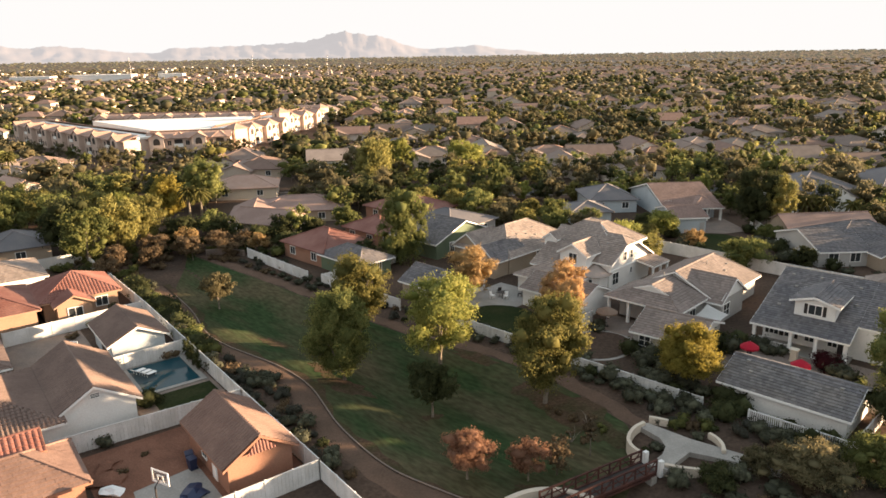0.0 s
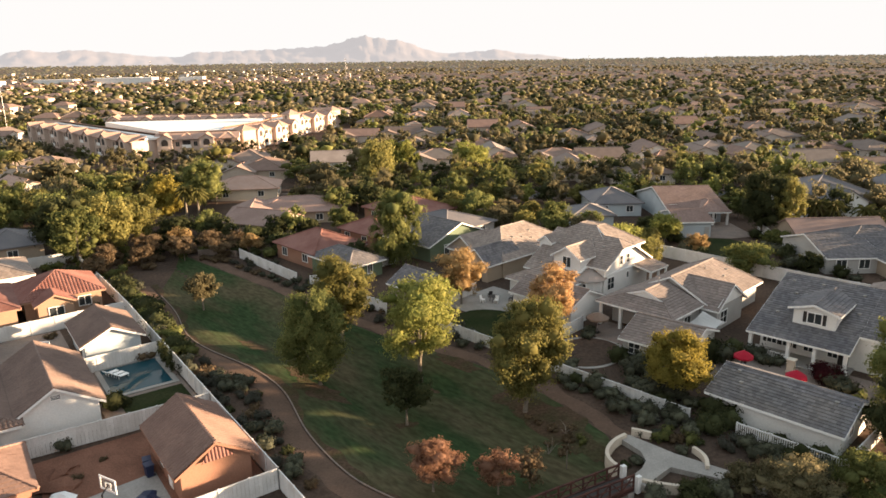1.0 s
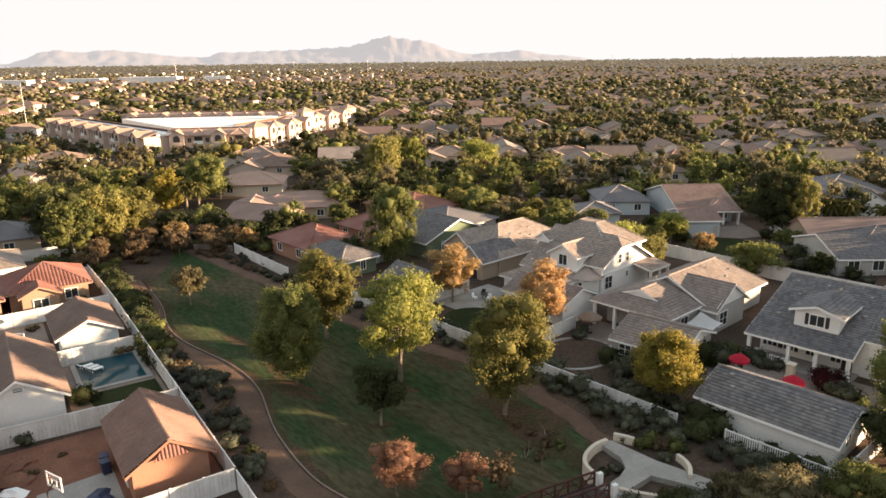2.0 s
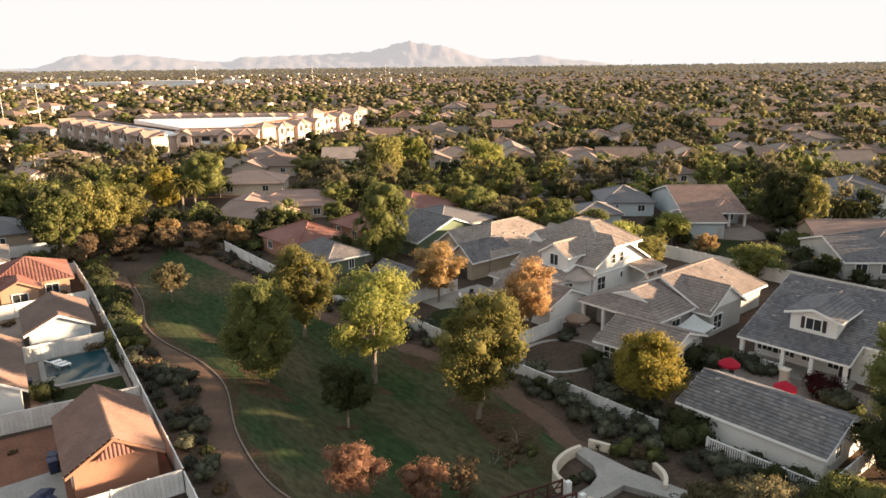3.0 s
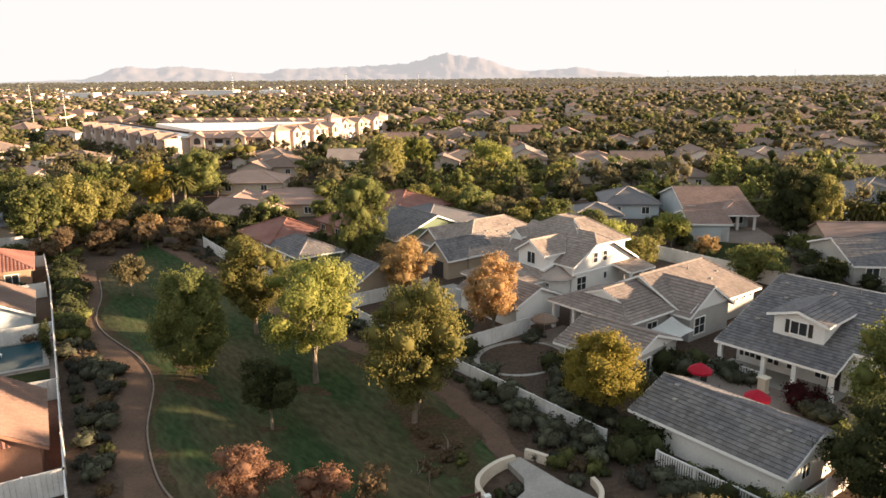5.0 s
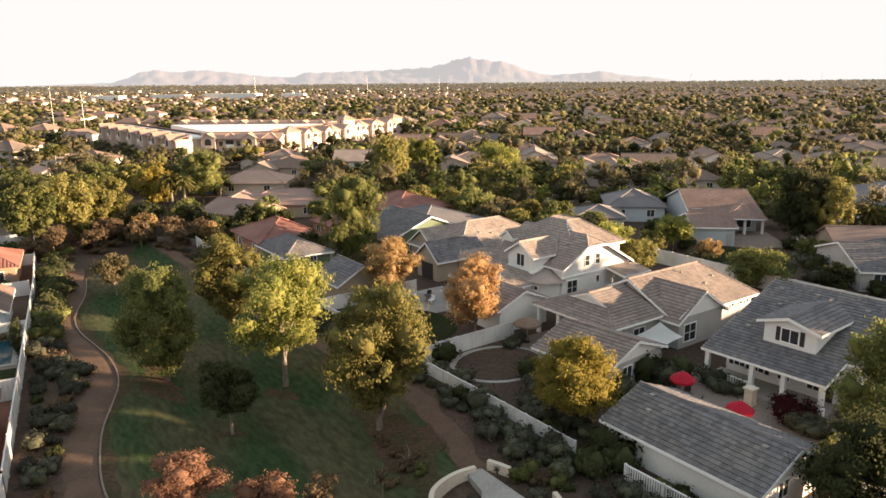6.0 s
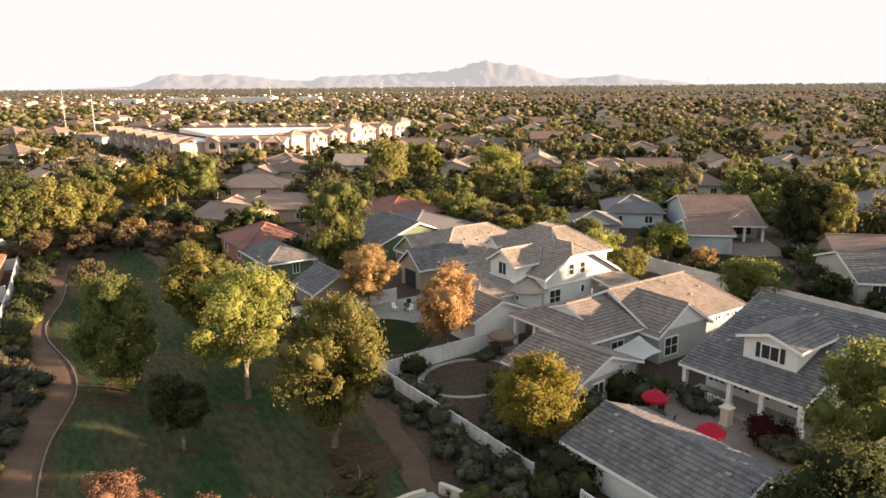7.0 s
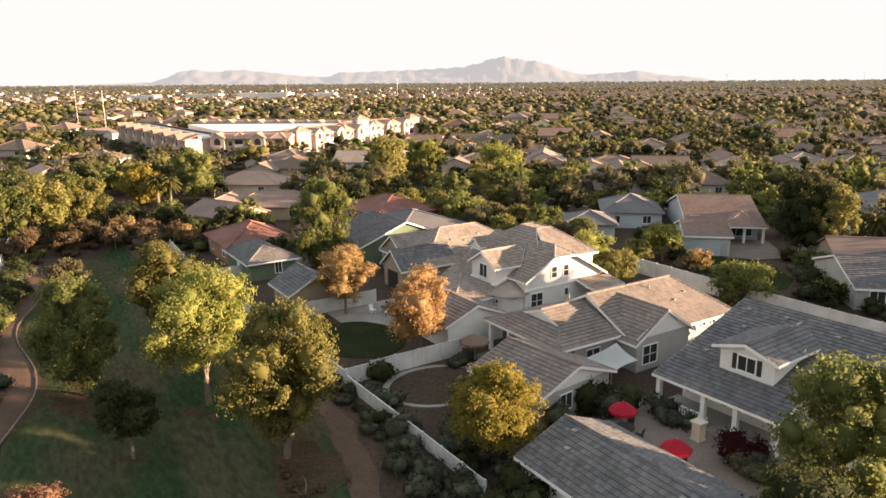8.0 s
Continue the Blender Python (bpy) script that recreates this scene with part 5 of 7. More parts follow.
prism(bm, [(-26.6, 18.35, 3.25), (-26.6, 20.2, 3.9), (-26.6, 20.2, 4.1), (-26.6, 18.35, 3.45)], (-0.14, 0, 0))
part("bay_sill", bm, TRIM, h)
window(h, -28.85, 18.48, 4.5, 1.25, 1.35, "-y")
# low hipped roof below the dormer, with its lit end
body(h, -34.0, 12.9, -26.2, 18.4, 2.75, STUCCO_WHITE)
lay_roof(h, hip(-34.0, 12.9, -26.2, 19.6, 2.75, 4.25, "x", 0.5), TILE_TAN, seed=33)
bm = bmesh.new()
prism(bm, [(x, y, -0.3) for x, y in disc(-25.9, 19.6, 1.75, 1.9, 10)], (0, 0, 3.05))
part("bay_wall", bm, STUCCO_WHITE, h)
bm = bmesh.new()
rim = [bm.verts.new((x, y, 2.72)) for x, y in disc(-25.9, 19.6, 2.3, 2.4, 12)]
rin = [bm.verts.new((x, y, 3.75)) for x, y in disc(-26.2, 20.4, 0.3, 0.3, 12)]
for i in range(12):
    bm.faces.new((rim[i], rim[(i + 1) % 12], rin[(i + 1) % 12], rin[i]))
bm.faces.new(rim[::-1])
part("bay_roof", bm, TILE_TAN, h)
window(h, -25.4, 17.72, 2.1, 0.5, 0.4, "-y", bars=(0, 0))
wing(h, -30.0, 8.9, -21.1, 15.2, 2.65, 3.95, STUCCO_WHITE, TILE_BROWN, "gable", "x", 0.5, seed=34)

h = thing("tan_house", RIGHT @ pose(0, 0, 0), "tan stucco house with a grey-brown tiled hip roof", "house", HR)
wing(h, -50.2, 17.8, -39.6, 34.0, 2.95, 5.9, STUCCO_TAN, TILE_TAN, "hip", "y", 0.5, seed=35)
wing(h, -44.2, 14.6, -39.8, 22.0, 2.95, 4.7, STUCCO_TAN, TILE_GREY, "gable", "y", 0.5, seed=36)
wing(h, -51.0, 18.0, -45.5, 24.0, 2.95, 4.9, STUCCO_TAN, TILE_TAN, "gable", "y", 0.5, seed=37)
window(h, -39.58, 25.0, 1.6, 0.9, 1.3, "+x")
window(h, -39.58, 29.0, 1.6, 0.9, 1.3, "+x")
door(h, -42.0, 14.58, 2.4, 2.1, "-y", DARK, "patio_door")
h = thing("outbuilding", RIGHT @ pose(0, 0, 0), "tan outbuilding with a grey tiled gable roof", "house", HR)
wing(h, -44.5, 0.7, -38.8, 6.5, 2.5, 4.1, STUCCO_TAN, TILE_GREY, "gable", "x", 0.5, seed=38)
h = thing("green_house", RIGHT @ pose(0, 0, 0), "sage green outbuilding with a grey tiled hip roof", "house", HR)
wing(h, -63.6, 0.9, -54.0, 6.9, 2.6, 4.0, STUCCO_GREEN, TILE_GREY, "hip", "x", 0.5, seed=39)
window(h, -53.98, 4.6, 1.4, 0.8, 1.4, "+x")
door(h, -58.5, 0.88, 1.0, 2.1, "-y", TRIM)
h = thing("green_house", RIGHT @ pose(0, 0, 0), "dark sage green house with a grey tiled gable roof", "house", HR)
wing(h, -64.0, 16.0, -53.2, 29.5, 2.8, 5.4, STUCCO_GREEN, TILE_GREY, "gable", "x", 0.5, seed=40)
window(h, -53.18, 19.6, 1.5, 0.9, 1.5, "+x")
window(h, -53.18, 25.0, 1.5, 0.9, 1.3, "+x")


def simple_house(x, y, ang, w, d, wall, tile, ze=2.9, zr=5.2, roof="hip", axis="x", label="", extra=(), plot=None, fine=False):
    """A house further off: one main wing, side wings, windows on the walls that show."""
    ob = thing("house", pose(x, y, 0, 0, 0, ang), label, "house", "houses of the neighbourhood")
    wing(ob, -w / 2, -d / 2, w / 2, d / 2, ze, zr, wall, tile, roof, axis, 0.5, fine=fine, seed=int(abs(x) + abs(y)))
    for e in extra:
        wing(ob, *e[:4], e[4], e[5], wall, tile, e[6], e[7], 0.45, fine=fine, seed=int(abs(x)))
    for k in (-0.28, 0.25):
        window(ob, w * k, -d / 2 - 0.02, ze - 1.35, 1.3, 1.2, "-y")
        window(ob, w / 2 + 0.02, d * k, ze - 1.35, 1.2, 1.2, "+x")
    return ob


def vents(house, spots_, slope, label="small pale roof vent"):
    """Little vents on a slope; slope gives the roof's level at a spot."""
    for u, v in spots_:
        z = slope(u, v)
        bm = bmesh.new()
        box(bm, u - 0.12, v - 0.12, z - 0.1, u + 0.12, v + 0.12, z + 0.12)
        box(bm, u - 0.17, v - 0.15, z + 0.12, u + 0.17, v + 0.15, z + 0.16)
        part("roof_vent", bm, CONCRETE, house, label)


def pipes(house, spots_, slope):
    for u, v in spots_:
        z = slope(u, v)
        bm = bmesh.new()
        tube(bm, [(u, v, z - 0.1), (u, v, z + 0.5)], [0.06, 0.06], 8)
        part("vent_pipe", bm, STEEL, house, "slim metal vent pipe")


by_name = {o.name: o for o in bpy.data.objects if o.parent is None}
jz = lambda u, v: 2.72 + (v - 15.6) * (6.45 - 2.7) / (27.0 - 15.6)
vents(by_name["porch_house"], [(-1.6, 19.6), (-1.0, 23.4), (-2.0, 25.6), (5.6, 22.0), (5.2, 25.2), (8.5, 23.5), (10.5, 21.2), (1.0, 25.8)], jz)
pipes(by_name["porch_house"], [(4.0, 26.4), (9.6, 25.6)], jz)
gz_ = lambda u, v: 2.24 + (v - 0.2) * 0.394
vents(by_name["garage"], [(1.3, 3.4), (2.0, 2.2), (9.4, 3.2)], gz_)
hz_ = lambda u, v: 5.4 - abs(u + 14.3) * 0.5
vents(by_name["tan_house"], [(-11.6, 28.0), (-12.2, 30.0)], hz_)
pipes(by_name["tan_house"], [(-15.0, 17.9), (-13.4, 26.5)], hz_)
oz = lambda u, v: 5.9 - abs(u + 44.9) * 0.55
vents(by_name["tan_house.001"], [(-42.6, 23.4), (-42.2, 25.2), (-41.6, 26.8), (-43.0, 27.8), (-47.2, 26.0)], oz)
vents(by_name["white_house"], [(-33.2, 22.6), (-26.4, 23.4), (-32.0, 20.0)], lambda u, v: wlev(v))
pipes(by_name["white_house"], [(-24.9, 27.6)], lambda u, v: 5.9)

# ---- the neighbourhood behind ----
A = -44.5
simple_house(-19.6, 111.0, A, 11, 9.5, STUCCO_PEACH, TILE_RED, 2.8, 4.9, label="peach house with a red tiled hip roof")
simple_house(-12, 121, A, 9, 8, STUCCO_PEACH, TILE_RED, 2.8, 4.6, label="peach house with a red tiled roof among trees")
simple_house(0.4, 126.0, A, 13, 12, STUCCO_GREY, TILE_GREY, 2.8, 4.6, "hip", "x", label="grey house with a grey tiled gable roof")
simple_house(-7.0, 138.0, A, 14, 12, STUCCO_PEACH, TILE_RED, 2.9, 5.0, label="house with a red-brown tiled roof")
simple_house(-30.0, 141.0, 10, 17, 11, STUCCO_TAN, TILE_PINK, 2.6, 4.6, "hip", "x", label="tan house with a faded pinkish-brown roof", extra=[(-13, -9, -4, 1, 2.8, 4.4, "gable", "y")])
simple_house(-48.0, 165.0, 10, 15, 11, STUCCO_CREAM, TILE_APT, 2.9, 5.0, label="cream house with a brown tiled roof")
simple_house(-34.0, 129.0, -20, 11, 9, STUCCO_TAN, TILE_PINK, 2.7, 4.4, "gable", "x", label="tan house with a faded pinkish gable roof")
B = 3.0  # the next streets run nearly square to the view
simple_house(34.4, 146.0, B, 9.5, 12, STUCCO_BLUE, TILE_GREY, 2.9, 5.0, label="pale house with a grey tiled roof and low side wing", extra=[(-11, -16, -3.5, -8, 2.7, 4.0, "hip", "x")])
h = thing("house", pose(47.5, 131, 0, 0, 0, B), "pale blue house with a brown tiled roof and back porch", "house", "houses of the neighbourhood")
body(h, -4.9, 3.2, 5.9, 22.0, 2.8, STUCCO_BLUE, "gable", 5.2, "x")
lay_roof(h, gable(-4.9, 0.2, 5.9, 22.0, 2.8, 5.7, "x", 0.5), TILE_PINK, seed=90)
lay_roof(h, hip(0.4, 0.2, 6.0, 7.2, 2.95, 4.35, "y", 0.45), TILE_PINK, seed=92)
wing(h, -6.6, -8.2, -0.6, 0.4, 3.0, 4.2, STUCCO_BLUE, TILE_PINK, "gable", "x", 0.5, seed=91)
for x in (0.7, 3.3, 6.0):
    bm = bmesh.new()
    box(bm, x - 0.18, 0.3, 0, x + 0.18, 0.66, 2.75)
    part("porch_post", bm, TRIM, h)
bm = bmesh.new()
box(bm, 0.5, 0.25, 2.55, 6.2, 0.6, 2.8)
part("porch_beam", bm, TRIM, h)
window(h, 3.3, 3.18, 1.4, 3.4, 1.5, "-y", bars=(2, 0))
door(h, -1.3, -8.22, 0.8, 1.9, "-y", STUCCO_GREY)
window(h, -3.6, 3.18, 3.3, 1.4, 0.5, "-y")
grey_house = thing("house", pose(56.0, 106.7, 0, 0, 0, B), "grey house with a grey tiled hip roof and pale gable", "house", "houses of the neighbourhood")
wing(grey_house, 0.0, -6.2, 8.0, 6.6, 2.55, 4.5, STUCCO_GREY, TILE_GREY, "gable", "x", 0.35, seed=109)
wing(grey_house, 3.4, -4.4, 18.0, 7.4, 2.6, 5.3, STUCCO_TAN, TILE_GREY, "hip", "x", 0.5, seed=110)
wing(grey_house, 7.5, -9.5, 13.5, -3.0, 2.55, 4.2, STUCCO_TAN, TILE_GREY, "gable", "y", 0.4, seed=111)
for x, y, w, hh in ((2.2, -6.22, 1.5, 1.3), (5.6, -6.22, 1.5, 1.3), (10.5, -9.52, 1.7, 1.3), (15.6, -4.42, 1.5, 1.3)):
    window(grey_house, x, y, 1.45, w, hh, "-y")
simple_house(66.0, 118.6, B, 15.5, 7.5, STUCCO_TAN, TILE_PINK, 2.6, 4.3, "gable", "x", label="low tan house with a faded brown tiled roof")
simple_house(76.0, 143.0, B, 13, 14, STUCCO_WHITE, TILE_GREY, 5.0, 7.6, label="white two-storey house with a grey tiled roof", extra=[(-5.0, -13.0, 1.6, -3.0, 4.8, 6.8, "gable", "y")])
simple_house(95.0, 147.0, B, 12, 14, STUCCO_TAN, TILE_GREY, 5.0, 7.6, label="tan two-storey house with a grey tiled roof")
simple_house(-33.0, 195.0, B + 8, 11, 12, STUCCO_WHITE, TILE_TAN, 4.8, 7.0, "gable", "x", label="white house with a pale tiled roof")
simple_house(-104.0, 166.0, 52, 10, 12, STUCCO_CREAM, TILE_APT, 2.9, 5.0, "gable", "y", label="cream house with a sunlit gable by the street")
simple_house(-100.0, 135.0, A - 8, 14, 12, STUCCO_CREAM, TILE_TAN, 2.9, 5.0, label="cream house with a pale tiled roof at the street")
NEAR = [(-20, 111), (-34, 129), (-50, 167), (-12, 121), (0, 126), (-7, 138), (-30, 141), (-41, 158), (34, 147), (28, 134), (47, 137), (45, 126), (64, 106), (66, 118), (58, 124), (76, 143), (95, 147), (-33, 195), (-100, 135), (-104, 166), (-96, 158), (-64, 177), (-17, 169), (-12, 183), (5, 187)]

# ---- apartment block with arcades, three wings round a court ----
def apartment(p, q, depth, label, fronts=True):
    p, q = Vector((*p, 0)), Vector((*q, 0))
    d = q - p
    L = d.length
    ob = thing("apartment_block", pose(p.x, p.y, 0, 0, 0, math.degrees(math.atan2(d.y, d.x))), label, "apartments", "apartment wings")
    n = max(2, round(L / 7.4))
    s = L / n
    bm = bmesh.new()
    box(bm, 0, 0, -0.3, L, depth, 6.7)
    part("wall", bm, STUCCO_ROSE, ob)
    bm = bmesh.new()
    box(bm, -0.2, 4.4, 6.7, L + 0.2, depth - 2.5, 7.3)
    box(bm, 0.3, 4.8, 7.3, L - 0.3, depth - 3.0, 7.32)
    part("flat_roof", bm, WHITE_ROOF, ob, "flat white roof with parapet")
    for y0, y1, f in ((-0.8, 5.0, 1), (depth + 0.8, depth - 3.2, -1)):
        lay_roof(ob, [[(-0.5, y0, 6.5), (L + 0.5, y0, 6.5), (L + 0.5, y1, 8.2), (-0.5, y1, 8.2)] if f > 0 else [(L + 0.5, y0, 6.5), (-0.5, y0, 6.5), (-0.5, y1, 8.2), (L + 0.5, y1, 8.2)]], TILE_APT, STUCCO_ROSE, fine=False)
    for i in range(n):
        x = s * (i + 0.5)
        if i % 2 == 0:  # gabled bay with an arched loggia above and windows below
            b = bmesh.new()
            prism(b, [(x - 2.3, -1.7, -0.3), (x + 2.3, -1.7, -0.3), (x + 2.3, -1.7, 7.0), (x, -1.7, 8.2), (x - 2.3, -1.7, 7.0)], (0, 1.9, 0))
            part("bay", b, STUCCO_ROSE, ob)
            lay_roof(ob, gable(x - 2.3, -1.7, x + 2.3, 4.2, 7.05, 8.35, "y", 0.45), TILE_APT, STUCCO_ROSE, fine=False)
            # no recess here: a dark block stands in for the shade under the arch
            b = bmesh.new()
            box(b, x - 1.05, -1.74, 4.0, x + 1.05, -1.6, 5.7)
            prism(b, [(x + 1.05 * math.cos(a), -1.74, 5.7 + 0.95 * math.sin(a)) for a in [math.pi * j / 8 for j in range(9)]], (0, 0.14, 0))
            part("loggia", b, DARK, ob, "dark arched block for the shade inside a loggia")
            b = bmesh.new()
            box(b, x - 1.2, -1.84, 3.6, x + 1.2, -1.7, 4.5)
            part("balcony_rail", b, STUCCO_ROSE, ob)
            for k in (-1.15, 1.15):
                window(ob, x + k, -1.72, 1.6, 1.1, 1.7, "-y", STUCCO_ROSE)
        else:  # flat stretch with windows and balconies on each floor, their shade a dark block
            for z in (1.6, 4.9):
                for k in (-2.9, 2.9):
                    window(ob, x + k, -0.02, z, 1.2, 1.5, "-y", STUCCO_ROSE)
                b = bmesh.new()
                box(b, x - 1.3, -0.04, z - 1.15, x + 1.3, 0.1, z + 1.15)
                part("loggia", b, DARK, ob, "dark block for the shade inside a loggia")
                b = bmesh.new()
                box(b, x - 1.45, -0.55, z - 1.3, x + 1.45, 0.0, z - 1.1)
                box(b, x - 1.45, -0.55, z - 1.1, x + 1.45, -0.47, z - 0.2)
                part("balcony", b, TRIM, ob)
            lay_roof(ob, hip(x - 2.2, -0.5, x + 2.2, 4.6, 6.9, 8.5, "x", 0.5), TILE_APT, STUCCO_ROSE, fine=False)
    return ob


APT = "cream two-storey apartments with terracotta roofs and arches"
apartment((-178, 292), (-104, 226), 14, APT)
apartment((-99, 232), (-73, 238), 14, APT)
apartment((-74, 258), (-66, 292), 14, APT)
apartment((-69, 304), (-58, 344), 14, APT)
apartment((-158, 318), (-84, 318), 16, APT)
for x, y, z in ((-69, 298, 10.2), (-74, 250, 8.4), (-60, 345, 8.6)):
    ob = thing("stair_tower", pose(x, y, 0, 0, 0, -40), "cream stair tower with a hipped tile cap", "tower", "apartment towers")
    wing(ob, -2.6, -2.6, 2.6, 2.6, z, z + 1.5, STUCCO_ROSE, TILE_APT, "hip", "x", 0.5, fine=False)
    window(ob, 0, -2.62, z - 1.6, 1.2, 1.6, "-y", STUCCO_ROSE)
slab("parking_roof", turn_of((0, 0), 0), [(-150, 300), (-102, 250), (-80, 262), (-84, 312)], 7.2, WHITE_ROOF, "flat white roof between the apartment wings", 7.4, "roof")

# ---- templates, then the houses and trees of the further streets ----
rnd = random.Random(7)
TEMPLATES = []
for i, (w, d, ze, zr, kind, ax) in enumerate([(13, 15, 2.9, 5.2, "hip", "y"), (12, 16, 2.9, 5.4, "gable", "y"), (15, 12, 2.9, 5.0, "hip", "x"), (11, 13, 5.1, 7.6, "hip", "y"), (14, 11, 2.9, 5.1, "gable", "x"), (12, 12, 5.0, 7.4, "gable", "x")]):
    ob = simple_house(-400 - 30 * i, -300, 0, w, d, FAR_WALL, FAR_ROOF, ze, zr, kind, ax, label="stucco house with a tiled roof in a street of likes", extra=[(-w / 2 - 3, -d / 2 - 3, -1, 1, 2.7, 4.3, "gable", "y")] if i % 2 == 0 else [(-1, -d / 2 - 4, w / 2, 0, 2.7, 4.4, "hip", "x")])
    TEMPLATES.append(ob)
TREES = []
for i, (hh, w, leaf) in enumerate([(7.5, 7.5, LEAF_GREEN), (8.5, 8, LEAF_DULL), (6.5, 7.0, LEAF_DARK), (9.5, 8.5, LEAF_GREEN), (7.0, 7.5, LEAF_OLIVE), (8.0, 8.0, LEAF_DULL), (5.5, 6.5, LEAF_DARK)]):
    TREES.append(make_tree(pose(-400 - 30 * i, -340, 0), hh, w, leaf, 100 + i, "bushy street tree with a rounded crown", 820, 0.235, 0.06, 9, "street trees"))

apt_hull = [(-196, 275), (-108, 196), (-62, 216), (-42, 285), (-40, 345), (-190, 345)]


def inside(p, poly):
    k = False
    for (ax, ay), (bx, by) in zip(poly, poly[1:] + poly[:1]):
        if (ay > p[1]) != (by > p[1]) and p[0] < (bx - ax) * (p[1] - ay) / (by - ay) + ax:
            k = not k
    return k


def in_view(x, y, margin=14):
    """Within the fan that the flight looks over."""
    return -1.15 * y * 0.72 - margin - 12 < x < 0.78 * y + margin + 8


def clear_of_near(x, y, r):
    p = RIGHT.inverted() @ Vector((x, y, 0))
    q = LEFT.inverted() @ Vector((x, y, 0))
    if 96 < y < 150 and -8 < x < 62 or (-70 < x < -35 and 95 < y < 155):
        return False
    if -80 < p.x < 25 and -12 < p.y < 46 or (-100 < q.x < 20 and -35 < q.y < 1):
        return False
    if signed(np.array([x]), np.array([y]), PATH_L)[0] > -6 and signed(np.array([x]), np.array([y]), PATH_R)[0] < 6 and y < 122:
        return False
    return all(math.hypot(x - a, y - b) > r for a, b in NEAR) and not inside((x, y), apt_hull)


# houses that stand out in the middle distance: place, turn, kind
STREETS = turn_of((12, 160), B)
spots = [(-4, 214, B, 2), (13, 222, B, 1), (32, 213, B, 2), (33.5, 191, B, 1), (50, 184, B, 0), (44, 212, B, 4), (62, 223, B, 1), (82, 227, B, 0), (93, 222, B, 0), (114, 224, B, 2), (-21, 287, B, 4), (-6.6, 287, B, 2), (11.5, 290, B, 5),
         (28, 304, B, 1), (59, 290, B, 1), (93, 294, B, 5), (45, 271, B, 0), (46, 399, B, 4), (62, 388, B, 2), (103, 359, B, 3), (109, 297, B, 0), (-37, 280, B, 4), (118, 262, B, 2), (-62, 215, B, 0), (-52, 196, B, 0), (-120, 205, B, 2)]
fixed = len(spots)
tree_spots = []
for i in range(-40, 60):
    for j in range(-30, 60):
        u, v = i * 20.0, j * 33.0 + (6 if j % 2 else 0)
        x, y = [float(k) for k in (STREETS @ Vector((u + rnd.uniform(-3, 3), v + 20 + rnd.uniform(-3, 3), 0)))[:2]]
        dist = math.hypot(x - 12, y)
        if not (95 < dist < 440) or not in_view(x, y) or y < 60:
            continue
        if clear_of_near(x, y, 17) and not any(math.hypot(x - a, y - b) < 16 for a, b, *_ in spots) and rnd.random() < (0.62 if x > 10 and y < 330 else 0.8) and not (152 < y < 182 and -40 < x < 75):
            spots.append((x, y, B + (180 if j % 2 else 0) + rnd.choice((0, 0, 90)) + rnd.uniform(-2, 2), rnd.randrange(6)))
        for _ in range(26):
            tree_spots.append((x + rnd.uniform(-11, 11), y + rnd.uniform(-17, 17)))
for x, y, a, k in spots:
    copy_thing(TEMPLATES[k], pose(x, y, 0, 0, 0, a))
# the dark row of trees behind the street, then trees between all houses
row = [(-12 + 5.2 * i + rnd.uniform(-1, 1), 168.5 + 0.22 * 5.2 * i + rnd.uniform(-2, 2)) for i in range(18)] + [(-10 + 6.5 * i + rnd.uniform(-1.5, 1.5), 175.5 + 0.22 * 6.5 * i + rnd.uniform(-2, 2)) for i in range(14)]
kept = list(row)
cells = {}
for x, y in row:
    cells.setdefault((int(x // 4), int(y // 4)), []).append((x, y))
for x, y in tree_spots:
    if not clear_of_near(x, y, 8.0) or any(abs(x - a) < 7.0 and -(21.0 if k < fixed else 11.0) < y - b < 7.0 for k, (a, b, *_) in enumerate(spots)) or (x > 55 and y < 104) or (158.5 < y < 166.5 and -40 < x < 75):
        continue
    cx, cy = int(x // 4), int(y // 4)
    if any(math.hypot(x - a, y - b) < 3.6 for ii in (-1, 0, 1) for jj in (-1, 0, 1) for a, b in cells.get((cx + ii, cy + jj), ())):
        continue
    cells.setdefault((cx, cy), []).append((x, y))
    kept.append((x, y))
kept.sort(key=lambda p: math.hypot(p[0] - 15, p[1] - 10))
for x, y in kept[:190]:
    s = rnd.uniform(0.7, 1.1)
    copy_thing(TREES[rnd.choice((0, 0, 1, 1, 2, 2, 3, 4, 5, 5, 6))], Matrix.LocRotScale((x, y, 0), Euler((0, 0, rnd.uniform(0, 6.28))), (s * rnd.uniform(0.85, 1.15), s, s * rnd.uniform(0.85, 1.15))))
for i in range(30):  # trees before the apartments' fronts
    k = (i % 15) / 14
    x, y = (-186 + 80 * k, 284 - 72 * k) if i < 15 else (-104 + 34 * k, 217 + 22 * k)
    s = rnd.uniform(0.5, 0.8)
    copy_thing(TREES[rnd.choice((0, 1, 1, 5, 6))], Matrix.LocRotScale((x + rnd.uniform(-3, 3), y + rnd.uniform(-4, 2), 0), Euler((0, 0, rnd.uniform(0, 6.28))), (s * 1.1, s, s)))
for ob in TEMPLATES + TREES:
    for o in (ob, *ob.children_recursive):
        bpy.data.objects.remove(o)

# ---- far suburbs: too many to count ----
npr = np.random.default_rng(5)


def scatter(n, r0, r1):
    r = np.sqrt(npr.random(n) * (r1 * r1 - r0 * r0) + r0 * r0)
    a = npr.uniform(radians(90 - 42), radians(90 + 52), n)
    return np.stack([12 + r * np.cos(a), r * np.sin(a)], -1)


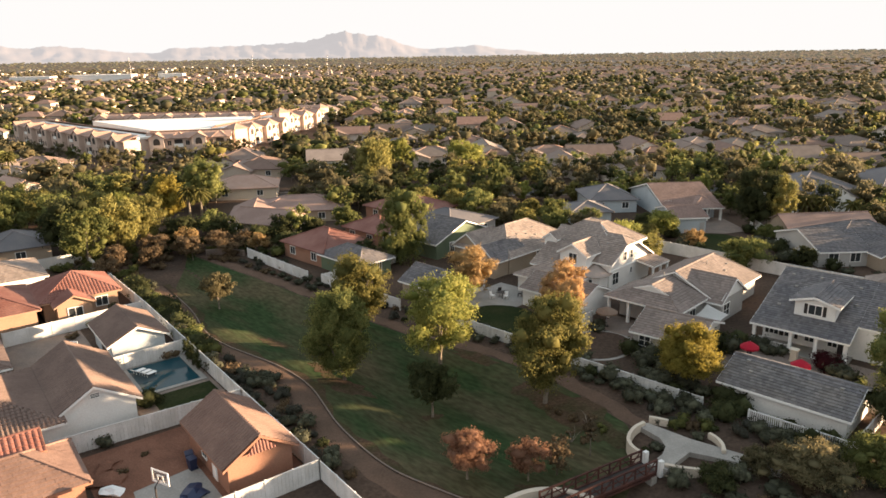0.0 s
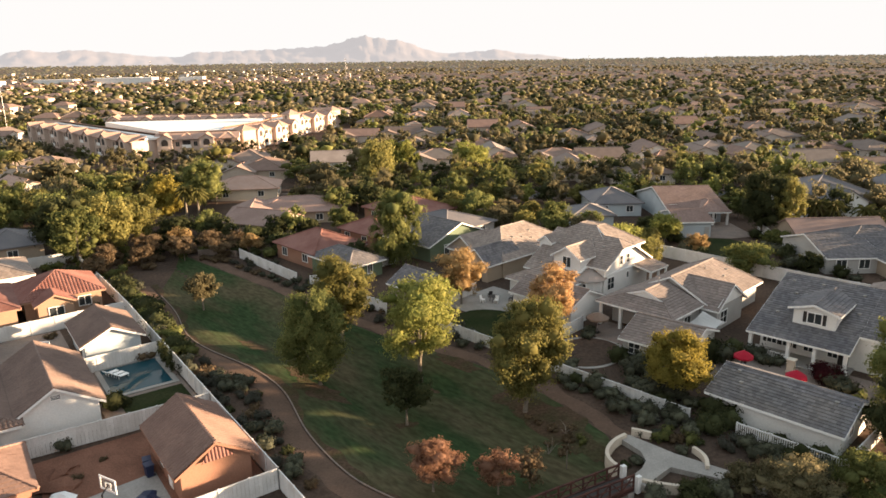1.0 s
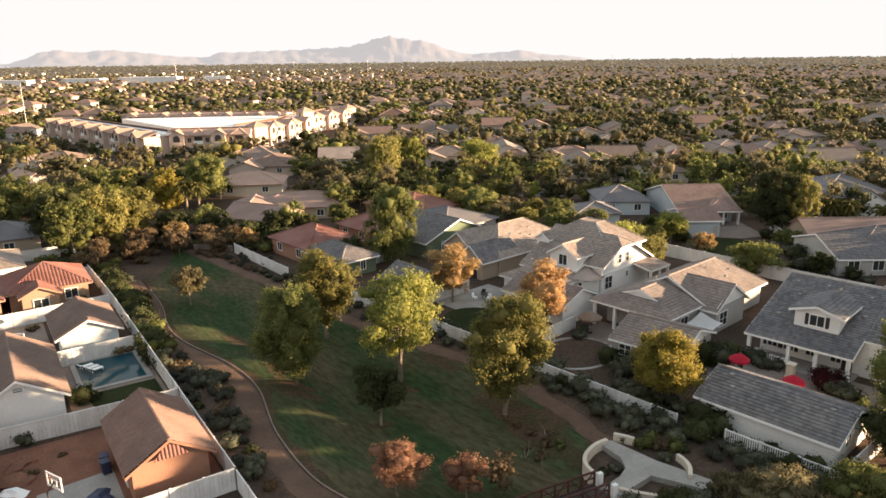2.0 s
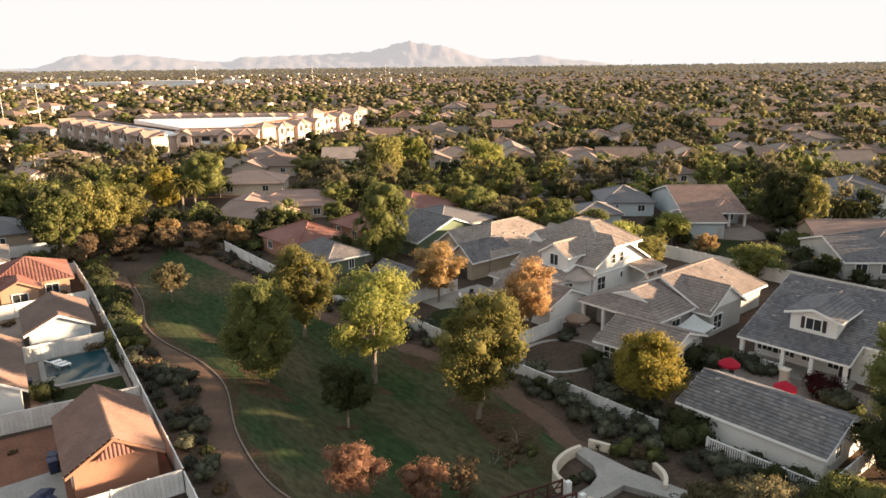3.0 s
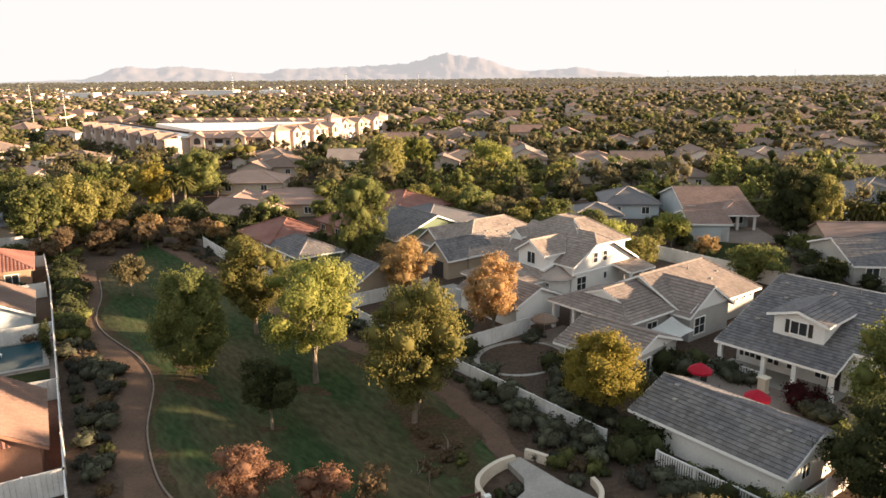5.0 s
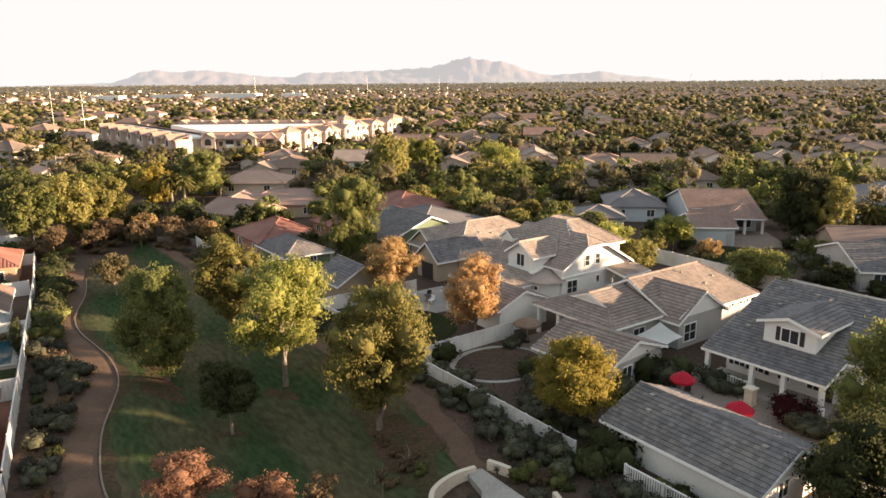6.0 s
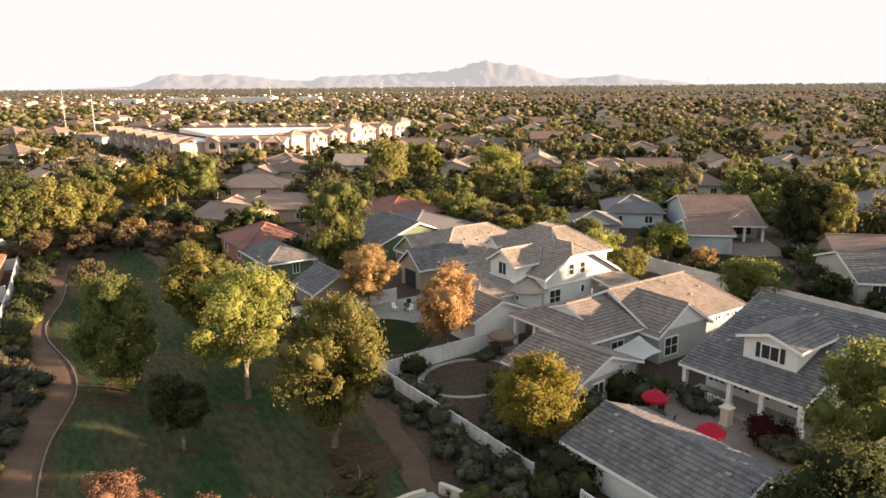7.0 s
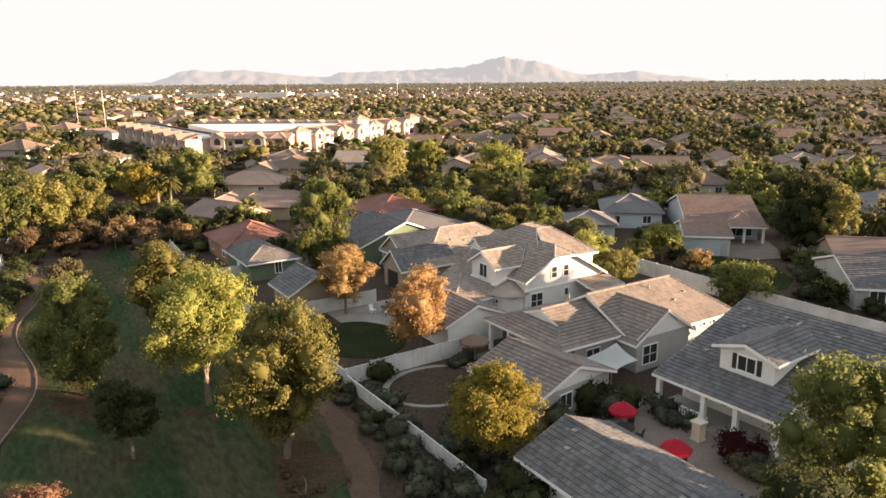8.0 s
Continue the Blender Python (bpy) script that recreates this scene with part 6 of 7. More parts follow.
def far_houses(name, pts, smin, smax):
    rows, walls = [], []
    for x, y in pts:
        w, d, a = npr.uniform(smin, smax), npr.uniform(smin, smax), radians(B + 90 * npr.integers(0, 2))
        two = npr.random() < 0.3
        ze, zr = (5.0, 7.4) if two else (2.9, 5.2)
        c, s = math.cos(a), math.sin(a)
        z0 = gz(x, y)
        P = lambda px, py, pz: (x + px * c - py * s, y + px * s + py * c, z0 + pz)
        W, D, k = w / 2, d / 2, min(w, d) * 0.25
        q = [(-W, -D), (W, -D), (W, D), (-W, D)]
        for i in range(4):
            e, f = q[i], q[(i + 1) % 4]
            walls.append([P(*e, -1), P(*f, -1), P(*f, ze), P(*e, ze)])
        o = [(px * 1.07, py * 1.07) for px, py in q]
        r0, r1 = (-W + k * 1.6, 0), (W - k * 1.6, 0)
        rows += [[P(*o[0], ze), P(*o[1], ze), P(*r1, zr), P(*r0, zr)], [P(*o[2], ze), P(*o[3], ze), P(*r0, zr), P(*r1, zr)], [P(*o[1], ze), P(*o[2], ze), P(*r1, zr), P(*r1, zr + 0.01)], [P(*o[3], ze), P(*o[0], ze), P(*r0, zr), P(*r0, zr + 0.01)]]
    ob = tagged(new(name, quads(name, np.array(walls), FAR_WALL)), "far suburb of pale stucco houses with tiled roofs", "houses", kind="stuff")
    part("far_roof", quads("far_roof", np.array(rows), FAR_ROOF), None, ob)


far_houses("far_houses", scatter(900, 425, 1500), 10, 15)
far_houses("distant_houses", scatter(420, 1500, 2600), 11, 17)


def far_trees(name, pts, leaf, w, hgt, lumps, n, size, level=1):
    """Trees too many to count: each a few dented lumps of foliage with loose leaves about them."""
    N = len(pts)
    kinds = []
    for _ in range(12):
        bl = crown_blobs(npr, 1.0, 0.0, 1.0, lumps, 0.62 if lumps > 2 else 0.9)[:lumps]
        tv, tf = cores(bl, npr, 0.64 if lumps > 5 else 0.85, level, 0.30)
        kinds.append((leaf_cloud(bl, max(n, 24), size, npr, 0.0, 6)[:n], tv, tf))
    Q, V, F, off = [], [], [], 0
    z = height(pts[:, 0], pts[:, 1])
    for i in range(N):
        q, tv, tf = kinds[npr.integers(0, 12)]
        a = npr.uniform(0, 6.28)
        c, s_ = math.cos(a), math.sin(a)
        k = npr.uniform(0.6, 1.2)
        M = np.array([[c, -s_, 0], [s_, c, 0], [0, 0, 1]]) @ np.diag([w * k, w * k * npr.uniform(0.8, 1.2), hgt * k * npr.uniform(0.8, 1.2)])
        o = np.array([pts[i, 0], pts[i, 1], z[i]])
        Q.append(q @ M.T + o)
        V.append(tv @ M.T + o)
        F.append(tf + off)
        off += len(tv)
    tagged(new(name, quads(name, np.concatenate(Q), leaf, np.concatenate(V), np.concatenate(F))), "far trees between the houses, merging towards the horizon", "trees", kind="stuff")


rest = np.array(kept[190:])
mix = npr.random(len(rest))
lo = 0.0
for leaf, share in [(LEAF_GREEN, 0.16), (LEAF_DULL, 0.50), (LEAF_DARK, 0.27), (LEAF_OLIVE, 0.07)]:
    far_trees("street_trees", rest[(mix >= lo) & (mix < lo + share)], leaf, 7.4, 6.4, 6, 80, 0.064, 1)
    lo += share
    # farther rings get paler leaf colours in place of haze
    far_trees("far_trees", scatter(int(3900 * share), 430, 1000), LEAF_HAZED if leaf in (LEAF_DULL, LEAF_OLIVE) else leaf, 10, 6.8, 3, 8, 0.07)
    far_trees("distant_trees", scatter(int(4300 * share), 1000, 2300), LEAF_DULL if leaf is LEAF_DARK else LEAF_HAZED, 11, 6.6, 1, 4, 0.15)
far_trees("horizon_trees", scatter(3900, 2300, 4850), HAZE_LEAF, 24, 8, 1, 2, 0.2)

# ---- mountains on the horizon ----
def mountains(name, dist, profile, rough, label):
    """A ridge given by bearing (degrees left of +y) and height."""
    b = np.linspace(profile[0][0], profile[-1][0], 260)
    hgt = np.interp(b, [p[0] for p in profile], [p[1] for p in profile])
    hgt = hgt * (1 + 0.03 * np.sin(b * 5.0) + 0.02 * np.sin(b * 13 + 1))
    V, depth = [], 14
    for i, (bb, hh) in enumerate(zip(b, hgt)):
        for j in range(depth):
            k = j / (depth - 1)
            r = dist - 500 * (1 - k)
            n = noise.noise(Vector((bb * 1.3, k * 4, 0))) * 0.25 + noise.noise(Vector((bb * 4, k * 9, 3))) * 0.12
            z = 10 + hh * max(0.0, k ** 1.3 * (1 + n * (1 - k) * 2.2))
            V.append((12 - r * math.sin(radians(bb)), r * math.cos(radians(bb)), z))
    idx = np.arange(len(V)).reshape(-1, depth)
    F = np.stack([idx[:-1, :-1], idx[:-1, 1:], idx[1:, 1:], idx[1:, :-1]], -1).reshape(-1, 4)
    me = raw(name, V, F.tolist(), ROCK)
    for poly in me.polygons:
        poly.use_smooth = True
    tagged(new(name, me), label, "mountains", kind="structure")


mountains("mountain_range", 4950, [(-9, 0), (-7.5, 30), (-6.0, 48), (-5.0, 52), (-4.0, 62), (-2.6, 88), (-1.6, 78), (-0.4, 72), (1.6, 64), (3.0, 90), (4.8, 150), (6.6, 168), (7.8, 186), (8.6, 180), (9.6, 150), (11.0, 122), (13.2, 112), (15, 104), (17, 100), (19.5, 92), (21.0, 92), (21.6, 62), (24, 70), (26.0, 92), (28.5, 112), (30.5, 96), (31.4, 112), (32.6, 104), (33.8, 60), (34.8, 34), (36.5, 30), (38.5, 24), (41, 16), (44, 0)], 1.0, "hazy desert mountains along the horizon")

# ---- street behind the gardens, with a parked car ----
slab("road", turn_of((0, 0), 0), [(-60, 159.5), (95, 160.5), (95, 166.5), (-60, 165.5)], 0.03, ASPHALT, "worn grey asphalt street behind the gardens", category="road")
for y in (158.2, 166.3):
    slab("pavement", turn_of((0, 0), 0), [(-60, y), (95, y + 1.0), (95, y + 2.2), (-60, y + 1.2)], 0.15, PAVER, "brown concrete pavement along the street", category="pavement")
for k in range(22):
    make_tree(stand(-32 + 5.0 * k + random.uniform(-1.2, 1.2), 153.5 + random.uniform(-1.5, 2.0)), random.uniform(3.4, 5.0), random.uniform(4.6, 6.2), (LEAF_OLIVE, LEAF_GREEN, LEAF_LIME, LEAF_DARK)[k % 4], 300 + k, "round street tree before the asphalt street", 1800, 0.24, 0.08, 11, YARD)


def car(m, paint, label):
    ob = thing("car", m, label, "car")
    bm = bmesh.new()
    side = [(-2.2, 0.35), (2.2, 0.35), (2.25, 0.75), (1.2, 0.95), (-1.9, 1.0), (-2.25, 0.8)]
    prism(bm, [(x, -0.85, z) for x, z in side], (0, 1.7, 0))
    bmesh.ops.bevel(bm, geom=bm.edges[:], offset=0.06, segments=2, affect="EDGES")
    part("body", bm, paint, ob)
    bm = bmesh.new()
    prism(bm, [(x, -0.74, z) for x, z in [(1.15, 0.96), (0.45, 1.42), (-1.2, 1.46), (-1.85, 1.0)]], (0, 1.48, 0))
    part("cabin", bm, GLASS, ob, "dark glass cabin")
    bm = bmesh.new()
    prism(bm, [(x, -0.7, z) for x, z in [(0.5, 1.42), (0.4, 1.5), (-1.1, 1.52), (-1.25, 1.46)]], (0, 1.4, 0))
    part("roof", bm, paint, ob)
    for x in (-1.4, 1.4):
        for y in (-0.86, 0.66):
            bm = bmesh.new()
            prism(bm, [(x + 0.33 * math.cos(a), y, 0.33 + 0.33 * math.sin(a)) for a in [k * math.tau / 14 for k in range(14)]], (0, 0.2, 0))
            part("wheel", bm, DARK, ob)
    return ob


SILVER = plain("silver car paint", (0.55, 0.56, 0.58), 0.3, 0.4)
car(pose(12.8, 161.6, 0.03, 0, 0, 1), SILVER, "silver saloon car parked at the kerb")
car(pose(41.0, 161.9, 0.03, 0, 0, 1), plain("dark car paint", (0.03, 0.03, 0.035), 0.3), "dark car parked at the kerb")

# ---- pool ----
pool = thing("swimming_pool", LEFT @ pose(0, 0, 0), "rectangular swimming pool with pale coping and dark water", "pool")
for a in ((-31.2, -7.1, -23.2, -6.6), (-31.2, -1.1, -23.2, -0.6), (-31.2, -6.6, -30.7, -1.1), (-23.7, -6.6, -23.2, -1.1)):
    bm = bmesh.new()
    box(bm, a[0], a[1], 0.0, a[2], a[3], 0.16)
    part("coping", bm, CONCRETE, pool)
bm = bmesh.new()
box(bm, -30.7, -6.6, 0.0, -23.7, -1.1, 0.09)
part("water", bm, WATER, pool)
bm = bmesh.new()
box(bm, -29.6, -6.6, 0.0, -26.2, -4.7, 0.11)
part("sun_shelf", bm, POOL_TILE, pool, "pale blue shallow shelf")


def lounger(u, v, rot):
    ob = thing("sun_lounger", LEFT @ pose(u, v, 0.12, 0, 0, rot) @ Matrix.Scale(0.8, 4), "white plastic sun lounger by the pool", "lounger", "pool loungers")
    bm = bmesh.new()
    prism(bm, [(0, -0.33, 0.3), (1.2, -0.33, 0.28), (1.2, -0.33, 0.34), (0, -0.33, 0.36)], (0, 0.66, 0))
    part("seat", bm, TRIM, ob)
    bm = bmesh.new()
    prism(bm, [(-0.7, -0.33, 0.75), (0, -0.33, 0.3), (0, -0.33, 0.37), (-0.66, -0.33, 0.82)], (0, 0.66, 0))
    part("backrest", bm, TRIM, ob)
    for x in (-0.25, 1.05):
        for y in (-0.28, 0.28):
            bm = bmesh.new()
            box(bm, x - 0.03, y - 0.03, 0, x + 0.03, y + 0.03, 0.32)
            part("leg", bm, TRIM, ob)


for u, v in ((-29.0, -6.0), (-28.3, -5.6), (-27.6, -5.3)):
    lounger(u, v, 110)


def hoop(m, label):
    ob = thing("basketball_hoop", m, label, "basketball hoop")
    bm = bmesh.new()
    tube(bm, [(0, 0, 0), (0, 0, 2.6), (0.5, 0, 3.0)], [0.07, 0.06, 0.05], 8)
    part("pole", bm, DARK, ob)
    bm = bmesh.new()
    box(bm, -0.6, -0.45, 0, 0.35, 0.45, 0.25)
    part("base", bm, DARK, ob)
    bm = bmesh.new()
    for a in ((-0.85, 2.55, 0.85, 2.68), (-0.85, 3.5, 0.85, 3.62), (-0.85, 2.68, -0.72, 3.5), (0.72, 2.68, 0.85, 3.5), (-0.3, 2.75, 0.3, 2.82), (-0.3, 3.15, 0.3, 3.22), (-0.3, 2.82, -0.23, 3.15), (0.23, 2.82, 0.3, 3.15)):
        box(bm, 0.5, a[0], a[1], 0.56, a[2], a[3])
    board = part("backboard", bm, TRIM, ob, "white-framed backboard")
    bm = bmesh.new()
    box(bm, 0.515, -0.72, 2.68, 0.53, 0.72, 3.5)
    part("clear_panel", bm, CLEAR, board, "see-through acrylic panel")
    bm = bmesh.new()
    n = 14
    tube(bm, [(0.82 + 0.23 * math.cos(k * math.tau / n), 0.23 * math.sin(k * math.tau / n), 2.75) for k in range(n + 1)], [0.015] * (n + 1), 5)
    part("rim", bm, RUST, ob)


hoop(LEFT @ pose(-2.95, -11.4, 0.06, 0, 0, 115), "basketball hoop with a white-framed board on concrete")
hoop(LEFT @ pose(-33.0, -11.4, 0.08, 0, 0, 150), "basketball hoop with a dark pole in a paved court")


def bin_(m):
    ob = thing("wheelie_bin", m, "dark blue plastic wheelie bin by the wall", "bin", "bins by the wall")
    blue = BIN
    bm = bmesh.new()
    a = [bm.verts.new(p) for p in ((-0.24, -0.28, 0.05), (0.24, -0.28, 0.05), (0.24, 0.28, 0.05), (-0.24, 0.28, 0.05))]
    b = [bm.verts.new(p) for p in ((-0.3, -0.36, 1.0), (0.3, -0.36, 1.0), (0.3, 0.36, 1.0), (-0.3, 0.36, 1.0))]
    bm.faces.new(a[::-1]), bm.faces.new(b)
    for k in range(4):
        bm.faces.new((a[k], a[(k + 1) % 4], b[(k + 1) % 4], b[k]))
    part("body", bm, blue, ob)
    bm = bmesh.new()
    box(bm, -0.33, -0.4, 1.0, 0.33, 0.4, 1.08)
    part("lid", bm, blue, ob)
    for y in (-0.25, 0.25):
        bm = bmesh.new()
        prism(bm, [(0.26 + 0.12 * math.cos(k * math.tau / 10), y, 0.12 + 0.12 * math.sin(k * math.tau / 10)) for k in range(10)], (0, 0.06, 0))
        part("wheel", bm, DARK, ob)


BIN = plain("dark blue plastic", (0.012, 0.02, 0.06), 0.5)
bin_(LEFT @ pose(-8.6, -7.3, 0.03, 0, 0, 80))
bin_(LEFT @ pose(-7.7, -7.4, 0.03, 0, 0, 95))
bin_(LEFT @ pose(-24.0, -8.1, 0.05, 0, 0, 85))

# ---- parasols, tables and chairs on the patio ----
def parasol(m, cloth, label, r=0.98, z=2.0):
    ob = thing("parasol", m, label, "parasol", "parasols")
    bm = bmesh.new()
    top = bm.verts.new((0, 0, z + 0.62))
    n = 8
    rim = [bm.verts.new((r * math.cos(k * math.tau / n), r * math.sin(k * math.tau / n), z)) for k in range(n)]
    low = [bm.verts.new((r * 1.0 * math.cos(k * math.tau / n), r * 1.0 * math.sin(k * math.tau / n), z - 0.18)) for k in range(n)]
    mid = [bm.verts.new((r * 0.55 * math.cos(k * math.tau / n), r * 0.55 * math.sin(k * math.tau / n), z + 0.33)) for k in range(n)]
    for k in range(n):
        j = (k + 1) % n
        bm.faces.new((mid[k], mid[j], top))
        bm.faces.new((rim[k], rim[j], mid[j], mid[k]))
        bm.faces.new((low[k], low[j], rim[j], rim[k]))
    part("canopy", bm, cloth, ob)
    bm = bmesh.new()
    tube(bm, [(0, 0, 0), (0, 0, z + 0.7)], [0.03, 0.025], 8)
    part("pole", bm, STEEL, ob)
    bm = bmesh.new()
    prism(bm, [(0.3 * math.cos(k * math.tau / 12), 0.3 * math.sin(k * math.tau / 12), 0) for k in range(12)], (0, 0, 0.1))
    part("base", bm, DARK, ob)


def table(m, r, label):
    ob = thing("garden_table", m, label, "table", "garden tables")
    bm = bmesh.new()
    prism(bm, [(r * math.cos(k * math.tau / 16), r * math.sin(k * math.tau / 16), 0.7) for k in range(16)], (0, 0, 0.05))
    part("tabletop", bm, DARK, ob)
    for k in range(4):
        a = k * math.pi / 2 + 0.6
        bm = bmesh.new()
        tube(bm, [(r * 0.8 * math.cos(a), r * 0.8 * math.sin(a), 0), (r * 0.5 * math.cos(a), r * 0.5 * math.sin(a), 0.7)], [0.03, 0.03], 6)
        part("leg", bm, DARK, ob)


def chair(m, mat_, label):
    ob = thing("garden_chair", m, label, "chair", "garden chairs")
    bm = bmesh.new()
    box(bm, -0.25, -0.25, 0.4, 0.25, 0.25, 0.46)
    part("seat", bm, mat_, ob)
    bm = bmesh.new()
    prism(bm, [(-0.25, 0.2, 0.44), (0.25, 0.2, 0.44), (0.25, 0.32, 0.95), (-0.25, 0.32, 0.95)], (0, 0.05, 0))
    part("backrest", bm, mat_, ob)
    for x in (-0.22, 0.22):
        for y in (-0.22, 0.22):
            bm = bmesh.new()
            box(bm, x - 0.025, y - 0.025, 0, x + 0.025, y + 0.025, 0.42)
            part("leg", bm, mat_, ob)


for u, v in ((-1.2, 10.3), (4.2, 9.2)):
    parasol(RIGHT @ pose(u, v, 0.05), RED_CLOTH, "open red cloth parasol over a garden table")
    table(RIGHT @ pose(u + 0.15, v + 0.1, 0.05), 0.7, "round dark garden table under a parasol")
    for a in (20, 110, 200, 290):
        chair(RIGHT @ pose(u + 1.15 * math.sin(radians(a)), v + 0.1 - 1.15 * math.cos(radians(a)), 0.05, 0, 0, a + 180), DARK, "dark metal garden chair at a round table")
p = RIGHT.inverted() @ Vector((19.2, 78.2, 0))
parasol(RIGHT @ pose(p.x, p.y, 0.05), surface("tan parasol cloth", (0.17, 0.12, 0.09), None, 0.1), "tan patterned cloth parasol on a back terrace", 1.35, 1.9)
for u, v, a in ((-33, 9, 20), (-34.5, 8, 100), (-35.2, 10.2, 240), (-32.2, 11, 300)):
    chair(RIGHT @ pose(u, v, 0.05, 0, 0, a), TRIM if a < 110 else DARK, "garden chair on a pale terrace")
table(RIGHT @ pose(-33.8, 9.3, 0.05), 0.6, "round dark garden table on a terrace")

bm = bmesh.new()
box(bm, -0.32, -0.32, 0, 0.32, 0.32, 1.25)
box(bm, -0.42, -0.42, 1.25, 0.42, 0.42, 1.38)
box(bm, -0.38, -0.38, 0, 0.38, 0.38, 0.12)
ob = new("patio_pillar", finish(bm, "patio_pillar", STUCCO_CREAM))
ob.matrix_world = RIGHT @ pose(2.0, 14.3, 0.05)
tagged(ob, "square pale stucco pillar on the patio", "pillar")

# ---- shrubs ----
rs = random.Random(12)
SHRUBS = [shrub_mesh(200 + i, w, hh, leaf, int(n * 0.9), 0.105) for i, (w, hh, leaf, n) in enumerate([(1.9, 1.2, LEAF_SHRUB, 380), (1.6, 1.0, LEAF_SILVER, 340), (2.2, 1.5, LEAF_SHRUB, 430), (1.5, 0.9, LEAF_DRY, 300), (2.4, 1.7, LEAF_DARK, 500), (1.9, 1.3, LEAF_GREEN, 400), (1.3, 0.8, LEAF_DARK, 280)])]
SHRUB_LABEL = ["dark green desert shrub in bare soil", "grey sage shrub in bare soil", "broad dark green shrub in bare soil", "dry brown shrub in bare soil", "leafy green shrub in a bed", "olive green shrub in a bed", "small dark shrub in bare soil"]


FAR_BRUSH = []  # shrubs too far off to tell apart, joined at the end


def shrub(x, y, k, s=1.0, group="shrubs of the beds", far=False):
    m = Matrix.LocRotScale((x, y, gz(x, y) - 0.03), Euler((0, 0, rs.uniform(0, 6.28))), (s * rs.uniform(0.85, 1.15), s * rs.uniform(0.85, 1.15), s * rs.uniform(0.85, 1.15)))
    if far:
        FAR_BRUSH.append((k, m))
        return
    ob = new("shrub", SHRUBS[k])
    ob.matrix_world = m
    tagged(ob, SHRUB_LABEL[k], "shrub", group)


used = []


def free(x, y, d):
    if any(math.hypot(x - a, y - b) < d for a, b in used):
        return False
    used.append((x, y))
    return True


for _ in range(4200):  # bed between the left fence and the path
    q = (rs.uniform(-60, 2), rs.uniform(0.9, 11))
    w = at(LEFT, *q)
    d = signed(np.array([w.x]), np.array([w.y]), PATH_L)[0]
    if -12 < d < -2.5 and free(w.x, w.y, 1.32 if q[0] > -33 else 1.5):
        shrub(w.x, w.y, rs.choice((0, 1, 2, 1, 6, 0, 3, 0)) if q[0] > -33 else rs.choice((4, 5, 4, 2, 3)), rs.uniform(0.7, 1.1) if q[0] > -33 else rs.uniform(0.9, 1.5), far=q[0] < -38)
for _ in range(2600):  # bed between the right path and the fence
    q = (rs.uniform(-76, 2), rs.uniform(-11, -2.6))
    w = at(RIGHT, *q)
    d = signed(np.array([w.x]), np.array([w.y]), PATH_R)[0]
    if 1.25 < d < 9 and free(w.x, w.y, 1.45 if q[0] > -24 else 1.6):
        shrub(w.x, w.y, rs.choice((0, 1, 2, 2, 6, 0, 1, 3)), rs.uniform(0.6, 1.0), far=q[0] < -36)
for _ in range(500):  # round the plaza and under the garage fence
    w = Vector((rs.uniform(17, 36), rs.uniform(42, 58), 0))
    r = RIGHT.inverted() @ w
    if r.y < -2.6 and not (15 < w.x < 26.5 and abs((w.y - 55.4) + (w.x - 16.8) * 0.74) < 2.6) and free(w.x, w.y, 1.6) and not inside((w.x, w.y), [(15.0, 50.0), (17.5, 55.5), (27, 48.5), (25, 46), (17, 47.5)]):
        shrub(w.x, w.y, rs.choice((1, 1, 2, 0, 3, 5)), rs.uniform(0.7, 1.15))
for u, v, k, s in [(1.2, -0.6, 4, 1.5), (2.4, -0.7, 4, 1.2), (5.5, -0.5, 5, 0.9), (7.0, -0.6, 4, 0.8), (8.4, -0.6, 5, 0.8), (9.8, -0.5, 4, 0.9), (-4.6, 8.0, 2, 1.5), (-4.2, 12.4, 2, 1.6), (-0.6, 14.6, 0, 1.2),
                   (-11.5, 4.3, 4, 1.2), (-9.8, 4.2, 2, 1.3), (-8.0, 4.4, 4, 1.2), (-6.2, 4.3, 2, 1.3), (-19.0, 1.0, 4, 1.2), (-14.0, -0.4, 2, 1.0), (-17.5, -0.6, 0, 1.0), (6.8, 14.6, 0, 1.1), (8.6, 12.6, 5, 0.8), (9.6, 10.8, 3, 0.8), (1.9, -2.6, 4, 1.3), (5.2, -2.5, 2, 1.0), (7.3, -2.6, 2, 1.1), (8.6, -2.5, 4, 1.1), (9.9, -2.6, 2, 1.2), (11.0, -2.7, 4, 0.9), (-2.0, -2.9, 2, 1.0), (-3.5, -3.1, 2, 1.1), (-5.0, -3.6, 0, 1.2), (-6.2, -4.6, 2, 1.1),
                   (-10.2, -2.8, 2, 1.2), (-6.2, -0.6, 2, 1.2), (-7.6, 0.4, 0, 1.2), (-5.0, 0.8, 2, 1.3), (-3.2, 0.6, 2, 1.3), (-1.6, 0.8, 0, 1.2), (-8.6, 2.4, 2, 1.3), (-6.8, 2.6, 0, 1.4), (-4.9, 11.2, 4, 1.7), (-4.0, 13.2, 4, 1.6), (-1.6, 15.2, 2, 1.2), (0.2, 15.4, 0, 1.0), (6.6, 13.6, 2, 1.2), (7.4, 13.6, 0, 1.4), (10.6, 14.8, 0, 0.9)]:
    w = at(RIGHT, u, v)
    shrub(w.x, w.y, k, s, "garden shrubs")
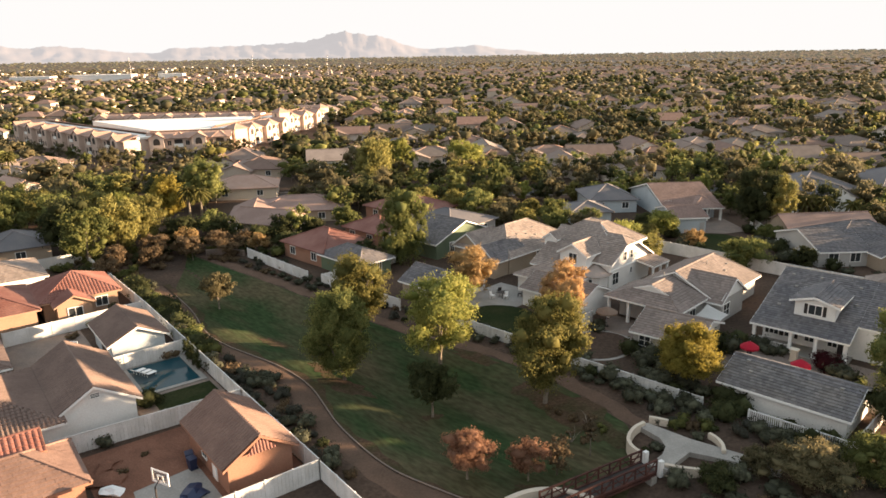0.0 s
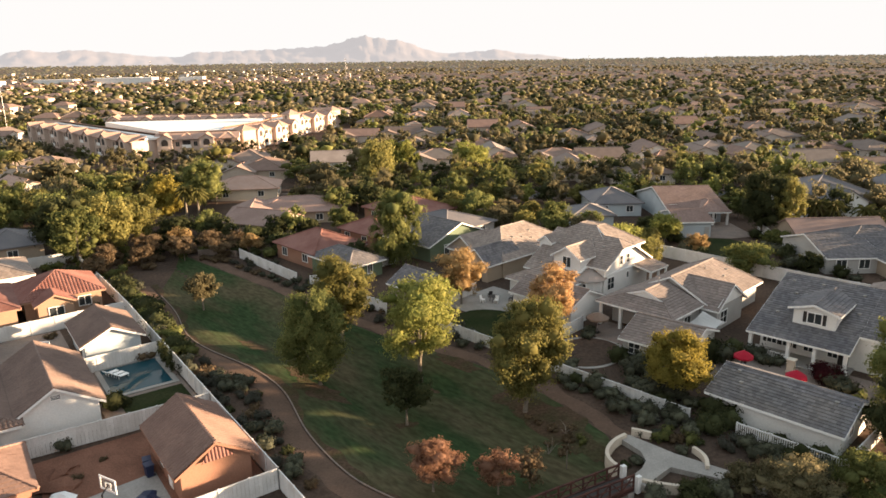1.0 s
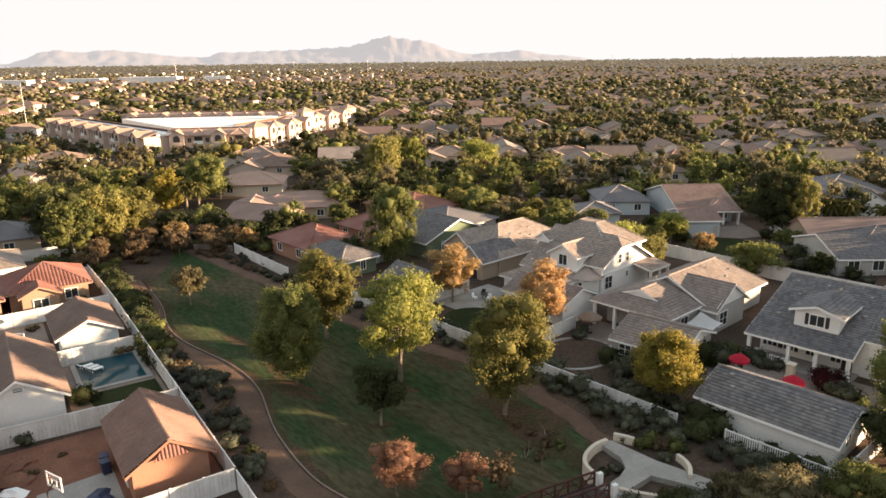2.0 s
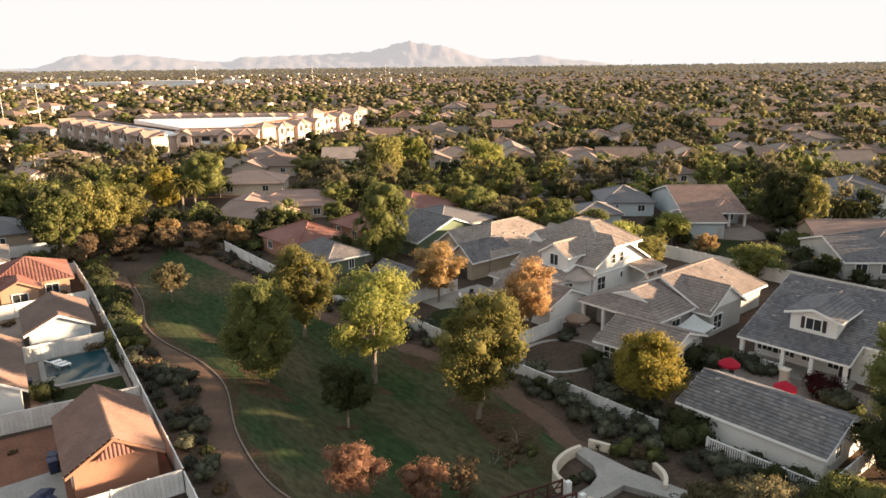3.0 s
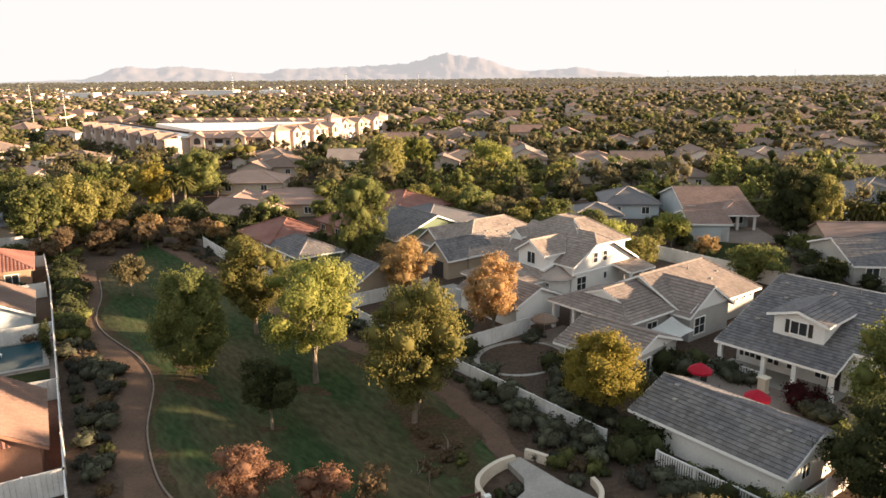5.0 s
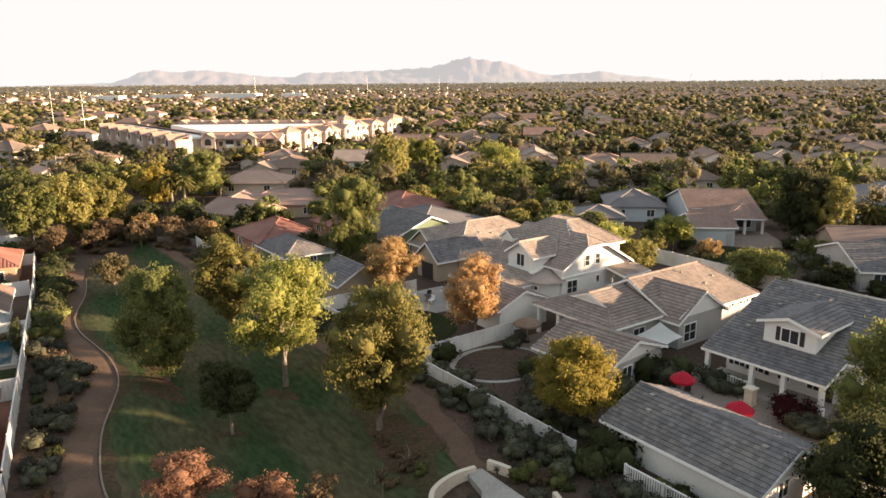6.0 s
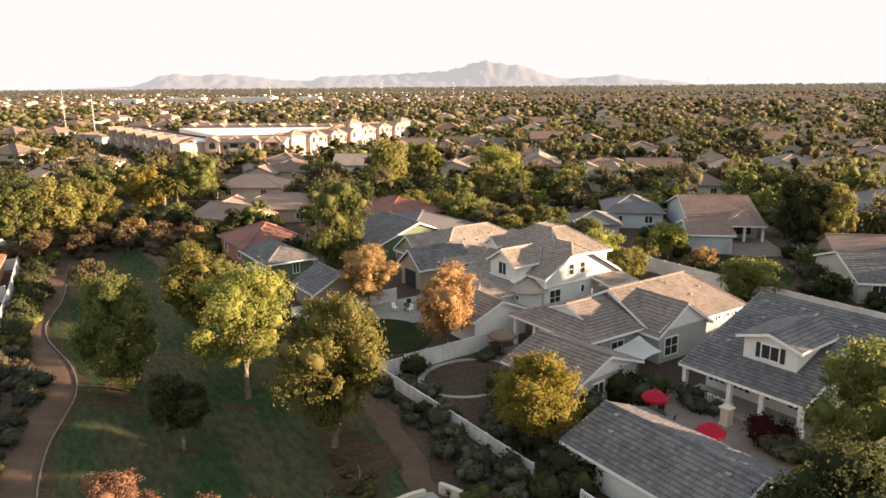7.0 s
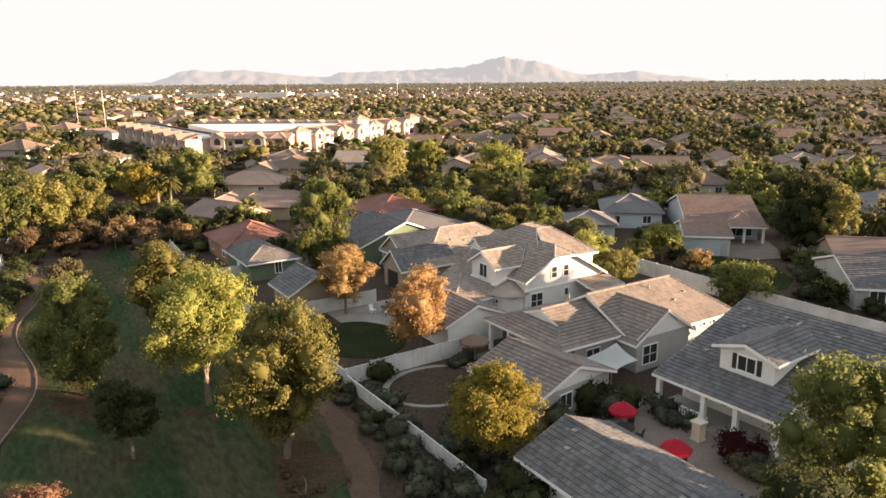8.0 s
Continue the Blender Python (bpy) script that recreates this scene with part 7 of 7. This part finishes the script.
for x, y, k, s in [(24.8, 53.1, 1, 1.0), (26.7, 52.2, 2, 1.0), (20.2, 55.0, 5, 1.0), (21.3, 54.7, 3, 1.0), (22.3, 54.4, 5, 0.9), (19.5, 57.1, 2, 1.0), (28.4, 50.6, 2, 1.1), (30.5, 49.6, 0, 1.1), (29.6, 48.2, 2, 1.2), (31.6, 50.8, 5, 1.0), (22.8, 47.2, 2, 1.1), (24.6, 45.6, 0, 1.2), (17.6, 51.8, 0, 0.7), (16.6, 51.6, 6, 0.7)]:
    shrub(x, y, k, s, "shrubs round the plaza")
for x, y, k, s in [(54.3, 112.0, 2, 1.5), (53.9, 105.2, 0, 1.7), (54.2, 108.6, 4, 1.5), (54.6, 102.4, 2, 1.5), (57.6, 98.9, 4, 1.3), (55.8, 119.4, 5, 1.5), (54.6, 116.0, 0, 1.3), (51.8, 103.6, 2, 1.2), (54.8, 121.5, 4, 1.3), (39.6, 113.6, 2, 1.3), (41.4, 109.6, 4, 1.1), (38.4, 111.8, 0, 1.2), (36.0, 113.4, 2, 1.3), (40.4, 119.6, 4, 1.3), (40.0, 122.0, 0, 1.3), (47.6, 101.6, 4, 1.1), (58.8, 97.0, 0, 1.3), (62.0, 94.6, 2, 1.2)]:
    shrub(x, y, k, s, "garden shrubs")
for x, y, k, s in [(11.5, 57.5, 3, 0.7), (12.6, 55.8, 3, 0.8), (10.4, 58.8, 3, 0.6), (13.2, 57.2, 3, 0.6), (12.0, 54.2, 3, 0.7), (9.6, 59.9, 3, 0.5), (13.6, 55.2, 5, 0.6), (11.0, 55.6, 3, 0.5)]:
    shrub(x, y, k, s, "dry shrubs at the lawn's edge")
for i in range(22):  # leafy green shrubs between the left fence and the path
    w = at(LEFT, -29.0 - 1.55 * i + rs.uniform(-0.4, 0.4), 1.3 + rs.uniform(0, 1.0))
    shrub(w.x, w.y, rs.choice((5, 5, 4)), rs.uniform(1.0, 1.6), "leafy shrubs along the fence")
for i in range(17):  # shrubs that have grown against the fence
    u = -1.2 - 2.2 * i + rs.uniform(-0.5, 0.5)
    w = at(RIGHT, u, (-1.75 if u > -19.5 else -2.3) + rs.choice((-0.75, 0.7)))
    shrub(w.x, w.y, rs.choice((0, 2, 2, 4)), rs.uniform(0.75, 1.15), "shrubs along the fence")
for u, v, k, s in [(-21.0, -6.9, 4, 1.2), (-21.8, -7.4, 5, 1.3), (-16.9, -8.5, 0, 0.8), (-16.0, -11.8, 2, 0.9), (-31.4, -2.0, 3, 1.3), (-32.0, -1.0, 3, 1.0), (-47.0, -6.0, 5, 1.0), (-44.5, -9.2, 3, 0.9), (-50.3, -3.0, 4, 0.9), (-10.8, -12.0, 3, 0.6), (-12.4, -9.8, 3, 0.5)]:
    w = at(LEFT, u, v)
    shrub(w.x, w.y, k, s, "garden shrubs")
for i in range(3):  # round clipped bushes by the white house
    w = at(RIGHT, -18.4 + 0.3 * i, 9.2 - 0.8 * i)
    shrub(w.x, w.y, 0, 0.9, "garden shrubs")
wine = new("shrub", shrub_mesh(260, 3.0, 2.4, LEAF_WINE, 2600, 0.09))
w = at(RIGHT, 5.0, 14.4)
wine.location = (w.x, w.y, 0)
tagged(wine, "large wine-red shrub in front of the porch", "shrub", "garden shrubs")
for x, y in ((-27.3, 68.4), (-26.4, 67.4), (-28.3, 69.7)):
    make_tree(Matrix.Translation((x, y, 0)), 3.1, 0.9, LEAF_DARK, int(x * 10) % 97, "slim dark cypress inside the pool wall", 900, 0.09, 0.05, 9, "cypresses by the pool", name="cypress")
# brush under the trees at the green's far end
for _ in range(120):
    x, y = rs.uniform(-62, -28), rs.uniform(98, 122)
    if (y > 110 + (x + 40) * -0.35 or x < -46) and free(x, y, 1.7):
        shrub(x, y, rs.choice((3, 3, 5, 4)), rs.uniform(1.0, 1.7), far=True)
for x, y, s in ((-48.8, 112, 1.0), (-44.5, 113.5, 0.8), (-39.2, 114.5, 0.9), (-35.0, 115, 0.8), (-52, 104, 0.9), (-47.5, 107.0, 0.8), (-42.0, 110.5, 0.9), (-36.5, 111.5, 0.8), (-31.5, 113.5, 0.8), (-45.0, 117.0, 0.9), (-50.5, 98.5, 0.8)):
    make_tree(stand(x, y), 3.6 * s + 0.6, 5.0 * s, LEAF_GOLD if rs.random() < 0.12 else LEAF_DRY, int(x * 7) % 91, "low sprawling golden-brown mesquite at the green's edge", 2600, 0.15, 0.3, 11, PARK)

bv, bf, bi = [], [], []
for k, m in FAR_BRUSH:
    me = SHRUBS[k]
    off = len(bv)
    bv += [(m @ v.co)[:] for v in me.vertices]
    bf += [[off + a for a in p.vertices] for p in me.polygons]
    bi += [k] * len(me.polygons)
me = bpy.data.meshes.new("brush")
me.from_pydata(bv, [], bf)
for s in SHRUBS:
    me.materials.append(s.materials[0])
me.polygons.foreach_set("material_index", bi)
tagged(new("brush", me), "dense dry and green brush along the green's far end", "brush", kind="stuff")

# ---- palms ----
def palm(m, h, label):
    ob = thing("palm_tree", m, label, "palm", "palms")
    bm = bmesh.new()
    tube(bm, [(0, 0, -0.2), (0.1, 0, h * 0.5), (0.05, 0, h)], [0.28, 0.22, 0.2], 8)
    part("trunk", bm, BARK, ob)
    rng = np.random.default_rng(int(h * 100))
    V = []
    for i in range(34):
        a, e = i * 2.4, 1.1 - 2.0 * (i / 34)
        L = 1.9 + 0.5 * rng.random()
        for j in range(9):
            k0, k1 = j / 9, (j + 1) / 9
            P = lambda k: np.array([math.cos(a) * L * k * math.cos(e * (1 - 0.3 * k)), math.sin(a) * L * k * math.cos(e), h + L * (math.sin(e) * k - 0.55 * k * k)])
            s = np.array([-math.sin(a), math.cos(a), 0]) * 0.32 * (1 - 0.6 * k0)
            dn = np.array([0, 0, -0.22])
            V += [[P(k0), P(k1), P(k1) + s + dn, P(k0) + s + dn], [P(k0), P(k1), P(k1) - s + dn, P(k0) - s + dn]]
    part("fronds", quads("fronds", np.array(V), PALM), None, ob)


for x, y, hh in ((-50.4, 133.6, 7.4), (-48.4, 134.6, 7.0), (66.0, 124.6, 5.6), (69.0, 124.4, 5.4), (74.5, 124.2, 4.6), (77.5, 122.6, 4.4), (-120, 190, 7), (-126, 200, 6.5), (-150, 215, 7)):
    palm(pose(x, y, 0), hh, "fan palm with a shaggy head")

# ---- utility poles and pale sheds far off ----
for x, y, hh in ((-200, 310, 22), (-242, 342, 24), (-300, 1130, 36), (-180, 1120, 36), (205, 1160, 36), (420, 1250, 36), (-480, 1100, 36)):
    bm = bmesh.new()
    tube(bm, [(0, 0, -1), (0, 0, hh)], [0.24 if hh > 30 else 0.13, 0.16 if hh > 30 else 0.09], 6)
    box(bm, -1.6, -0.12, hh * 0.93, 1.6, 0.12, hh * 0.95)
    ob = new("utility_pole", finish(bm, "utility_pole", STEEL))
    ob.matrix_world = pose(x, y, 0, 0, 0, 20)
    tagged(ob, "tall slim utility pole above the roofs", "pole", "utility poles")
for x, y, w, d, hh, a in ((-560, 1180, 95, 40, 9, 10), (-660, 1150, 60, 30, 8, 10), (-470, 1240, 40, 30, 8, 10), (-760, 1120, 50, 30, 7, 10)):
    bm = bmesh.new()
    box(bm, -w / 2, -d / 2, -1, w / 2, d / 2, hh)
    box(bm, -w / 2 - 0.3, -d / 2 - 0.3, hh, w / 2 + 0.3, d / 2 + 0.3, hh + 0.8)
    ob = new("warehouse", finish(bm, "warehouse", STUCCO_WHITE))
    ob.matrix_world = pose(x, y, 0, 0, 0, a)
    tagged(ob, "long low white flat-roofed building far off", "building", "far white buildings")


# ---- odds and ends in the yards ----
def crumpled(name, plot, u, v, r, h, material, label, category, seed):
    """A heaped cloth or pile: a dented low mound."""
    rng = np.random.default_rng(seed)
    v0, f0 = ICO[2]
    V = v0 * np.array([r, r * 0.75, h]) * (1 + rng.normal(0, 0.2, len(v0)))[:, None]
    V[:, 2] = np.maximum(V[:, 2], 0)
    ob = new(name, raw(name, V.tolist(), f0.tolist(), material))
    ob.matrix_world = plot @ pose(u, v, 0.03, 0, 0, seed * 37)
    tagged(ob, label, category)


crumpled("tarpaulin", LEFT, -8.6, -13.4, 0.9, 0.4, TRIM, "crumpled white tarpaulin on red gravel", "tarpaulin", 1)
crumpled("soil_heap", LEFT, -10.4, -13.2, 1.4, 0.35, RED_SOIL, "low heap of red gravel", "heap", 2)
crumpled("soil_heap", LEFT, -12.6, -12.6, 1.1, 0.3, RED_SOIL, "low heap of red gravel", "heap", 3)
crumpled("tarpaulin", LEFT, -4.4, -8.4, 1.3, 0.35, BIN, "dark blue tarpaulin heaped on the concrete pad", "tarpaulin", 4)
crumpled("tarpaulin", LEFT, -3.6, -9.6, 0.7, 0.3, TRIM, "crumpled white sheet on the concrete pad", "tarpaulin", 5)
slab("garden_path", LEFT, disc(-43.5, -5.2, 2.6, 1.8), 0.06, CONCRETE, "curved pale concrete path in the yard")
slab("garden_bed", LEFT, disc(-43.5, -5.2, 1.8, 1.1), 0.1, SOIL, "small brown bed inside the curved path", category="bed")
# gnarled bare branches lying in the dry grass
for k, (x, y) in enumerate(((12.6, 56.6), (10.8, 54.4))):
    rng = random.Random(k)
    bm = bmesh.new()
    for j in range(5):
        a = rng.uniform(0, 6.28)
        L = rng.uniform(0.5, 1.1)
        tube(bm, [(0, 0, 0), (math.cos(a) * L * 0.5, math.sin(a) * L * 0.5, 0.5 + 0.3 * j / 5), (math.cos(a + 0.3) * L, math.sin(a + 0.3) * L, 0.9 + rng.uniform(-0.3, 0.4))], [0.035, 0.025, 0.01], 5)
    ob = new("bare_bush", finish(bm, "bare_bush", BARK))
    ob.matrix_world = pose(x, y, gz(x, y))
    tagged(ob, "small bare branching bush in dry grass", "bush", "bare bushes")
# bare dry patches under the trees and at the lawn's edge
def dry_patch(x, y, rx, ry, ang, seed, label):
    rng = random.Random(seed)
    ph = [rng.uniform(0, 6.28) for _ in range(4)]
    n = 40
    c, sn = math.cos(radians(ang)), math.sin(radians(ang))
    rim = []
    for k in range(n + 1):
        a = (k % n) * math.tau / n
        r = 1 + 0.20 * math.sin(2 * a + ph[0]) + 0.14 * math.sin(5 * a + ph[1]) + 0.09 * math.sin(9 * a + ph[2]) + 0.06 * math.sin(14 * a + ph[3])
        u, v = rx * r * math.cos(a), ry * r * math.sin(a)
        rim.append((x + u * c - v * sn, y + u * sn + v * c))
    rim = np.array(rim)
    mid = np.array([x, y]) + (rim - np.array([x, y])) * 0.04
    tagged(new("dry_patch", loft("dry_patch", mid, rim, 7, 0.080 + 0.004 * (seed % 5), VERGE)), label, "earth", kind="structure")


for k, (x, y, rx, ry, ang) in enumerate([(-1.5, 59.4, 0.9, 0.6, 20), (-10.6, 64.6, 3.2, 1.5, -20), (11.8, 58.8, 4.2, 1.9, -58), (9.0, 62.4, 2.6, 1.4, -40), (13.6, 55.0, 2.6, 1.2, -62), (-0.6, 66.4, 1.6, 0.8, -30), (-13.6, 68.6, 2.0, 0.9, -45), (3.0, 70.8, 3.4, 0.8, -38), (-20.5, 76.5, 3.0, 0.9, -40), (6.4, 47.0, 1.8, 0.7, 10)]):
    dry_patch(x, y, rx, ry, ang, 400 + k, "bare brown earth and dry grass under a tree" if k < 4 else "bare dusty patch at the lawn's edge")
